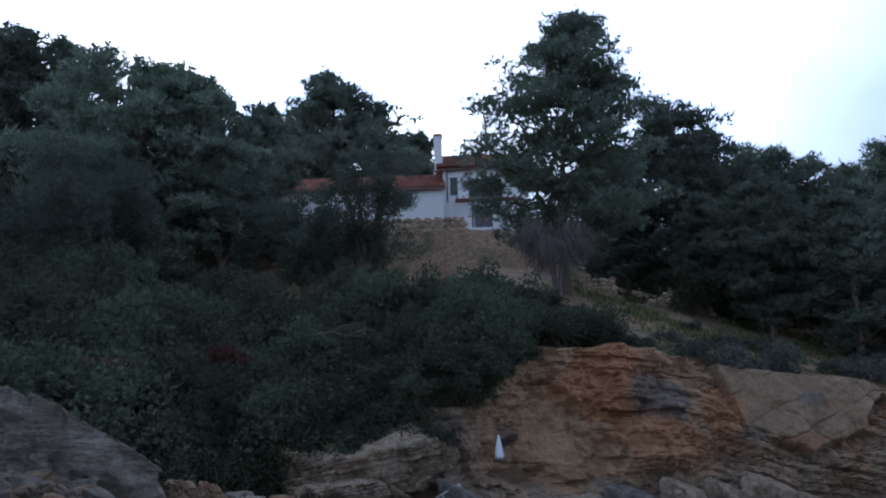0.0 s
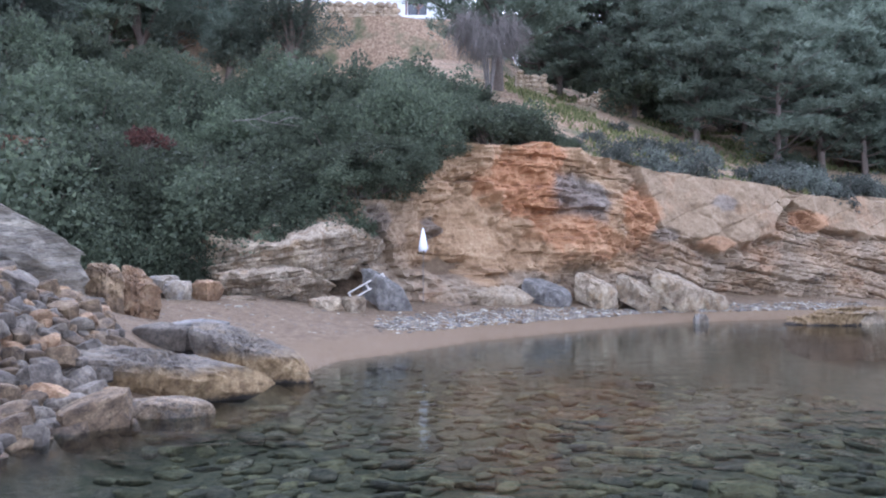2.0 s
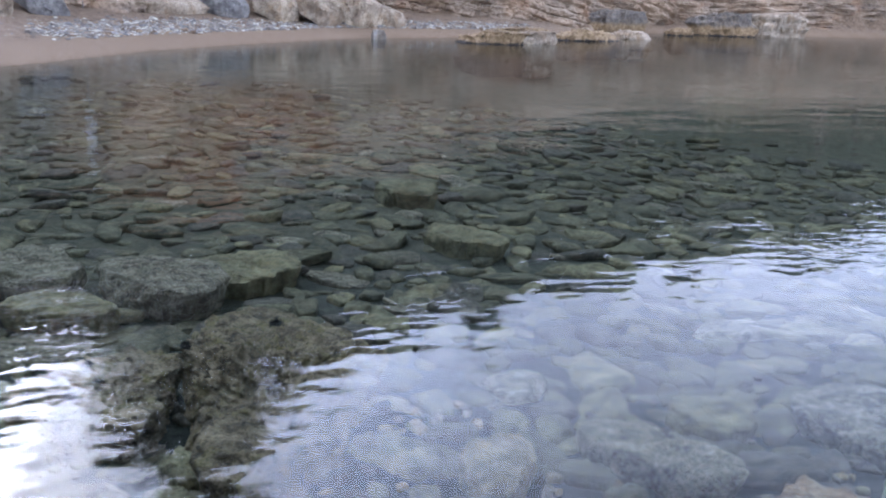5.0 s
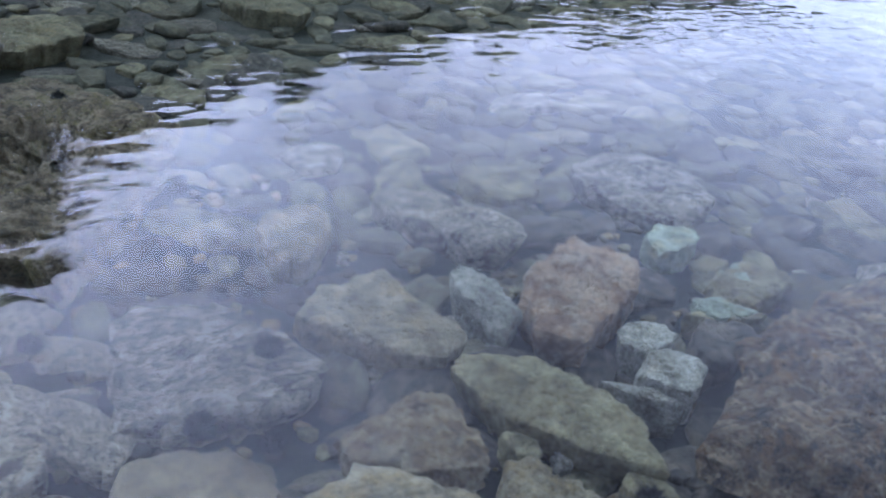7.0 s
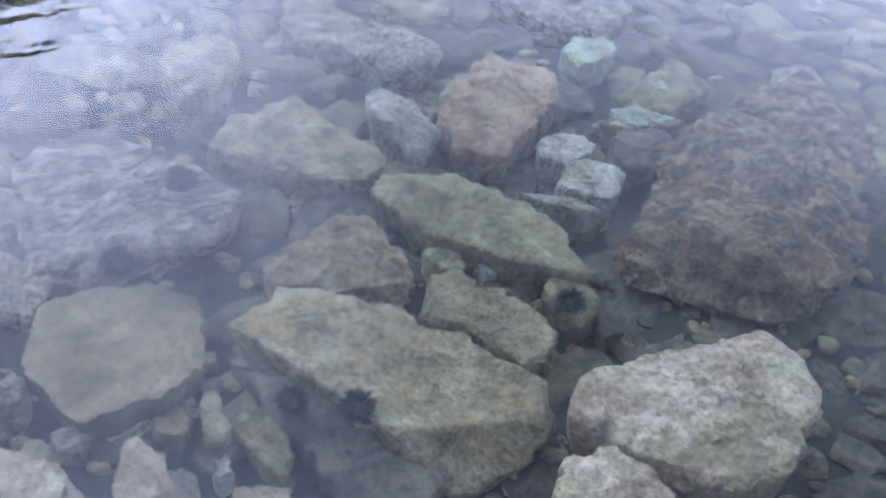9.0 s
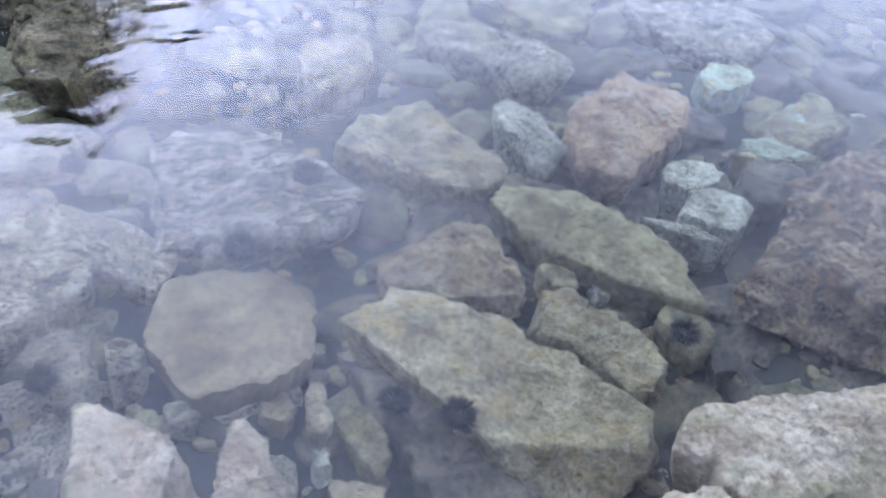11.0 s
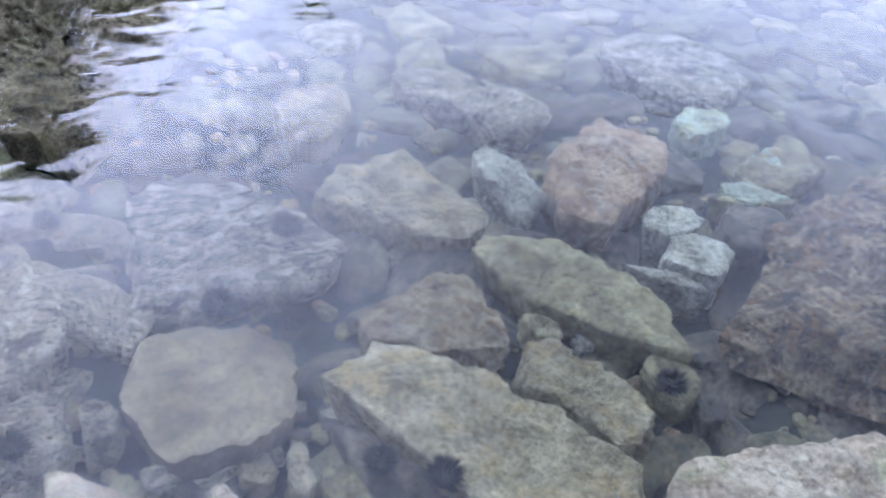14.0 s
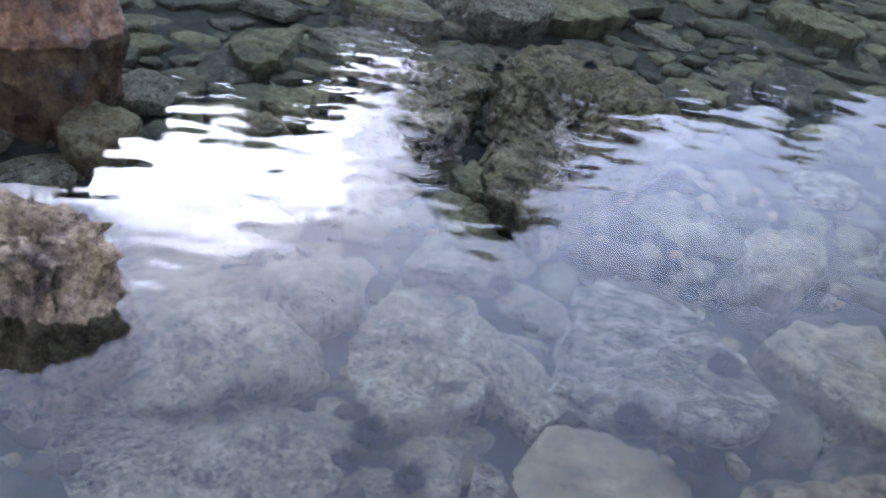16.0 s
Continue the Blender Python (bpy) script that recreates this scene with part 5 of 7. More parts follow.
def join_stuff(name, rest, label, category):
    """Many small pieces, past counting, as one mesh."""
    mats, vs, polys, idx, n = [], [], [], [], 0
    for me, m in rest:
        mat = me.materials[0]
        if mat not in mats:
            mats.append(mat)
        co = np.empty(len(me.vertices) * 3, np.float32)
        me.vertices.foreach_get("co", co)
        co = np.c_[co.reshape(-1, 3), np.ones(len(me.vertices))] @ np.array(m).T
        vs.append(co[:, :3])
        for p in me.polygons:
            polys.append(tuple(v + n for v in p.vertices))
            idx.append(mats.index(mat))
        n += len(co)
    if not vs:
        return
    me = bpy.data.meshes.new(name)
    me.from_pydata(np.concatenate(vs), [], polys)
    for mat in mats:
        me.materials.append(mat)
    me.polygons.foreach_set("material_index", np.array(idx, np.int32))
    me.polygons.foreach_set("use_smooth", np.ones(len(polys), bool))
    tagged(new(name, me), label, category, kind="stuff")


# fine gravel between the near stones, half of it dark to paint shade into gaps
def scatter_gravel():
    base = [rock_mesh("gravel", [0.5 * (0.7 + 0.5 * rng.random()) for _ in range(6)], 0.5, mt, 120 + k, 0.3, 0.05, n_ang=12, chips=4) for k, mt in enumerate((M_DARK, M_DARK, M_BROWN, M_PIT, M_DARK, M_GREEN))]
    rest = []
    A, D = np.radians(rng.uniform(2, 115, 1800)), rng.uniform(0.9, 4.6, 1800)
    X, Y = D * np.cos(A), D * np.sin(A)
    for x, y, z in zip(X, Y, height(X, Y)):
        size = rng.uniform(0.03, 0.10)
        if z < -0.2:
            rest.append((base[int(rng.integers(6))], pose(x, y, z + 0.4 * size, rng.uniform(-20, 20), rng.uniform(-20, 20), rng.uniform(0, 360)) @ Matrix.Diagonal((size * 1.2, size * 0.8, size * 0.7, 1))))
    join_stuff("seabed_gravel", rest, "small grey and green gravel on the seabed", "gravel")


# ---- sea urchins ----
def urchin_mesh(seed):
    g = np.random.default_rng(seed)
    bm = bmesh.new()
    bmesh.ops.create_icosphere(bm, subdivisions=2, radius=0.038)
    for v in bm.verts:
        v.co.z *= 0.75
    for _ in range(420):
        d = Vector(g.normal(size=3)).normalized()
        if d.z < -0.35:
            continue
        side = d.orthogonal().normalized() * 0.0026
        tip = d * g.uniform(0.050, 0.066)
        q = [bm.verts.new(d * 0.024 + side), bm.verts.new(d * 0.024 - side), bm.verts.new(tip)]
        s2 = d.cross(side)
        q2 = [bm.verts.new(d * 0.024 + s2), bm.verts.new(d * 0.024 - s2), bm.verts.new(tip)]
        bm.faces.new(q), bm.faces.new(q2)
    me = bpy.data.meshes.new("sea_urchin")
    bm.to_mesh(me)
    bm.free()
    me.materials.append(M_URCHIN)
    return me


# x, y, height where one clings to a stone's side, size
URCHINS = [(1.19, 1.19, -0.29, 1.05), (1.09, 1.35, -0.35, 1.0), (2.03, 1.18, -0.32, 1.0), (1.11, 1.95, -0.32, 1.0), (0.94, 2.12, -0.33, 1.2), (1.2, 2.9, -0.3, 0.8), (1.28, 2.79, -0.3, 0.8), (1.36, 2.73, -0.3, 0.8), (0.14, 1.94, -0.3, 1.1), (0.08, 1.83, -0.3, 0.9), (0.26, 1.81, -0.32, 0.9), (0.58, 2.75, -0.3, 0.9), (1.3, 2.38, -0.3, 1.1), (0.21, 4.6, None, 0.7), (0.25, 4.42, None, 0.7), (0.12, 4.26, None, 0.8), (-0.06, 4.27, None, 0.7), (1.22, 4.81, None, 0.8), (0.69, 4.61, None, 0.6)]


def place_urchins():
    bpy.context.view_layer.update()
    dg = bpy.context.evaluated_depsgraph_get()
    me = urchin_mesh(5)
    for x, y, z, s in URCHINS:
        if z is None:
            hit, loc, *_ = scene.ray_cast(dg, (x, y, -0.02), (0, 0, -1))
            z = loc.z if hit else ground_z(x, y)
        ob = new("sea_urchin", me)
        ob.matrix_basis = pose(x, y, z + 0.022 * s, 0, 0, rng.uniform(0, 360)) @ Matrix.Diagonal((s, s, s, 1))
        tagged(ob, "black spiny sea urchin clinging to a submerged stone", "sea urchin", "sea urchins on the stones")


scatter_bed()
scatter_gravel()
place_urchins()

# ---- rocks at the water's edge ----
EDGE = "rocks at the water's edge"
stone("shore_rock", -0.80, 2.14, 0.20, (0.26, 0.22, 0.20, 0.24, 0.25, 0.22, 0.20, 0.22, 0.20, 0.24), M_BANK, "brown crusted rock standing out of the shallow water", 301, EDGE, 0.35, 0.30, crust=2.2, n_ang=90)
stone("shore_rock", -1.58, 4.10, 0.70, (0.50, 0.46, 0.46, 0.55, 0.5, 0.45, 0.42, 0.46, 0.44, 0.50), M_RUSTROCK, "tall rust-orange rock standing in the shallows", 302, EDGE, 0.35, 0.30, crust=2.2, n_ang=90)
stone("shore_rock", -3.05, 12.75, 0.66, (1.75, 0.95, 0.60, 0.55, 0.75, 1.15, 1.45, 1.15, 0.62, 0.50, 0.62, 0.92), M_TIDE, "long low rock, grey on top and yellow-brown at the waterline", 303, EDGE, 0.30, 0.12, tilt=(-0.13, 0.10), turn=4, chips=2, crust=2.0, n_ang=96, rim=0.45, under=0.70)
stone("shore_rock", -2.05, 14.8, 0.72, (1.25, 0.75, 0.50, 0.45, 0.60, 0.85, 1.0, 0.85, 0.52, 0.42, 0.50, 0.75), M_TIDE, "blue-grey rock with a pale tip at the waterline", 304, EDGE, 0.28, 0.12, tilt=(-0.30, 0.10), turn=-14, chips=2, crust=2.0, n_ang=96, rim=0.40, under=0.75)
stone("shore_rock", -2.6, 11.6, 0.22, oval(0.65, 0.34), M_SPLASH, "low wet brown rock at the waterline", 305, EDGE, 0.5, 0.1)
stone("shore_rock", -3.2, 10.8, 0.22, oval(0.42, 0.25), M_HEAP, "tan rounded stone at the waterline", 306, EDGE, 0.6, 0.06)
stone("shore_rock", -3.7, 11.2, 0.34, oval(0.45, 0.3), M_GREY, "grey rounded stone at the waterline", 307, EDGE, 0.6, 0.06)
stone("shore_rock", -2.95, 15.6, 0.95, oval(0.55, 0.4), M_BLUE, "dark blue-grey broken rock on the sand", 308, EDGE, 0.5, 0.12)
stone("shore_rock", -3.4, 15.3, 0.90, oval(0.6, 0.35), M_GREY, "grey broken rock on the sand", 309, EDGE, 0.5, 0.12)
stone("boulder", -7.2, 17.3, 3.05, (1.95, 1.15, 1.15, 1.8, 1.2, 1.25), M_SLABROCK, "great tilted grey slab of bedded rock above the rubble", 310, "", 0.0, 0.14, tilt=(-0.50, -0.30), category="boulder", beds=0.12, chips=3, deep=2.0, rim=0.08, under=0.8, n_ang=90, crust=3.5)
stone("boulder", -4.8, 18.7, 1.72, (0.52, 0.36, 0.5, 0.30, 0.46, 0.4), M_OCHRE, "craggy orange-ochre rock beside the sand", 311, "", 0.6, 0.3, category="boulder", tilt=(-0.4, 0.2), crust=2.5, n_ang=60)
stone("boulder", -5.2, 18.2, 1.85, (0.36, 0.42, 0.28, 0.4, 0.3), M_HEAP, "upright tan rock beside the sand", 312, "", 0.5, 0.2, category="boulder", tilt=(-0.3, 0.2), crust=2, n_ang=60)
stone("boulder", -5.6, 18.9, 1.75, (0.5, 0.36, 0.4, 0.45, 0.3), M_BEIGE, "angular beige rock beside the sand", 313, "", 0.2, 0.14, category="boulder")
for k, (lx, ly, lt, lr) in enumerate(((-4.6, 21.6, 1.50, 0.42), (-4.0, 22.0, 1.48, 0.45), (-5.0, 22.0, 1.62, 0.38), (-5.5, 21.4, 1.60, 0.5), (-6.2, 20.8, 1.75, 0.5), (-6.8, 20.2, 1.9, 0.45), (-6.0, 20.0, 1.62, 0.32))):
    stone("boulder", lx, ly, lt, (lr, lr * 0.8, lr * 1.1, lr * 0.75, lr * 0.95), M_OCHRE if k % 3 == 1 else M_BEIGE, "angular tan rock at the back of the beach", 314 + k, "rocks at the back of the beach", 0.3, 0.2, category="boulder", under=0.75)
# the ledge at the foot of the cliff, and slabs on the beach
def bedded_bench(name, line, foot, back, seed, label, thick=0.30):
    """A shelf of layered rock: a broken, stepped face along a line of (x, y, top), undercut at its foot, and a flat top that runs back."""
    pts = np.array(line, float)
    seg = np.concatenate([[0], np.cumsum(np.hypot(*np.diff(pts[:, :2], axis=0).T))])
    s = np.arange(0, seg[-1], 0.035)
    bx, by, top = (np.interp(s, seg, pts[:, q]) for q in range(3))
    k = np.ones(15) / 15
    bx, by = np.convolve(np.pad(bx, 7, "edge"), k, "valid"), np.convolve(np.pad(by, 7, "edge"), k, "valid")
    top = top + 0.10 * value_noise(np.stack([np.floor(s / 0.9) * 3.3, 0 * s, 0 * s], 1), seed) + 0.05 * value_noise(np.stack([s * 3, 0 * s, 0 * s], 1), seed + 1)
    tx, ty = np.gradient(bx), np.gradient(by)
    ln = np.hypot(tx, ty)
    nx, ny = ty / ln, -tx / ln
    rows, flat = 44, 14
    B, J = np.meshgrid(np.arange(len(s)), np.arange(rows + flat), indexing="ij")
    h = np.clip(J / (rows - 1), 0, 1)
    deep = np.clip((J - rows + 1) / flat, 0, 1) * back
    z = foot + h * (top[B] - foot)
    q = np.stack([bx[B].ravel(), by[B].ravel(), z.ravel()], 1)
    warp = q[:, 2] - 0.16 * q[:, 0] + 0.10 * value_noise(q * 0.8, seed + 2)
    out = 0.25 * value_noise(q * (0.7, 0.7, 0.5), seed + 3)
    for size, amp in ((thick * 2.1, 0.26), (thick, 0.16), (thick * 0.4, 0.06)):
        b = warp / size
        cell = np.floor(b)
        out += amp * value_noise(np.stack([q[:, 0] * 0.9 / size ** 0.5, cell * 7.3, 0 * cell], 1), seed + 4)
        out -= 0.25 * amp * np.exp(-(((b - cell) / 0.10) ** 2))
    cell = np.floor(np.stack([q[:, 0] / 0.62 + 0.3 * warp, warp / (thick * 1.6), 0 * warp], 1))
    out += 0.16 * value_noise(cell * 5.1, seed + 5) + 0.07 * fbm(q * 5.0, seed + 6, 4, 0.6)
    hh = h.ravel()
    out -= 0.30 * np.exp(-((hh / 0.28) ** 2)) + 0.22 * np.clip((hh - 0.86) / 0.14, 0, 1) ** 2
    out = np.where(deep.ravel() > 0, out * np.exp(-deep.ravel() * 1.5), out)
    X = q[:, 0] + nx[B].ravel() * (out - deep.ravel())
    Y = q[:, 1] + ny[B].ravel() * (out - deep.ravel())
    Z = q[:, 2] + 0.10 * deep.ravel() + np.where(deep.ravel() > 0, 0.07 * fbm(np.stack([X, Y, 0 * X], 1) * 2.2, seed + 8, 4, 0.6), 0.03 * value_noise(q * 4, seed + 9))
    m = rows + flat
    at = np.array([pts[:, 0].mean(), pts[:, 1].mean(), foot])
    grid = np.stack([X, Y, Z], 1).reshape(len(s), m, 3) - at
    thing = empty(name, tuple(at), label, "rock ledge", "layers of the low ledge")
    cuts = np.unique(np.concatenate([[0], np.cumsum(np.random.default_rng(seed).integers(22, 52, 12)), [len(s) - 1]]))
    cuts = cuts[cuts <= len(s) - 1]
    for a, b in zip(cuts[:-1], cuts[1:]):
        # each block between two upright joints
        v = grid[a:b + 1]
        i, j = np.meshgrid(np.arange(b - a), np.arange(m - 1), indexing="ij")
        f = np.stack([i * m + j, (i + 1) * m + j, (i + 1) * m + j + 1, i * m + j + 1], -1).reshape(-1, 4)
        part("ledge_block", mesh_of("ledge_block", v.reshape(-1, 3), f, M_PALEROCK, smooth=False), thing)


bedded_bench("rock_ledge", ((-5.3, 26.2, 2.2), (-5.15, 25.0, 2.75), (-4.6, 24.35, 2.80), (-3.4, 24.1, 2.52), (-2.2, 24.15, 2.50), (-1.3, 24.5, 2.78), (-0.5, 24.9, 2.95), (-0.1, 25.6, 2.95), (0.1, 26.4, 2.7)), 1.45, 2.6, 71, "pale layered ledge of rock below the scrub")
bedded_bench("rock_ledge", ((-4.75, 25.0, 1.1), (-4.5, 23.9, 1.62), (-3.9, 23.4, 1.66), (-2.9, 23.25, 1.72), (-1.9, 23.4, 1.70), (-1.45, 23.8, 1.55), (-1.3, 24.9, 1.3)), 0.7, 1.6, 83, "low broken shelf of pale rock at the back of the beach", 0.22)
for k, (lx, ly, lt, lr) in enumerate(((-4.9, 22.9, 1.16, 0.42), (-3.4, 22.6, 1.06, 0.45), (-1.2, 23.0, 1.02, 0.40), (-0.6, 23.4, 1.02, 0.32))):
    stone("beach_slab", lx, ly, lt, (lr * 1.2, lr * 0.7, lr * 0.8, lr * 1.15, lr * 0.75, lr * 0.65), M_PALEROCK, "low pale slab of rock half buried in sand", 340 + k, "slabs on the beach", 0.2, 0.14, category="rock", tilt=(0.05, 0.2), rim=0.2, crust=1.5, n_ang=60)
stone("boulder", 0.25, 24.6, 1.52, (0.75, 0.42, 0.36, 0.6, 0.4, 0.36), M_BLUE, "tilted blue-grey slab leaning by the cave", 346, "", 0.1, 0.10, tilt=(-0.60, 0.15), category="boulder", rim=0.2, crust=1.5, n_ang=60)
FALLEN = "fallen boulders below the cliff"
for fx, fy, ft, frr, fm, ftilt, fturn, flabel in (
        (3.4, 27.3, 1.45, (1.9, 0.9, 0.8, 1.5, 0.9, 0.8), M_PALEROCK, (-0.05, 0.35), 24, "long low pale hump of rock at the cliff's foot"),
        (5.5, 28.4, 1.50, (0.85, 0.7, 0.6, 0.9, 0.6, 0.7), M_BLUE, (-0.2, 0.35), 10, "blue-grey and tan boulder below the cliff"),
        (7.3, 29.2, 1.62, (1.1, 0.8, 0.7, 1.0, 0.8, 0.6), M_PALEROCK, (-0.28, 0.35), 25, "pale tilted slab fallen from the cliff"),
        (8.8, 29.4, 1.50, (1.0, 0.55, 0.7, 1.0, 0.6, 0.6), M_PALEROCK, (-0.45, 0.3), 20, "pale tilted slab leaning on its neighbour"),
        (10.2, 29.7, 1.62, (1.2, 0.8, 0.8, 1.1, 0.7, 0.7), M_PALEROCK, (-0.30, 0.4), 15, "largest pale fallen slab, rough on top"),
        (11.5, 29.9, 1.15, (0.8, 0.6, 0.5, 0.7, 0.5, 0.5), M_PALEROCK, (-0.2, 0.3), 30, "smaller pale broken block beside the slabs")):
    stone("boulder", fx, fy + 0.5, ft - 0.28, frr, fm, flabel, 347 + int(fx * 3), FALLEN, 0.10, 0.10, tilt=ftilt, category="boulder", under=0.85, rim=0.16, chips=9, turn=fturn, crust=2.0, n_ang=84)
stone("boulder", 10.1, 27.9, 0.30, (0.30, 0.2, 0.22, 0.24, 0.18), M_BEIGE, "small pale stone at the water's edge", 352, FALLEN, 0.3, 0.12, category="stone")
ISLET = "low rocks in the water"
for k, (lx, ly, lt, lr) in enumerate(((13.6, 26.9, 0.50, boxy(1.3, 0.6, 8)), (15.0, 27.3, 0.58, boxy(1.0, 0.6)), (18.6, 29.6, 0.42, boxy(1.5, 0.6, -8)), (16.2, 30.0, 0.6, boxy(1.5, 0.7)), (21.6, 31.4, 0.4, boxy(1.4, 0.5, 10)), (27.2, 35.0, 0.35, boxy(0.7, 0.4)), (30.4, 35.8, 1.2, boxy(1.6, 0.9)), (33.4, 35.4, 1.3, boxy(1.2, 0.9)), (24.0, 35.6, 1.1, boxy(1.9, 0.8)))):
    stone("islet_rock", lx, ly, lt * (0.62 if k < 5 else 0.85), [v * (0.8 + 0.4 * ((7 * k + 3 * q) % 5) / 4) for q, v in enumerate(lr)], M_PALEROCK if k % 3 == 1 else M_TIDE, "low weathered rock standing in the shallow water", 360 + k, ISLET, 0.12, 0.22, beds=0.12, category="rock", tilt=(0.06, -0.07), chips=6, crust=3.0, n_ang=80)


# ---- the rubble heap on the near shore ----
def build_rubble():
    g = np.random.default_rng(23)
    mats = ((M_HEAP, "tan-brown"), (M_HEAP, "tan-brown"), (M_OCHRE, "ochre"), (M_GREY, "grey"), (M_HEAP, "tan-brown"), (M_GREY, "grey-brown"))
    kinds = []
    for k in range(12):
        rr = [0.5 * (0.66 + 0.6 * g.random()) for q in range(7 if k % 4 else 10)]
        kinds.append((rock_mesh("rubble_stone", rr, 0.75, mats[k % 6][0], 150 + k, 0.45 + 0.4 * (k % 3) / 2, 0.12, n_ang=28, chips=5 if k % 3 else 2), mats[k % 6][1]))
    n, rest = 0, []
    placed = []
    X, Y = g.uniform(-7.8, -2.4, 9000), g.uniform(9.0, 17.8, 9000)
    for x, y, z in zip(X, Y, height(X, Y)):
        if n >= 620:
            break
        if x > -2.3 - 0.42 * (y - 10.5) and y > 10.5:
            continue
        if z < -0.15 or math.hypot(x + 7.1, y - 17.3) < 1.1 or math.hypot(x + 2.75, y - 12.75) < 0.9:
            continue
        size = g.choice((0.22, 0.31, 0.42, 0.56), p=(0.34, 0.36, 0.22, 0.08)) * g.uniform(0.85, 1.2)
        if any((x - a) ** 2 + (y - b) ** 2 < (0.30 * (size + r)) ** 2 for a, b, r in placed):
            continue
        placed.append((x, y, size))
        me, word = kinds[int(g.integers(12))]
        n += 1
        m = pose(x, y, z + size * g.uniform(0.3, 0.55), g.uniform(-25, 25), g.uniform(-25, 25), g.uniform(0, 360)) @ Matrix.Diagonal((size * g.uniform(1, 1.5), size, size * 0.85, 1))
        if n > 290:
            rest.append((me, m))
            continue
        ob = new("rubble_stone", me)
        ob.matrix_basis = m
        tagged(ob, "loose rounded " + word + " stone in the rubble heap", "stone", "rubble heap on the shore")
    join_stuff("rubble", rest, "smaller tan and grey stones filling the rubble heap", "rubble")


build_rubble()


def build_shingle():
    """The pebble strip along the top of the beach, and stray stones on the sand."""
    base = [rock_mesh("pebble", [0.5 * (0.75 + 0.4 * rng.random()) for _ in range(10)], 0.6, mt, 170 + k, 0.7, 0.04, n_ang=7) for k, mt in enumerate((M_GREY, M_BLUE, M_PALE, M_HEAP))]
    rest = []
    X = rng.uniform(0, 18, 26000)
    Y = np.interp(X, (-4, 0, 5, 10, 14, 18), (20.0, 22.0, 26.6, 29.4, 30.6, 31.4)) + rng.normal(size=26000) * 0.5
    for x, y, z in zip(X, Y, height(X, Y)):
        if len(rest) > 11000:
            break
        if not 0.25 < z < 1.3 or (x < 0.5 and rng.random() < 0.75):
            continue
        size = rng.uniform(0.05, 0.13) * (2.2 if rng.random() < 0.03 else 1)
        rest.append((base[int(rng.integers(4))], pose(x, y, z + 0.2 * size, rng.uniform(-20, 20), rng.uniform(-20, 20), rng.uniform(0, 360)) @ Matrix.Diagonal((size * 1.2, size, size * 0.7, 1))))
    X, Y = rng.uniform(-5.5, 2.5, 900), rng.uniform(16.5, 24.0, 900)
    for x, y, z in zip(X, Y, height(X, Y)):
        if 0.35 < z < 1.6 and rng.random() < 0.55:
            size = rng.uniform(0.03, 0.09) * (2.5 if rng.random() < 0.06 else 1)
            rest.append((base[int(rng.integers(4))], pose(x, y, z + 0.15 * size, 0, 0, rng.uniform(0, 360)) @ Matrix.Diagonal((size * 1.3, size, size * 0.6, 1))))
    join_stuff("beach_pebbles", rest, "grey pebbles in a strip along the beach", "pebbles")


build_shingle()

# ---- plants ----
def blades(centres, dirs, length, width, g):
    """One thin triangle per centre, along its direction."""
    n = len(centres)
    side = np.cross(dirs, g.normal(size=(n, 3)))
    side /= np.maximum(np.linalg.norm(side, axis=1, keepdims=True), 1e-6)
    L, W = (length * g.uniform(0.6, 1.3, n))[:, None], (width * g.uniform(0.7, 1.3, n))[:, None]
    v = np.stack([centres - side * W / 2, centres + side * W / 2, centres + dirs * L], 1).reshape(-1, 3)
    return v


def tri_mesh(name, v, mat):
    return mesh_of(name, v, np.arange(len(v)).reshape(-1, 3), mat, smooth=False)


def tube(points, r0, r1, sides=6):
    """A tapered limb along a line of points: vertices and quads."""
    pts = np.asarray(points, float)
    n = len(pts)
    v, f = [], []
    for k, p in enumerate(pts):
        d = pts[min(k + 1, n - 1)] - pts[max(k - 1, 0)]
        d = d / max(np.linalg.norm(d), 1e-6)
        a = np.cross(d, (0.3, 0.9, 0.2))
        a /= np.linalg.norm(a)
        b = np.cross(d, a)
        r = r0 + (r1 - r0) * k / (n - 1)
        for s in range(sides):
            t = 2 * np.pi * s / sides
            v.append(p + r * (math.cos(t) * a + math.sin(t) * b))
    for k in range(n - 1):
        for s in range(sides):
            u = (s + 1) % sides
            f.append((k * sides + s, k * sides + u, (k + 1) * sides + u, (k + 1) * sides + s))
    return v, f


def tubes_mesh(name, list_of, mat):
    v, f = [], []
    for tv, tf in list_of:
        n = len(v)
        v += list(tv)
        f += [tuple(i + n for i in q) for q in tf]
    return mesh_of(name, v, f, mat)


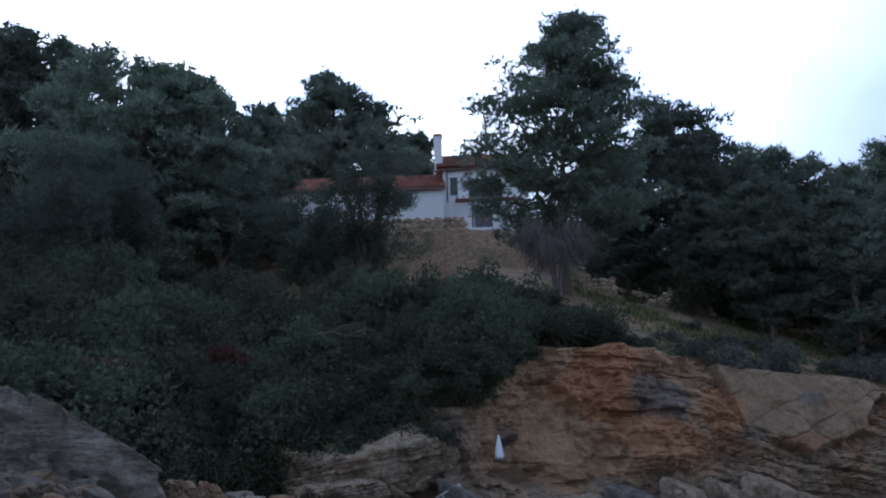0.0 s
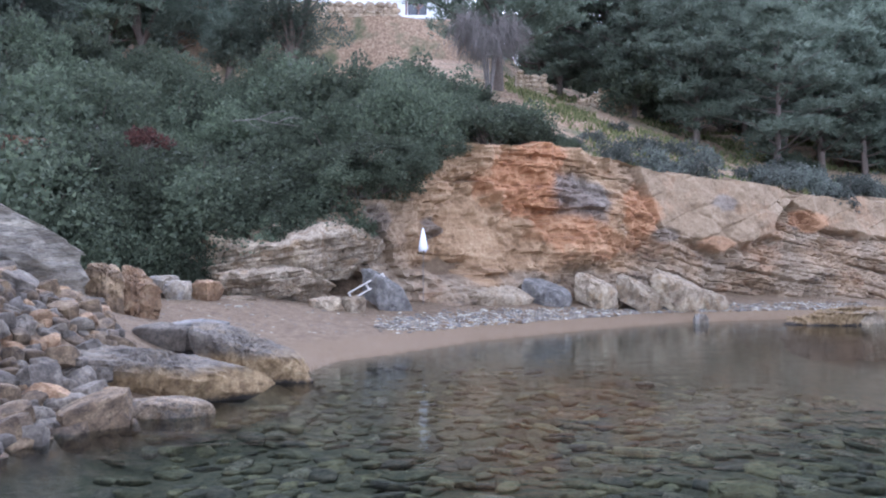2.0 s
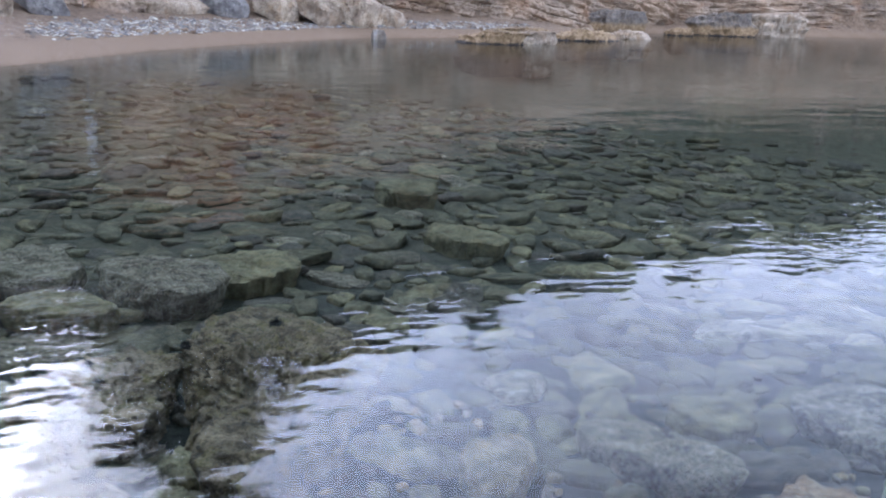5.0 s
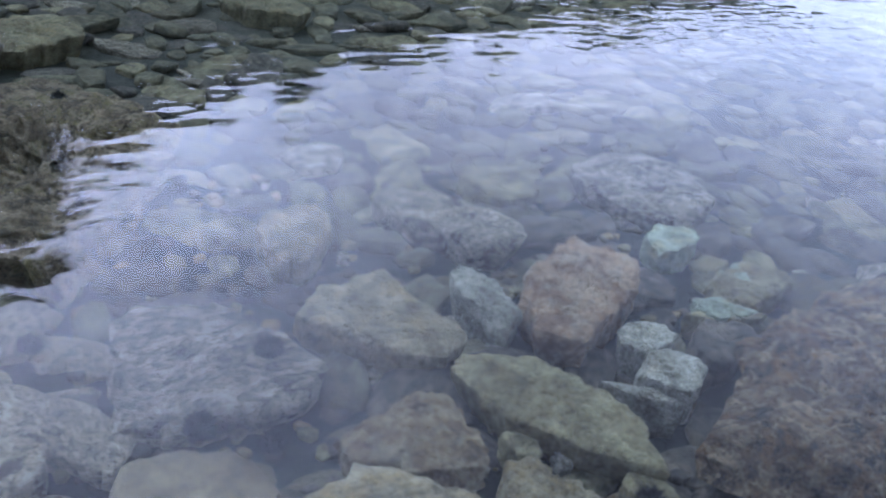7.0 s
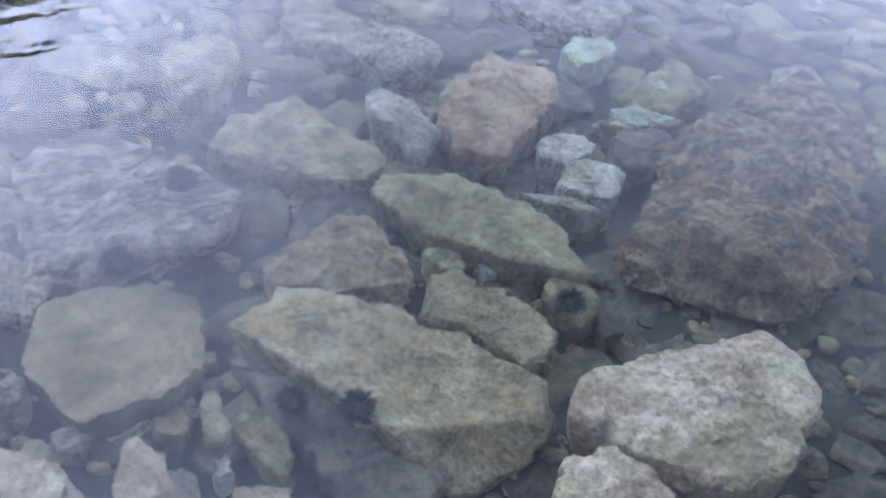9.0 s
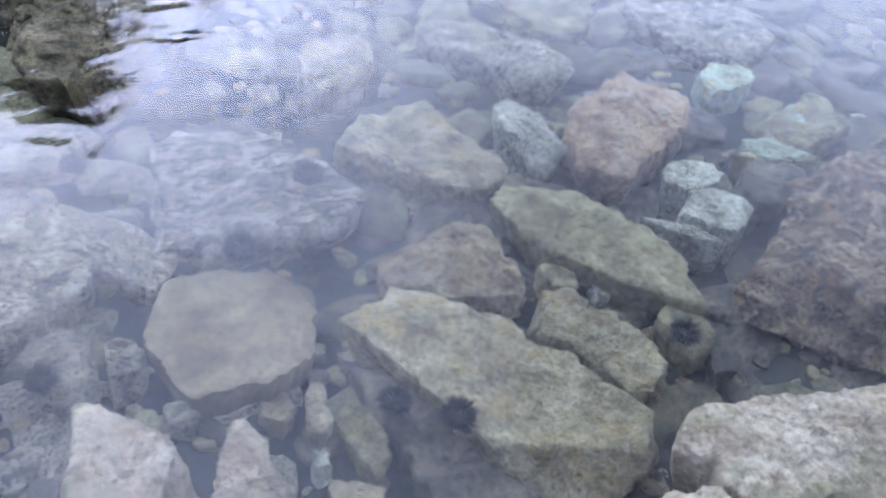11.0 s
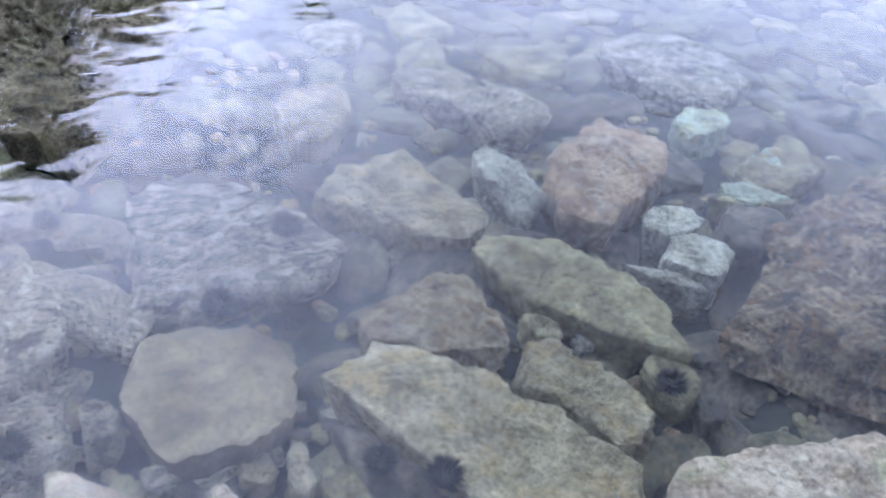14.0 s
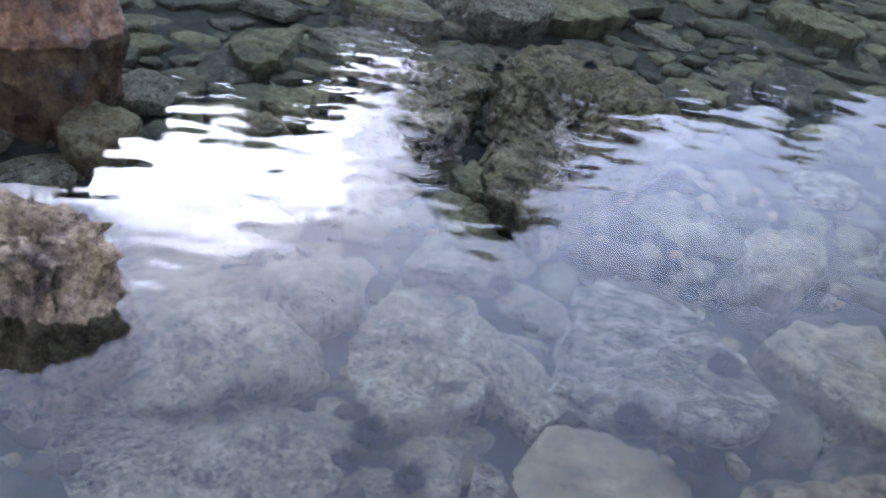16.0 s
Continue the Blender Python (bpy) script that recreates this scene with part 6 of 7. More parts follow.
def make_pine(seed, tall, spread, limbs, pads, per, blade, bare=0.22, at=(0, 0, 0), label="dark green pine with a ragged layered crown"):
    """An Aleppo pine: bent trunk, rising limbs, and needle tufts that gather in uneven flat pads with gaps between them."""
    g = np.random.default_rng(seed)
    thing = empty("pine_tree", at, label, "tree", "pines on the hillside")
    bend = g.normal(size=2) * 0.03 * tall
    zs = np.linspace(0, 1, 8)
    line = np.stack([bend[0] * zs ** 2 + 0.1 * np.sin(zs * 5 + seed), bend[1] * zs ** 2, zs * tall * 0.96], 1)
    part("trunk", tubes_mesh("trunk", [tube(line - (0, 0, 0.3), 0.016 * tall + 0.05, 0.03)], M_BARK), thing)
    woods, V = [], []

    def pad(ctr, rad, flat, count):
        n = max(4, count // 9)
        a, r = g.uniform(0, 2 * np.pi, n), np.sqrt(g.uniform(0.02, 1, n))
        tuft = ctr + np.stack([r * np.cos(a) * rad, r * np.sin(a) * rad, flat * rad * (0.7 * (1 - r * r) + 0.35 * g.normal(size=n))], 1)
        tuft = np.repeat(tuft, 9, axis=0) + g.normal(size=(n * 9, 3)) * blade * 0.25
        d = g.normal(size=(n * 9, 3)) * (0.8, 0.8, 0.5) + (0, 0, 0.55)
        d[:, :2] += 0.5 * (tuft - ctr)[:, :2] / rad
        d /= np.linalg.norm(d, axis=1, keepdims=True)
        V.append(blades(tuft, d, blade, blade * 0.30, g))

    for k in range(limbs):
        h = bare + (1 - bare) * ((k + g.uniform(0, 1)) / limbs) ** 0.9
        base = np.array([np.interp(h, zs, line[:, i]) for i in range(3)])
        reach = spread * (1 - ((h - 0.34) / 0.70) ** 2 if h > 0.34 else 0.75 + 0.25 * h / 0.34) * g.uniform(0.6, 1.15)
        reach = max(reach, 0.06 * tall)
        az = k * 2.4 + g.uniform(-0.5, 0.5)
        d = np.array([math.cos(az), math.sin(az), g.uniform(-0.05, 0.25) + 0.6 * max(0, h - 0.6)])
        bow = np.array([0, 0, 0.20 * reach])
        woods.append(tube([base + d * reach * t + bow * t * t for t in (0, 0.35, 0.7, 1.0)], 0.006 * tall * (1.1 - h) + 0.02, 0.012, 5))
        side = np.array([-d[1], d[0], 0.0])
        for c in range(max(2, int(pads * (0.5 + 0.7 * reach / spread)))):
            t = 0.22 + 0.82 * g.uniform(0, 1) ** 0.7
            rad = spread * 0.19 * g.uniform(0.6, 1.35)
            ctr = base + d * reach * t + bow * t * t + side * g.normal() * 0.22 * reach * t + (0, 0, 0.1 + 0.15 * g.normal())
            pad(ctr, rad, 0.42, int(per * (rad / (0.19 * spread)) ** 2))
    # the leading shoots
    for c in range(9):
        ctr = line[-1] + g.normal(size=3) * (0.035 * tall, 0.035 * tall, 0.03 * tall) - (0, 0, 0.03 * tall)
        pad(ctr, 0.06 * spread + 0.10, 1.6, per // 3)
    part("branchwork", tubes_mesh("branchwork", woods, M_BARK), thing)
    part("crown", tri_mesh("crown", np.concatenate(V), M_PINE), thing)
    return thing


def make_bush(name, seed, wide, tall, clumps, per, leaf, mat, label, category, group):
    """A rounded shrub: short stems and leaf clumps that bulge unevenly."""
    g = np.random.default_rng(seed)
    thing = empty(name, (0, 0, 0), label, category, group)
    V, woods = [], []
    for k in range(clumps):
        u = g.normal(size=3)
        u /= np.linalg.norm(u)
        u[2] = abs(u[2]) * 0.95 - 0.10
        ctr = u * (wide, wide, tall) * g.uniform(0.55, 1.0) * (1 + 0.22 * math.sin(3 * math.atan2(u[1], u[0]) + seed)) + (0, 0, 0.15 * tall)
        rad = wide * g.uniform(0.16, 0.30)
        off = g.normal(size=(per, 3))
        off /= np.linalg.norm(off, axis=1, keepdims=True)
        off *= g.uniform(0.3, 1, (per, 1)) ** 0.5
        dirs = 0.5 * off + g.normal(size=(per, 3)) * 0.7 + (0, 0, 0.15)
        dirs /= np.linalg.norm(dirs, axis=1, keepdims=True)
        V.append(blades(ctr + off * rad, dirs, leaf, leaf * 0.75, g))
        if k % 4 == 0:
            woods.append(tube([(0, 0, -0.2), ctr * 0.5 + (0, 0, -0.05 * tall), ctr], 0.03 * wide, 0.008, 4))
    part("branchwork", tubes_mesh("branchwork", woods, M_BARK), thing)
    part("crown", tri_mesh("crown", np.concatenate(V), mat), thing)
    return thing


def make_olive(seed, wide, tall, at, label, per=230, leaf=0.22):
    g = np.random.default_rng(seed)
    thing = empty("olive_tree", at, label, "tree", "olive trees")
    woods, V = [], []
    fork = np.array([0.1, 0.0, 0.16 * tall])
    woods.append(tube([(0, 0, -0.3), (0.08, 0.05, 0.08 * tall), fork], 0.045 * tall, 0.03 * tall, 7))
    for k in range(9):
        az = k * 2.4 + g.uniform(-0.3, 0.3)
        tip = np.array([math.cos(az) * wide * g.uniform(0.4, 0.85), math.sin(az) * wide * g.uniform(0.4, 0.85), tall * g.uniform(0.22, 0.92)])
        woods.append(tube([fork, (fork + tip) / 2 + (0, 0, 0.06 * tall), tip], 0.018 * tall, 0.02, 5))
        for c in range(10):
            ctr = fork + (tip - fork) * g.uniform(0.45, 1.12) + g.normal(size=3) * wide * 0.22
            off = g.normal(size=(per, 3))
            off /= np.linalg.norm(off, axis=1, keepdims=True)
            off *= g.uniform(0.2, 1, (per, 1)) ** 0.5
            dirs = off + g.normal(size=(per, 3)) * 0.5 + (0, 0, 0.2)
            dirs /= np.linalg.norm(dirs, axis=1, keepdims=True)
            V.append(blades(ctr + off * wide * 0.26 * (1, 1, 0.8), dirs, leaf, leaf * 0.38, g))
    part("trunk", tubes_mesh("trunk", woods, M_BARK), thing)
    part("crown", tri_mesh("crown", np.concatenate(V), M_OLIVE), thing)
    return thing


def stand(thing, x, y, s, turn=0.0, sz=None, z=None):
    """Sets a plant on the ground."""
    thing.matrix_basis = pose(x, y, ground_z(x, y) if z is None else z, 0, 0, turn) @ Matrix.Diagonal((s, s, sz if sz else s, 1))
    return thing


def copy_plant(thing, x, y, s, turn=0.0, sz=None):
    c = copy_thing(thing, Matrix.Identity(4))
    return stand(c, x, y, s, turn, sz)


# the great pine before the house
make_pine(3, 14.3, 4.8, 74, 8, 250, 0.22, 0.14, (6.15, 45.0, ground_z(6.15, 45.0)), "tall dark pine with a broad ragged crown")
make_pine(9, 12.4, 3.4, 52, 6, 150, 0.24, 0.12, (14.0, 54.0, ground_z(14.0, 54.0)), "slender pine with a thin pointed top beside the great one")

PINE_KINDS = [make_pine(20 + k, 10.0, (3.0, 3.4, 2.6, 3.6)[k], (46, 44, 46, 42)[k], 6, 84, 0.31, (0.05, 0.08, 0.05, 0.16)[k]) for k in range(4)]
# skyline pines: x, y, height of the top
SKYLINE = [
    (-32.2, 62.1, 35.3),
    (-31.8, 64.6, 37.6),
    (-30.4, 67.5, 38.1),
    (-22.0, 55.6, 31.0),
    (-17.5, 51.5, 28.2),
    (-17.1, 54.5, 29.4),
    (-15.3, 53.7, 28.0),
    (-15.9, 62.6, 30.7),
    (-13.1, 61.2, 29.3),
    (-15.4, 90.7, 41.7),
    (-11.1, 83.3, 41.6),
    (-8.3, 83.6, 40.3),
    (-6.8, 84.7, 38.0),
    (-4.0, 97.9, 40.6),
    (-2.1, 98.0, 40.6),
    (15.6, 57.9, 26.8),
    (18.5, 61.3, 26.0),
    (21.4, 62.4, 24.8),
    (22.5, 57.8, 23.4),
    (23.9, 57.2, 22.4),
    (28.0, 59.8, 22.6),
    (28.2, 55.2, 22.2),
    (28.1, 50.7, 18.9),
    (31.8, 50.9, 18.7),
    (36.4, 50.2, 18.3),
    (41.1, 49.0, 17.7),
    (47.5, 45.8, 16.9),
]
used = set()


def set_pine(x, y, tall, k, turn, fat=1.0):
    if k not in used:
        used.add(k)
        return stand(PINE_KINDS[k], x, y, tall / 10 * fat, turn, tall / 10)
    return copy_plant(PINE_KINDS[k], x, y, tall / 10 * fat, turn, tall / 10)


for bx_, by_, bt_, bk_ in ((10.6, 57.5, 9.5, 1), (11.2, 54.6, 8.0, 2), (17.6, 56.0, 10.0, 0), (17.4, 48.0, 8.6, 3), (22.0, 47.6, 8.0, 1), (27.0, 48.5, 8.0, 2), (15.4, 52.8, 7.0, 3)):
    set_pine(bx_, by_, bt_, bk_, 40.0 * bx_, 1.15)
for k, (x, y, zt) in enumerate(SKYLINE):
    zt -= 1.0
    set_pine(x, y, max(4.0, zt - ground_z(x, y)), k % 4, 77.0 * k, 1.1 if zt - ground_z(x, y) < 11 else 0.95)


def skyline_height(x, y):
    """The greatest height at which a tree at this place stays below the skyline."""
    az = math.degrees(math.atan2(x, y))
    return 1.7 + math.hypot(x, y) * math.tan(radians(np.interp(az, SKY_AZ, SKY_EL))) - 2.3


SKY_AZ = (-60, -30, -25, -20, -15, -10, -5, -3, 3, 8, 14, 20, 27, 34, 45, 70)
SKY_EL = (27, 27, 26.5, 25.5, 22.5, 22, 20.5, 17, 15, 17, 19, 17.5, 17.5, 16, 13, 10)
# the far end of the wooded shore
for az_, far_, el_ in ((46.5, 63, 12.0), (48.2, 66, 11.2), (49.6, 74, 10.8), (51, 70, 10.4), (52.4, 80, 10.2), (53.6, 78, 9.8), (55, 88, 9.4), (56.4, 92, 9.0), (57.8, 100, 8.7), (59.2, 108, 8.3), (60.8, 118, 8.0), (62.6, 126, 7.6), (64.6, 140, 7.2), (67, 160, 6.8)):
    x, y = far_ * math.sin(radians(az_)), far_ * math.cos(radians(az_))
    set_pine(x, y, max(5.0, 1.0 + far_ * math.tan(radians(el_)) - ground_z(x, y)), int(far_) % 4, 70.0 * az_, 1.5)
woods_placed = 0
for tries in range(1600):
    if woods_placed >= 95:
        break
    x, y = rng.uniform(-52, 75), rng.uniform(38, 100)
    if -19 < x < 9 and y < 84 or (x < -10 and y < 52) or (9 <= x < 13 and y < 52) or (x > 0 and y > 80 + x * 0.3) or x < 0 and y < 60 - 0.25 * (x + 19):
        continue
    if x > 12 and y < 41 + 0.16 * (x - 12):
        continue
    gz = ground_z(x, y)
    tall = min(skyline_height(x, y) - gz, rng.uniform(8, 13))
    if tall < 5:
        continue
    set_pine(x, y, tall, woods_placed % 4, rng.uniform(0, 360), rng.uniform(1.0, 1.25))
    woods_placed += 1

# olives on the slope below the house
for seed_, wide_, tall_, ox, oy, olabel in ((41, 3.1, 12.0, -4.8, 54.0, "grey-green olive tree with an airy crown before the terrace wall"), (42, 3.3, 9.0, -13.6, 54.0, "grey-green olive tree with a round crown"),
                                            (43, 3.9, 9.5, -20.5, 47.5, "large grey-green olive tree above the scrub"), (44, 2.4, 7.4, -8.6, 54.5, "small grey-green olive tree with an airy crown"),
                                            (45, 3.0, 7.2, -17.4, 44.5, "grey-green olive tree among dark scrub"), (47, 3.4, 8.0, -25.5, 44.0, "grey-green olive tree above the scrub")):
    make_olive(seed_, wide_, tall_, (ox, oy, ground_z(ox, oy)), olabel)

# the maquis that covers the slope above the ledge
SCRUB = "scrub on the slope"
BUSH = [make_bush("shrub", 60 + k, 1.5, (1.5, 1.8, 1.3, 1.6)[k], 70, 104, 0.100, M_SHRUB, "dense dark green evergreen shrub on the slope", "shrub", SCRUB) for k in range(4)]
GREYBUSH = [make_bush("shrub", 70 + k, 1.0, 0.8, 34, 46, 0.11, M_GREYLEAF, "low grey-green shrub on the cliff top", "shrub", SCRUB) for k in range(2)]
bush_used = set()


def set_bush(store, k, x, y, s, turn, sz):
    key = (id(store), k)
    if key not in bush_used:
        bush_used.add(key)
        return stand(store[k], x, y, s, turn, sz)
    return copy_plant(store[k], x, y, s, turn, sz)


SCRUB_AZ = (-60, -27, -23.8, -18.9, -12.1, -8.2, -3.1, 2.4, 4.1, 7.6, 10.6, 12.6, 60)
SCRUB_EL = (17.5, 17.8, 16.6, 16.2, 15.8, 14.2, 13.2, 13.4, 11.8, 10.2, 8.1, 7.5, 7.0)


def scrub_room(x, y):
    """How tall the scrub grows at a place: its wind-cut top slopes down to the cliff."""
    az = math.degrees(math.atan2(x, y))
    return 1.7 + math.hypot(x, y) * math.tan(radians(np.interp(az, SCRUB_AZ, SCRUB_EL) + 0.5)) - ground_z(x, y)


def plant_scrub():
    n = 0
    for row in range(13):
        for col in range(20):
            x = -24 + 1.72 * col + rng.uniform(-0.6, 0.6) + 0.6 * (row % 2)
            base = np.interp(x, (-22, -9, -4.4, -0.5, 3.4, 7, 13), (20, 22.2, 25.2, 27.9, 31.2, 33.0, 35.4))
            y = base + 0.25 + row * 1.95 + rng.uniform(-0.6, 0.6)
            reach = np.interp(x, (-22, -10, -3, 1, 4, 6, 8.5), (26, 23, 18.5, 13, 9.5, 6.0, 2.6))
            if y - base > reach or x > 8.2:
                continue
            s = rng.choice((0.8, 1.1, 1.4, 1.75), p=(0.22, 0.35, 0.28, 0.15)) * (0.7 if y - base < 1.2 else 1.0)
            room = scrub_room(x, y)
            turn, sz = rng.uniform(0, 360), s * rng.uniform(0.85, 1.3)
            if room < 0.5 or (-0.42 < x / y < -0.385 and y < 24.5):
                continue
            set_bush(BUSH, n % 4, x, y, min(s, 0.5 + 0.5 * room), turn, min(sz, room / 1.9))
            n += 1
    for k in range(11):
        x = -5.0 + 0.36 * k + rng.uniform(-0.2, 0.2)
        base = np.interp(x, (-5, -1.6, 0, 1.5), (26.0, 26.6, 27.6, 28.4))
        s = rng.uniform(0.75, 1.1)
        set_bush(BUSH, k % 4, x, base + rng.uniform(-0.2, 0.5), s, rng.uniform(0, 360), s * 0.9)
    for k in range(26):
        x = -5.0 - 0.42 * k + rng.uniform(-0.3, 0.3)
        base = np.interp(x, (-16, -9, -6.5, -4.4), (18.9, 21.4, 23.2, 24.4))
        s = rng.uniform(0.75, 1.2)
        y = base + 1.3 + rng.uniform(-0.3, 1.0)
        if -0.42 < x / y < -0.385 and y < 24.5:
            continue
        set_bush(BUSH, k % 4, x, y, s, rng.uniform(0, 360), s * 1.15)
    # bushes that hang over the left end of the cliff
    for x, y, z, s in ((-0.5, 26.7, 3.9, 0.8), (0.2, 26.9, 4.1, 0.85), (0.75, 27.1, 4.35, 0.7), (-0.1, 27.4, 4.5, 0.9), (1.2, 27.9, 4.8, 0.7), (0.6, 27.8, 4.7, 0.8), (1.9, 28.6, 5.2, 0.6)):
        b = set_bush(BUSH, int(x * 10) % 4, x, y, s, 50 * x, s * 0.9)
        b.matrix_basis = pose(x, y, z, 0, 0, 50 * x) @ Matrix.Diagonal((s, s, s * 0.8, 1))
    # cliff-top cushions to the right
    for k in range(52):
        x = rng.uniform(6.5, 34)
        base = np.interp(x, (6, 13.5, 17.5, 26, 34), (31.6, 34.4, 35.0, 39.2, 40.3))
        y = base + abs(rng.normal()) * 3.2
        s = rng.uniform(0.5, 1.25)
        set_bush(GREYBUSH, k % 2, x, y, s, rng.uniform(0, 360), s * rng.uniform(0.8, 1.1))
    # greener bushes behind them, below the right-hand pines
    for k in range(28):
        x = rng.uniform(8, 40)
        y = np.interp(x, (8, 13.5, 17.5, 26, 40), (36.5, 37, 37.5, 42.0, 44)) + abs(rng.normal()) * 3.0
        if 5 < x < 18 and 35.5 < y < 50:
            continue
        s = rng.uniform(0.45, 0.95)
        set_bush(BUSH, k % 4, x, y, s, rng.uniform(0, 360), s * 0.8)


plant_scrub()


def plant_understorey():
    """Tall scrub under the pines, so that no sky shows below their crowns: past counting, one object."""
    g = np.random.default_rng(12)
    X, Y = np.concatenate([g.uniform(40, 95, 60), g.uniform(-50, 64, 900)]), np.concatenate([g.uniform(50, 62, 60), g.uniform(42, 98, 900)])
    Zg = height(X, Y)
    out = []
    for x, y, z in zip(X, Y, Zg):
        if -18 < x < 9 and y < 84 or x > 9 and y < 47 + 0.1 * x or y > 88 + 0.2 * abs(x) or len(out) >= 140:
            continue
        me = BUSH[len(out) % 4].children[1].data
        co = np.empty(len(me.vertices) * 3, np.float32)
        me.vertices.foreach_get("co", co)
        s, a = g.uniform(1.3, 2.4), g.uniform(0, 6.28)
        co = co.reshape(-1, 3) * s
        c, q = math.cos(a), math.sin(a)
        out.append(np.stack([co[:, 0] * c - co[:, 1] * q + x, co[:, 0] * q + co[:, 1] * c + y, co[:, 2] + z], 1))
    tagged(new("undergrowth", tri_mesh("undergrowth", np.concatenate(out), M_SHRUB)), "tall dark scrub under the pines", "undergrowth", kind="stuff")


plant_understorey()
red_bush = make_bush("shrub", 90, 0.8, 0.5, 26, 40, 0.12, M_REDLEAF, "small reddish shrub among the green scrub", "shrub", SCRUB)
stand(red_bush, -6.5, 26.6, 0.8, z=5.3)


def build_bank():
    """A raw scarp of red earth that shows between the scrub and the great slab."""
    U, W = np.meshgrid(np.linspace(0, 1, 46), np.linspace(0, 1, 60), indexing="ij")
    u, w = U.ravel(), W.ravel()
    x, z = -11.1 + 2.2 * u, 1.5 + 3.9 * w
    q = np.stack([x, 0 * x, z], 1)
    y = 24.0 + 1.4 * w ** 1.5 + 1.2 * (2 * u - 1) ** 2 + 0.45 * fbm(q * (1.6, 1, 0.7), 55, 5, 0.6)
    i, j = np.meshgrid(np.arange(45), np.arange(59), indexing="ij")
    f = np.stack([i * 60 + j, (i + 1) * 60 + j, (i + 1) * 60 + j + 1, i * 60 + j + 1], -1).reshape(-1, 4)
    tagged(new("earth_bank", mesh_of("earth_bank", np.stack([x, y, z], 1), f, M_EARTH, smooth=False)), "raw red-brown earth bank below the scrub", "earth bank", kind="structure")


build_bank()


def build_grass():
    g = np.random.default_rng(5)
    n = 26000
    x, y = g.uniform(7, 46, n), g.uniform(33, 58, n)
    keep = to_line(np.stack([x, y], 1), CLIFF) > 1.8
    keep &= within(np.stack([x, y], 1), UPLAND)
    x, y = x[keep], y[keep]
    keep = value_noise(np.stack([x, y, 0 * x], 1) * 0.4, 4) > -0.15
    x, y = x[keep], y[keep]
    c = np.stack([x, y, height(x, y)], 1)
    d = g.normal(size=(len(c), 3)) * 0.5 + (0, 0, 1)
    d /= np.linalg.norm(d, axis=1, keepdims=True)
    tagged(new("grass", tri_mesh("grass", blades(c, d, 0.30, 0.10, g), M_GRASS)), "dry yellow-green grass on the cliff top", "grass", kind="stuff")


build_grass()


def build_dead_tree():
    """A dry grey broom-like shrub that hangs beside the great pine's foot."""
    g = np.random.default_rng(8)
    x, y = 5.35, 42.4
    thing = empty("dead_shrub", (x, y, ground_z(x, y)), "dry grey leafless shrub with drooping twigs", "shrub", "")
    woods, V = [], []
    for k in range(7):
        az = k * 0.9
        tip = np.array([1.3 * math.cos(az), 1.0 * math.sin(az), 2.6 + 0.4 * math.sin(2.1 * k)])
        woods.append(tube([(0, 0, -0.2), tip * (0.3, 0.3, 0.6), tip], 0.07, 0.02, 5))
        ctr = tip + g.normal(size=(420, 3)) * (0.45, 0.45, 0.28)
        d = g.normal(size=(420, 3)) * 0.5 + (0.4 * math.cos(az), 0.4 * math.sin(az), -1.0)
        d /= np.linalg.norm(d, axis=1, keepdims=True)
        V.append(blades(ctr, d, 0.75, 0.035, g))
    part("branchwork", tubes_mesh("branchwork", woods, M_DEAD), thing)
    part("twig_mass", tri_mesh("twig_mass", np.concatenate(V), M_DEAD), thing)
    thing.scale = (0.85, 0.85, 1.2)


build_dead_tree()


def build_branch(x, y, z, size, turn):
    g = np.random.default_rng(int(abs(x * 100)))
    lines = [[(-1, 0, 0.05), (-0.3, 0, 0.1), (0.2, 0.05, -0.02), (0.9, 0, -0.12)], [(-0.3, 0, 0.1), (0.1, 0, 0.28), (0.5, 0, 0.3)], [(0.2, 0.05, -0.02), (0.6, 0, 0.12), (1.0, 0, 0.1)], [(-0.6, 0, 0.08), (-0.4, 0, -0.1), (-0.2, 0, -0.15)]]
    ob = new("dead_branch", tubes_mesh("dead_branch", [tube(np.array(q), 0.015, 0.006, 5) for q in lines], M_DEAD))
    ob.matrix_basis = pose(x, y, z, 0, 0, turn) @ Matrix.Scale(size, 4)
    tagged(ob, "bleached dead branch caught in the scrub", "branch")


build_branch(-3.43, 29.68, 6.44, 1.15, -8)
build_branch(-0.41, 32.08, 7.46, 0.55, -30)

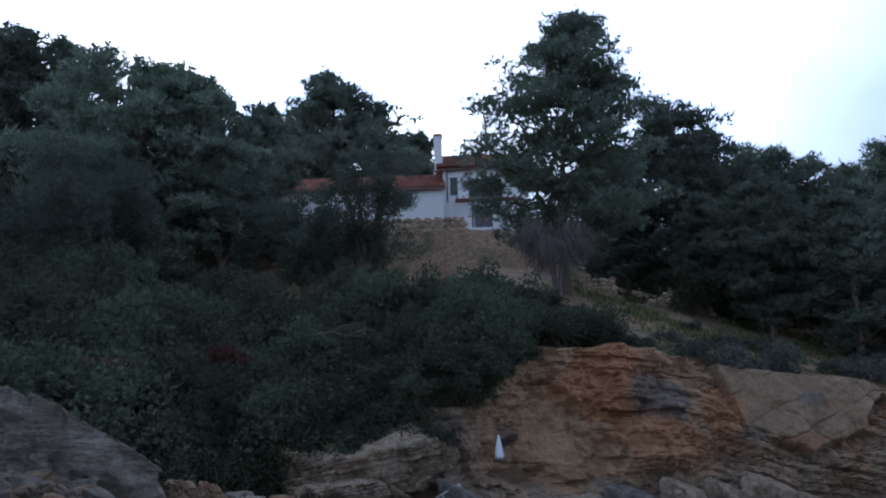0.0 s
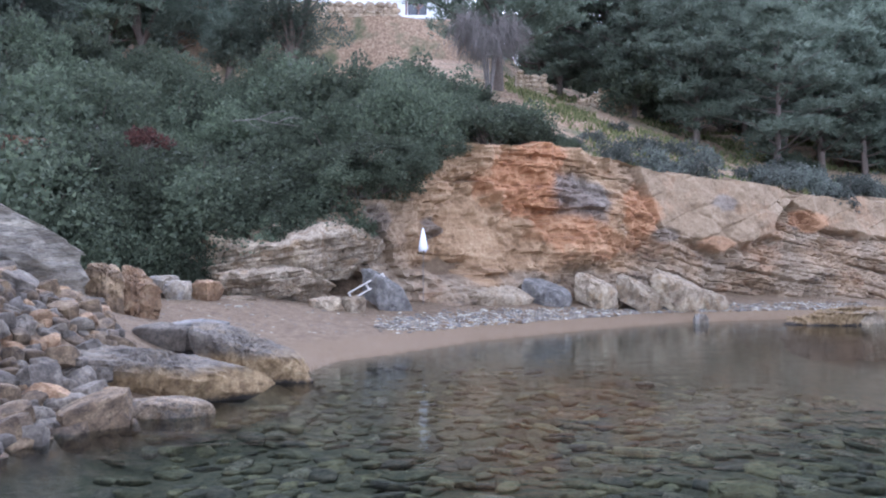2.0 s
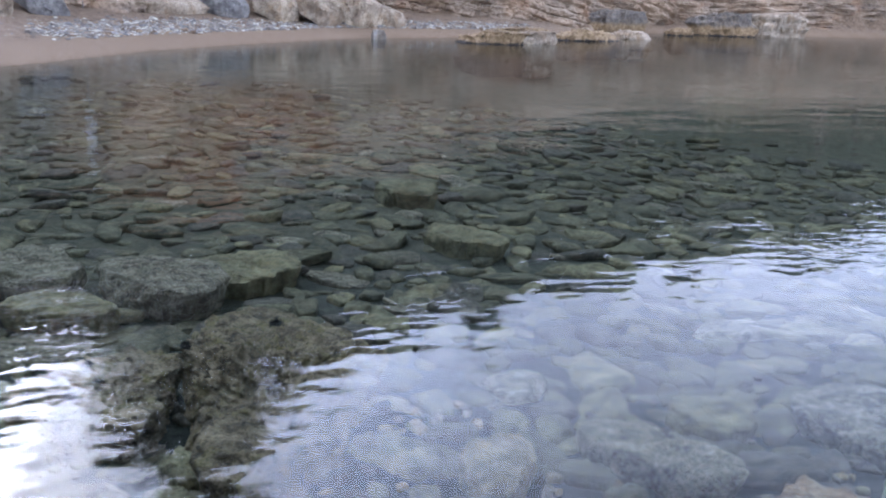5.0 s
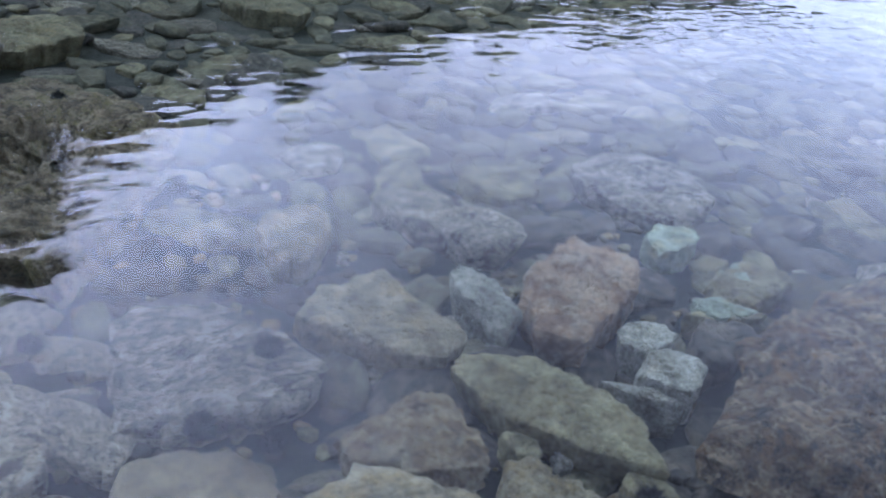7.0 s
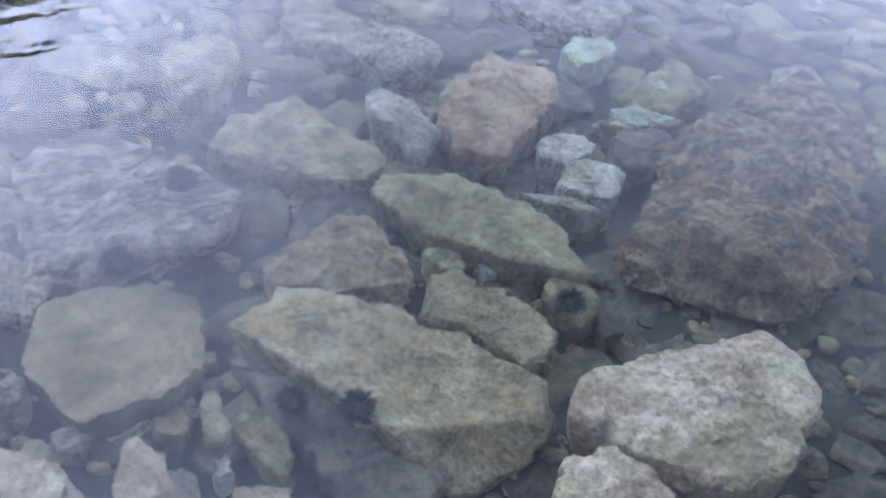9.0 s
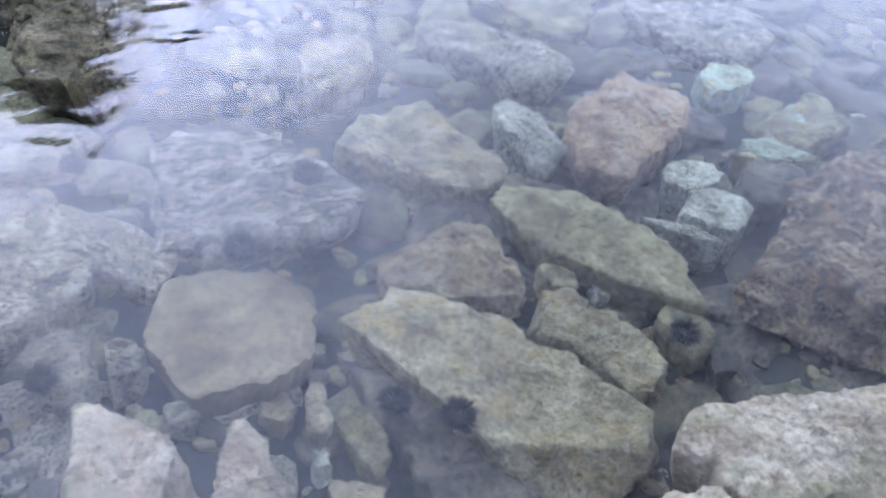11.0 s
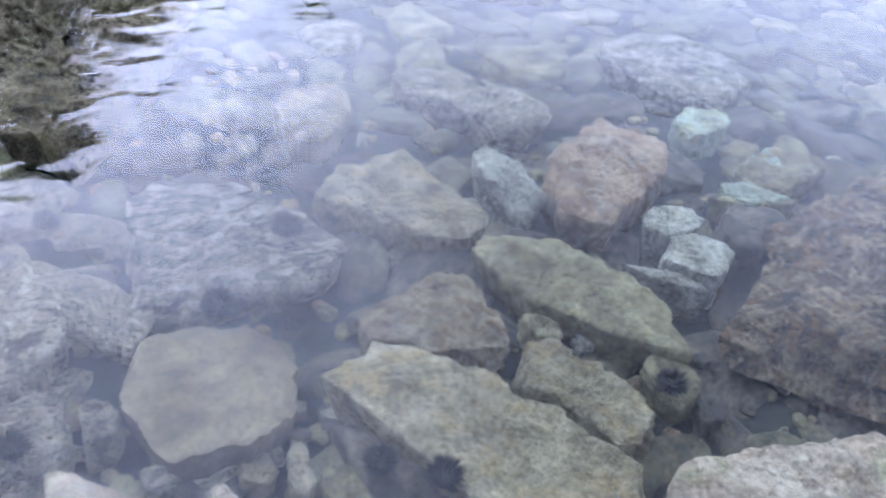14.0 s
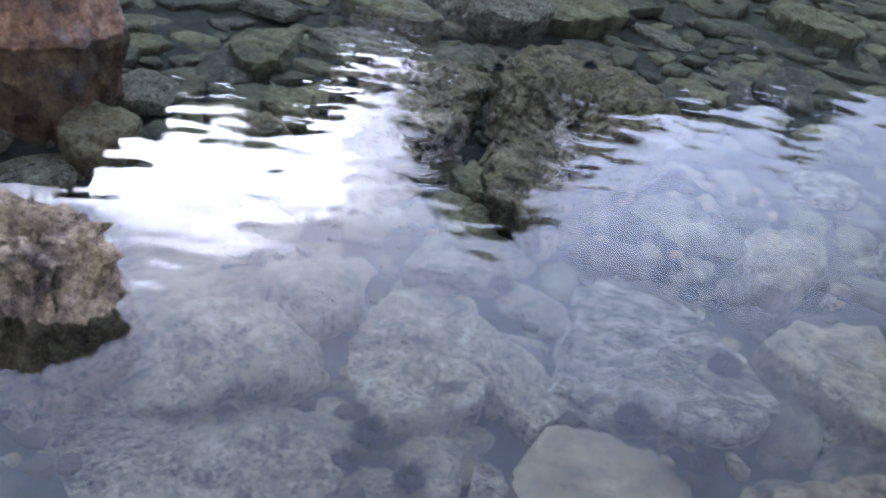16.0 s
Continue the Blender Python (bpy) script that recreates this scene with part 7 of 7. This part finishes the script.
# ---- the white house ----
def wall_mesh(name, w, h, t, holes, mat):
    """A wall along x from 0 to w, up to h, t thick, with rectangular openings (x0, z0, x1, z1) through it."""
    xs = sorted({0.0, w, *[q for o in holes for q in (o[0], o[2])]})
    zs = sorted({0.0, h, *[q for o in holes for q in (o[1], o[3])]})
    bm = bmesh.new()
    for x0, x1 in zip(xs[:-1], xs[1:]):
        for z0, z1 in zip(zs[:-1], zs[1:]):
            cx, cz = (x0 + x1) / 2, (z0 + z1) / 2
            if any(o[0] < cx < o[2] and o[1] < cz < o[3] for o in holes):
                continue
            bmesh.ops.create_cube(bm, size=1.0, matrix=Matrix.Translation((cx, 0, cz)) @ Matrix.Diagonal((x1 - x0, t, z1 - z0, 1)))
    bmesh.ops.remove_doubles(bm, verts=bm.verts[:], dist=0.0005)
    seen = {}
    for f in bm.faces:
        key = tuple(round(c, 3) for c in f.calc_center_median())
        seen.setdefault(key, []).append(f)
    bmesh.ops.delete(bm, geom=[f for fs in seen.values() if len(fs) > 1 for f in fs], context="FACES")
    me = bpy.data.meshes.new(name)
    bm.to_mesh(me)
    bm.free()
    me.materials.append(mat)
    return me


def roof_slope(name, w, run, rise):
    """One slope of barrel tiles: eave along x at y = 0, rising towards +y; each course of tiles overlaps the next."""
    V, F = [], []
    pitch, course = 0.22, 0.40
    ln = math.hypot(run, rise)
    cols, rows = int(w / pitch), int(ln / course)
    for c in range(cols):
        for r in range(rows):
            x, s0, s1 = c * pitch, r * course, (r + 1) * course + 0.05
            k = len(V)
            for s, lift in ((s0, 0.05), (s1, 0.0)):
                for q in range(5):
                    a = math.pi * q / 4
                    V.append((x + pitch / 2 - 0.105 * math.cos(a), s * run / ln, s * rise / ln + 0.03 + lift + 0.085 * math.sin(a)))
            for q in range(4):
                F.append((k + q, k + q + 1, k + 5 + q + 1, k + 5 + q))
    k = len(V)
    V += [(0, 0, 0), (w, 0, 0), (w, run, rise), (0, run, rise), (0, 0, -0.10), (w, 0, -0.10), (w, run, rise - 0.10), (0, run, rise - 0.10)]
    F += [(k, k + 1, k + 2, k + 3), (k + 4, k + 7, k + 6, k + 5), (k, k + 4, k + 5, k + 1), (k + 1, k + 5, k + 6, k + 2), (k, k + 3, k + 7, k + 4), (k + 2, k + 6, k + 7, k + 3)]
    return mesh_of(name, V, F, M_TILE, smooth=False)


def window_part(house, x, y, z, w, h, turn=0, shutter=False):
    """A dark frame, a pane and a sill in an opening; origin at its lower left."""
    win = part("window", box_mesh("window", w, 0.06, 0.07, M_FRAME_AND_SHADE, 0.01, (w / 2, 0, h - 0.035)), house, at=pose(x, y, z, 0, 0, turn))
    for q, (sx, sz, px, pz) in enumerate(((0.07, h, 0.035, h / 2), (0.07, h, w - 0.035, h / 2), (w, 0.07, w / 2, 0.035), (0.05, h, w / 2, h / 2))):
        part("frame", box_mesh("frame", sx, 0.07, sz, M_FRAME_AND_SHADE, 0.01, (px, -0.004 * q, pz)), win)
    part("pane", box_mesh("pane", w - 0.1, 0.02, h - 0.1, M_GLASS, 0, (w / 2, 0.03, h / 2)), win)
    part("sill", box_mesh("sill", w + 0.16, 0.22, 0.05, M_WALL, 0.01, (w / 2, -0.10, -0.03)), win)
    if shutter:
        part("shutter", box_mesh("shutter", w * 1.1, 0.05, h, M_SHUTTER, 0.01, (-w * 0.58, -0.14, h / 2)), win)
    return win


def build_house():
    hx, hy, hz = 0.15, 68.0, 18.4
    house = empty("house", (hx, hy, hz), "white rendered two-storey house with red tiled roofs", "house")
    T = 0.30
    # right, two-storey block; the floor of the upper storey lies at 4.1
    part("wall", wall_mesh("wall", 6.6, 7.1, T, [(0.55, 4.75, 1.15, 6.25), (2.0, 4.55, 4.6, 6.05), (2.35, 1.5, 3.75, 3.55)], M_WALL), house, at=pose(0, 0, 0))
    part("wall", wall_mesh("wall", 8.0, 7.1, T, [], M_WALL), house, at=pose(0.15, 0.15, 0, 0, 0, 90))
    part("wall", wall_mesh("wall", 8.0, 7.1, T, [], M_WALL), house, at=pose(6.45, 0.15, 0, 0, 0, 90))
    part("wall", wall_mesh("wall", 6.6, 7.1, T, [], M_WALL), house, at=pose(0, 8.3, 0))
    part("gable", mesh_of("gable", [(0, 0.0, 7.1), (0, 8.3, 7.1), (0, 4.2, 9.5), (0.3, 0.0, 7.1), (0.3, 8.3, 7.1), (0.3, 4.2, 9.5)], [(0, 1, 2, 2), (3, 5, 4, 4), (0, 2, 5, 3), (1, 4, 5, 2)], M_WALL, False), house)
    part("roof", roof_slope("roof", 7.6, 4.9, 2.7), house, "red barrel-tiled roof slope", pose(-0.45, -0.6, 6.95))
    part("roof", roof_slope("roof", 7.6, 4.9, 2.7), house, "red barrel-tiled roof slope", pose(7.15, 9.1, 6.95, 0, 0, 180))
    part("fascia", box_mesh("fascia", 7.6, 0.10, 0.20, M_TIMBER, 0.01, (3.35, -0.55, 6.86)), house)
    part("fascia", mesh_of("fascia", [(-0.47, -0.6, 6.75), (-0.47, 4.3, 9.45), (-0.47, 4.3, 9.70), (-0.47, -0.6, 7.0), (-0.40, -0.6, 6.75), (-0.40, 4.3, 9.45), (-0.40, 4.3, 9.70), (-0.40, -0.6, 7.0)], [(0, 1, 2, 3), (4, 7, 6, 5), (0, 3, 7, 4), (3, 2, 6, 7)], M_TIMBER, False), house)
    part("downpipe", tubes_mesh("downpipe", [tube([(0.35, -0.5, 6.75), (0.35, -0.22, 6.3), (0.35, -0.22, 4.2)], 0.055, 0.055, 8)], M_PIPE), house, "thin copper-red downpipe")
    chimney = part("chimney", box_mesh("chimney", 0.66, 0.66, 2.9, M_WALL, 0.02, (-0.28, 1.0, 8.6)), house, "tall white chimney with a brick cap")
    part("cap", box_mesh("cap", 0.78, 0.78, 0.22, M_TILE, 0.02, (-0.28, 1.0, 10.15)), chimney)
    window_part(house, 0.55, 0.0, 4.75, 0.6, 1.5)
    # the upper loggia: posts before a dark panel that paints the opening's shade
    part("loggia_recess", box_mesh("loggia_recess", 2.6, 0.05, 1.5, M_FRAME_AND_SHADE, 0, (3.3, 0.9, 5.3)), house)
    for q in range(3):
        part("loggia_post", box_mesh("loggia_post", 0.09, 0.09, 1.5, M_TIMBER, 0.01, (2.05 + 0.95 * q, 0.0, 5.3)), house)
    part("loggia_rail", box_mesh("loggia_rail", 2.6, 0.06, 0.07, M_TIMBER, 0.01, (3.3, -0.02, 6.0)), house)
    # the lower terrace: glazed door, slab, pergola
    door = part("door", box_mesh("door", 1.4, 0.06, 0.08, M_FRAME_AND_SHADE, 0.01, (3.05, 0.0, 3.51)), house, "dark glazed double door")
    for q in range(3):
        part("frame", box_mesh("frame", 0.08, 0.07, 2.05, M_FRAME_AND_SHADE, 0.01, (2.39 + 0.66 * q, -0.005, 2.52)), door)
    part("pane", box_mesh("pane", 1.3, 0.02, 2.0, M_GLASS, 0, (3.05, 0.05, 2.5)), door)
    part("balcony_slab", box_mesh("balcony_slab", 5.6, 2.4, 0.26, M_WALL, 0.02, (4.2, -1.3, 1.35)), house)
    part("under_wall", box_mesh("under_wall", 4.6, 0.3, 2.4, M_WALL, 0.02, (4.6, -1.6, 0.0)), house)
    part("stair_wall", mesh_of("stair_wall", [(1.9, -3.0, -0.9), (3.2, -3.0, -0.9), (3.2, -3.0, 1.0), (1.9, -3.0, 0.2), (1.9, -2.7, -0.9), (3.2, -2.7, -0.9), (3.2, -2.7, 1.0), (1.9, -2.7, 0.2)], [(0, 1, 2, 3), (4, 7, 6, 5), (3, 2, 6, 7), (0, 3, 7, 4), (1, 5, 6, 2)], M_WALL, False), house)
    pergola = part("pergola", box_mesh("pergola", 5.0, 0.10, 0.14, M_TIMBER, 0.01, (3.4, -2.3, 3.75)), house, "brown timber pergola over the terrace")
    part("beam", box_mesh("beam", 5.0, 0.10, 0.14, M_TIMBER, 0.01, (3.4, -0.2, 4.25)), pergola)
    for q in range(11):
        part("rafter", mesh_of("rafter", [(1.0 + 0.48 * q + dx, yy, zz + dz) for yy, zz in ((-2.7, 3.80), (-0.1, 4.38)) for dx, dz in ((0, 0), (0.08, 0), (0.08, 0.12), (0, 0.12))], [(0, 1, 2, 3), (4, 7, 6, 5), (0, 4, 5, 1), (1, 5, 6, 2), (2, 6, 7, 3), (3, 7, 4, 0)], M_TIMBER, False), pergola)
    for q, px in enumerate((2.15, 5.8)):
        part("post", box_mesh("post", 0.13, 0.13, 2.3, M_TIMBER, 0.01, (px, -2.3, 2.6)), pergola)
    for sgn in (-1, 1):
        part("brace", mesh_of("brace", [(3.05 + sgn * u + dx, -2.2, zz) for u, zz in ((0.05, 2.0), (0.65, 2.7)) for dx in (-0.05, 0.05)] + [(3.05 + sgn * u + dx, -2.1, zz) for u, zz in ((0.05, 2.0), (0.65, 2.7)) for dx in (-0.05, 0.05)], [(0, 1, 3, 2), (4, 6, 7, 5), (0, 2, 6, 4), (1, 5, 7, 3)], M_TIMBER, False), pergola)
    part("brace_post", box_mesh("brace_post", 0.10, 0.10, 1.2, M_TIMBER, 0.01, (3.05, -2.15, 2.1)), pergola)
    # left, one-storey wing, a little forward
    wx = -12.6
    part("wall", wall_mesh("wall", 12.6, 4.6, T, [(9.5, 3.05, 10.2, 4.25)], M_WALL), house, at=pose(wx, -1.6, 0.4))
    part("wall", wall_mesh("wall", 7.5, 4.6, T, [], M_WALL), house, at=pose(wx + 0.15, -1.45, 0.4, 0, 0, 90))
    part("wall", wall_mesh("wall", 1.6, 5.0, T, [], M_WALL), house, at=pose(-0.14, -1.44, 0.4, 0, 0, 90))
    window_part(house, wx + 9.5, -1.6, 3.45, 0.7, 1.2, shutter=True)
    part("roof", roof_slope("roof", 13.3, 4.4, 2.4), house, "red barrel-tiled roof slope", pose(wx - 0.5, -2.2, 4.85))
    part("roof", roof_slope("roof", 13.3, 4.4, 2.4), house, "red barrel-tiled roof slope", pose(0.2, 6.55, 4.85, 0, 0, 180))
    part("gable", mesh_of("gable", [(wx, -1.6, 5.0), (wx, 6.0, 5.0), (wx, 2.2, 7.05), (wx + 0.3, -1.6, 5.0), (wx + 0.3, 6.0, 5.0), (wx + 0.3, 2.2, 7.05)], [(0, 1, 2, 2), (3, 5, 4, 4), (0, 2, 5, 3), (1, 4, 5, 2)], M_WALL, False), house)
    part("fascia", box_mesh("fascia", 13.3, 0.10, 0.18, M_TIMBER, 0.01, (wx + 6.15, -2.16, 4.78)), house)


build_house()


# ---- dry-stone terrace walls ----
def dry_wall(x0, y0, x1, y1, z0, z1a, z1b, size, label, seed, lean=0.12):
    """Courses of rough stones, each its own piece, against an earth core."""
    g = np.random.default_rng(seed)
    ln = math.hypot(x1 - x0, y1 - y0)
    turn = math.degrees(math.atan2(y1 - y0, x1 - x0))
    core = [(0, 0.12, 0), (ln, 0.12, 0), (ln, 0.12 + lean * 2, z1b - z0 - 0.1), (0, 0.12 + lean * 2, z1a - z0 - 0.1), (0, 0.9, 0), (ln, 0.9, 0), (ln, 0.9, z1b - z0 - 0.1), (0, 0.9, z1a - z0 - 0.1)]
    wall = new("stone_wall", mesh_of("stone_wall", core, [(0, 1, 2, 3), (4, 7, 6, 5), (3, 2, 6, 7), (0, 3, 7, 4), (1, 5, 6, 2)], M_DRYSTONE, False))
    wall.matrix_basis = pose(x0, y0, z0, 0, 0, turn)
    tagged(wall, label, "wall")
    kinds = [rock_mesh("stone", [0.5 * (0.8 + 0.35 * g.random()) for _ in range(10)], 0.9, M_DRYSTONE, seed + 400 + k, 0.25, 0.06, n_ang=7) for k in range(4)]
    z, n = 0.0, 0
    top = max(z1a, z1b) - z0
    while z < top:
        h = size * g.uniform(0.7, 1.1)
        x = g.uniform(0, size * 0.5)
        while x < ln:
            w = size * g.uniform(0.8, 1.9)
            if z + 0.5 * h < (z1a + (z1b - z1a) * x / ln) - z0:
                m = pose(x + w / 2, 0.05 + lean * 2 * z / top, z + h / 2, 90 + g.uniform(-6, 6), g.uniform(-6, 6), 0) @ Matrix.Diagonal((w * 1.02, h * 1.05, 0.24, 1))
                if n < 290:
                    ob = new("stone", kinds[n % 4])
                    ob.parent = wall
                    ob.matrix_basis = m
                n += 1
            x += w
        z += h


dry_wall(-14.5, 62.6, 1.6, 62.6, 17.0, 20.2, 19.9, 0.42, "tan dry-stone terrace wall below the house", 1)
for k, (wx0, wx1, wy, wa, wb, wlabel) in enumerate(((4.2, 6.9, 49.0, 11.75, 12.2, "short tan dry-stone wall behind the great pine"), (7.8, 9.4, 49.5, 12.5, 12.35, "end of a tan dry-stone wall beside the great pine"),
                                                    (11.2, 12.8, 50.0, 11.0, 11.75, "rising broken tan dry-stone wall on the slope"), (12.8, 14.9, 50.0, 11.75, 10.4, "falling broken tan dry-stone wall on the slope"))):
    dry_wall(wx0, wy, wx1, wy, ground_z((wx0 + wx1) / 2, wy) - 0.5, wa, wb, 0.30, wlabel, 2 + k)

# ---- small things on the beach ----
def build_parasol():
    x, y = 1.36, 25.9
    z = ground_z(x, y)
    thing = empty("beach_parasol", (x, y, z), "closed white and blue beach parasol against the cliff", "parasol")
    part("pole", tubes_mesh("pole", [tube([(0, 0, -0.3), (0, 0, 1.0), (0.02, 0, 2.10)], 0.012, 0.012, 8)], M_DEAD), thing)
    n, rows = 16, ((0.0, 2.18), (0.022, 2.13), (0.04, 2.03), (0.062, 1.90), (0.088, 1.75), (0.11, 1.65), (0.08, 1.57), (0.025, 1.53))
    for name_, lo, hi, mat in (("canopy", 0, 13, M_WHITE), ("canopy_stripe", 12, 16, M_BLUECLOTH)):
        V, F = [], []
        w = hi - lo + 1
        for r, zz in rows:
            for q in range(lo, hi + 1):
                a = 2 * math.pi * q / n + 1.2
                rr = r * (1.0 + (0.28 if q % 2 else -0.18))
                V.append((rr * math.cos(a), rr * math.sin(a), zz - (0.06 * (q % 3) if r > 0.04 and zz < 1.7 else 0)))
        for k in range(len(rows) - 1):
            for q in range(w - 1):
                F.append((k * w + q, (k + 1) * w + q, (k + 1) * w + q + 1, k * w + q + 1))
        part(name_, mesh_of(name_, V, F, mat), thing)


def build_frame():
    """A bleached wooden frame that leans out of the cave."""
    thing = empty("wooden_frame", pose(-0.55, 24.35, ground_z(-0.55, 24.35) + 0.12, 0, -28, 14), "bleached wooden pallet frame leaning by the cave", "frame")
    for q, (sx, sz, px, pz) in enumerate(((1.10, 0.04, 0.5, 0.27), (1.10, 0.04, 0.5, 0.08), (0.05, 0.20, 1.02, 0.175), (0.05, 0.20, -0.02, 0.175), (0.05, 0.20, 0.5, 0.175))):
        part("rail" if sx > 1 else "slat", box_mesh("bar", sx, 0.06, sz, M_PLANK, 0.01, (px, 0.004 * q, pz)), thing)


build_parasol()
build_frame()
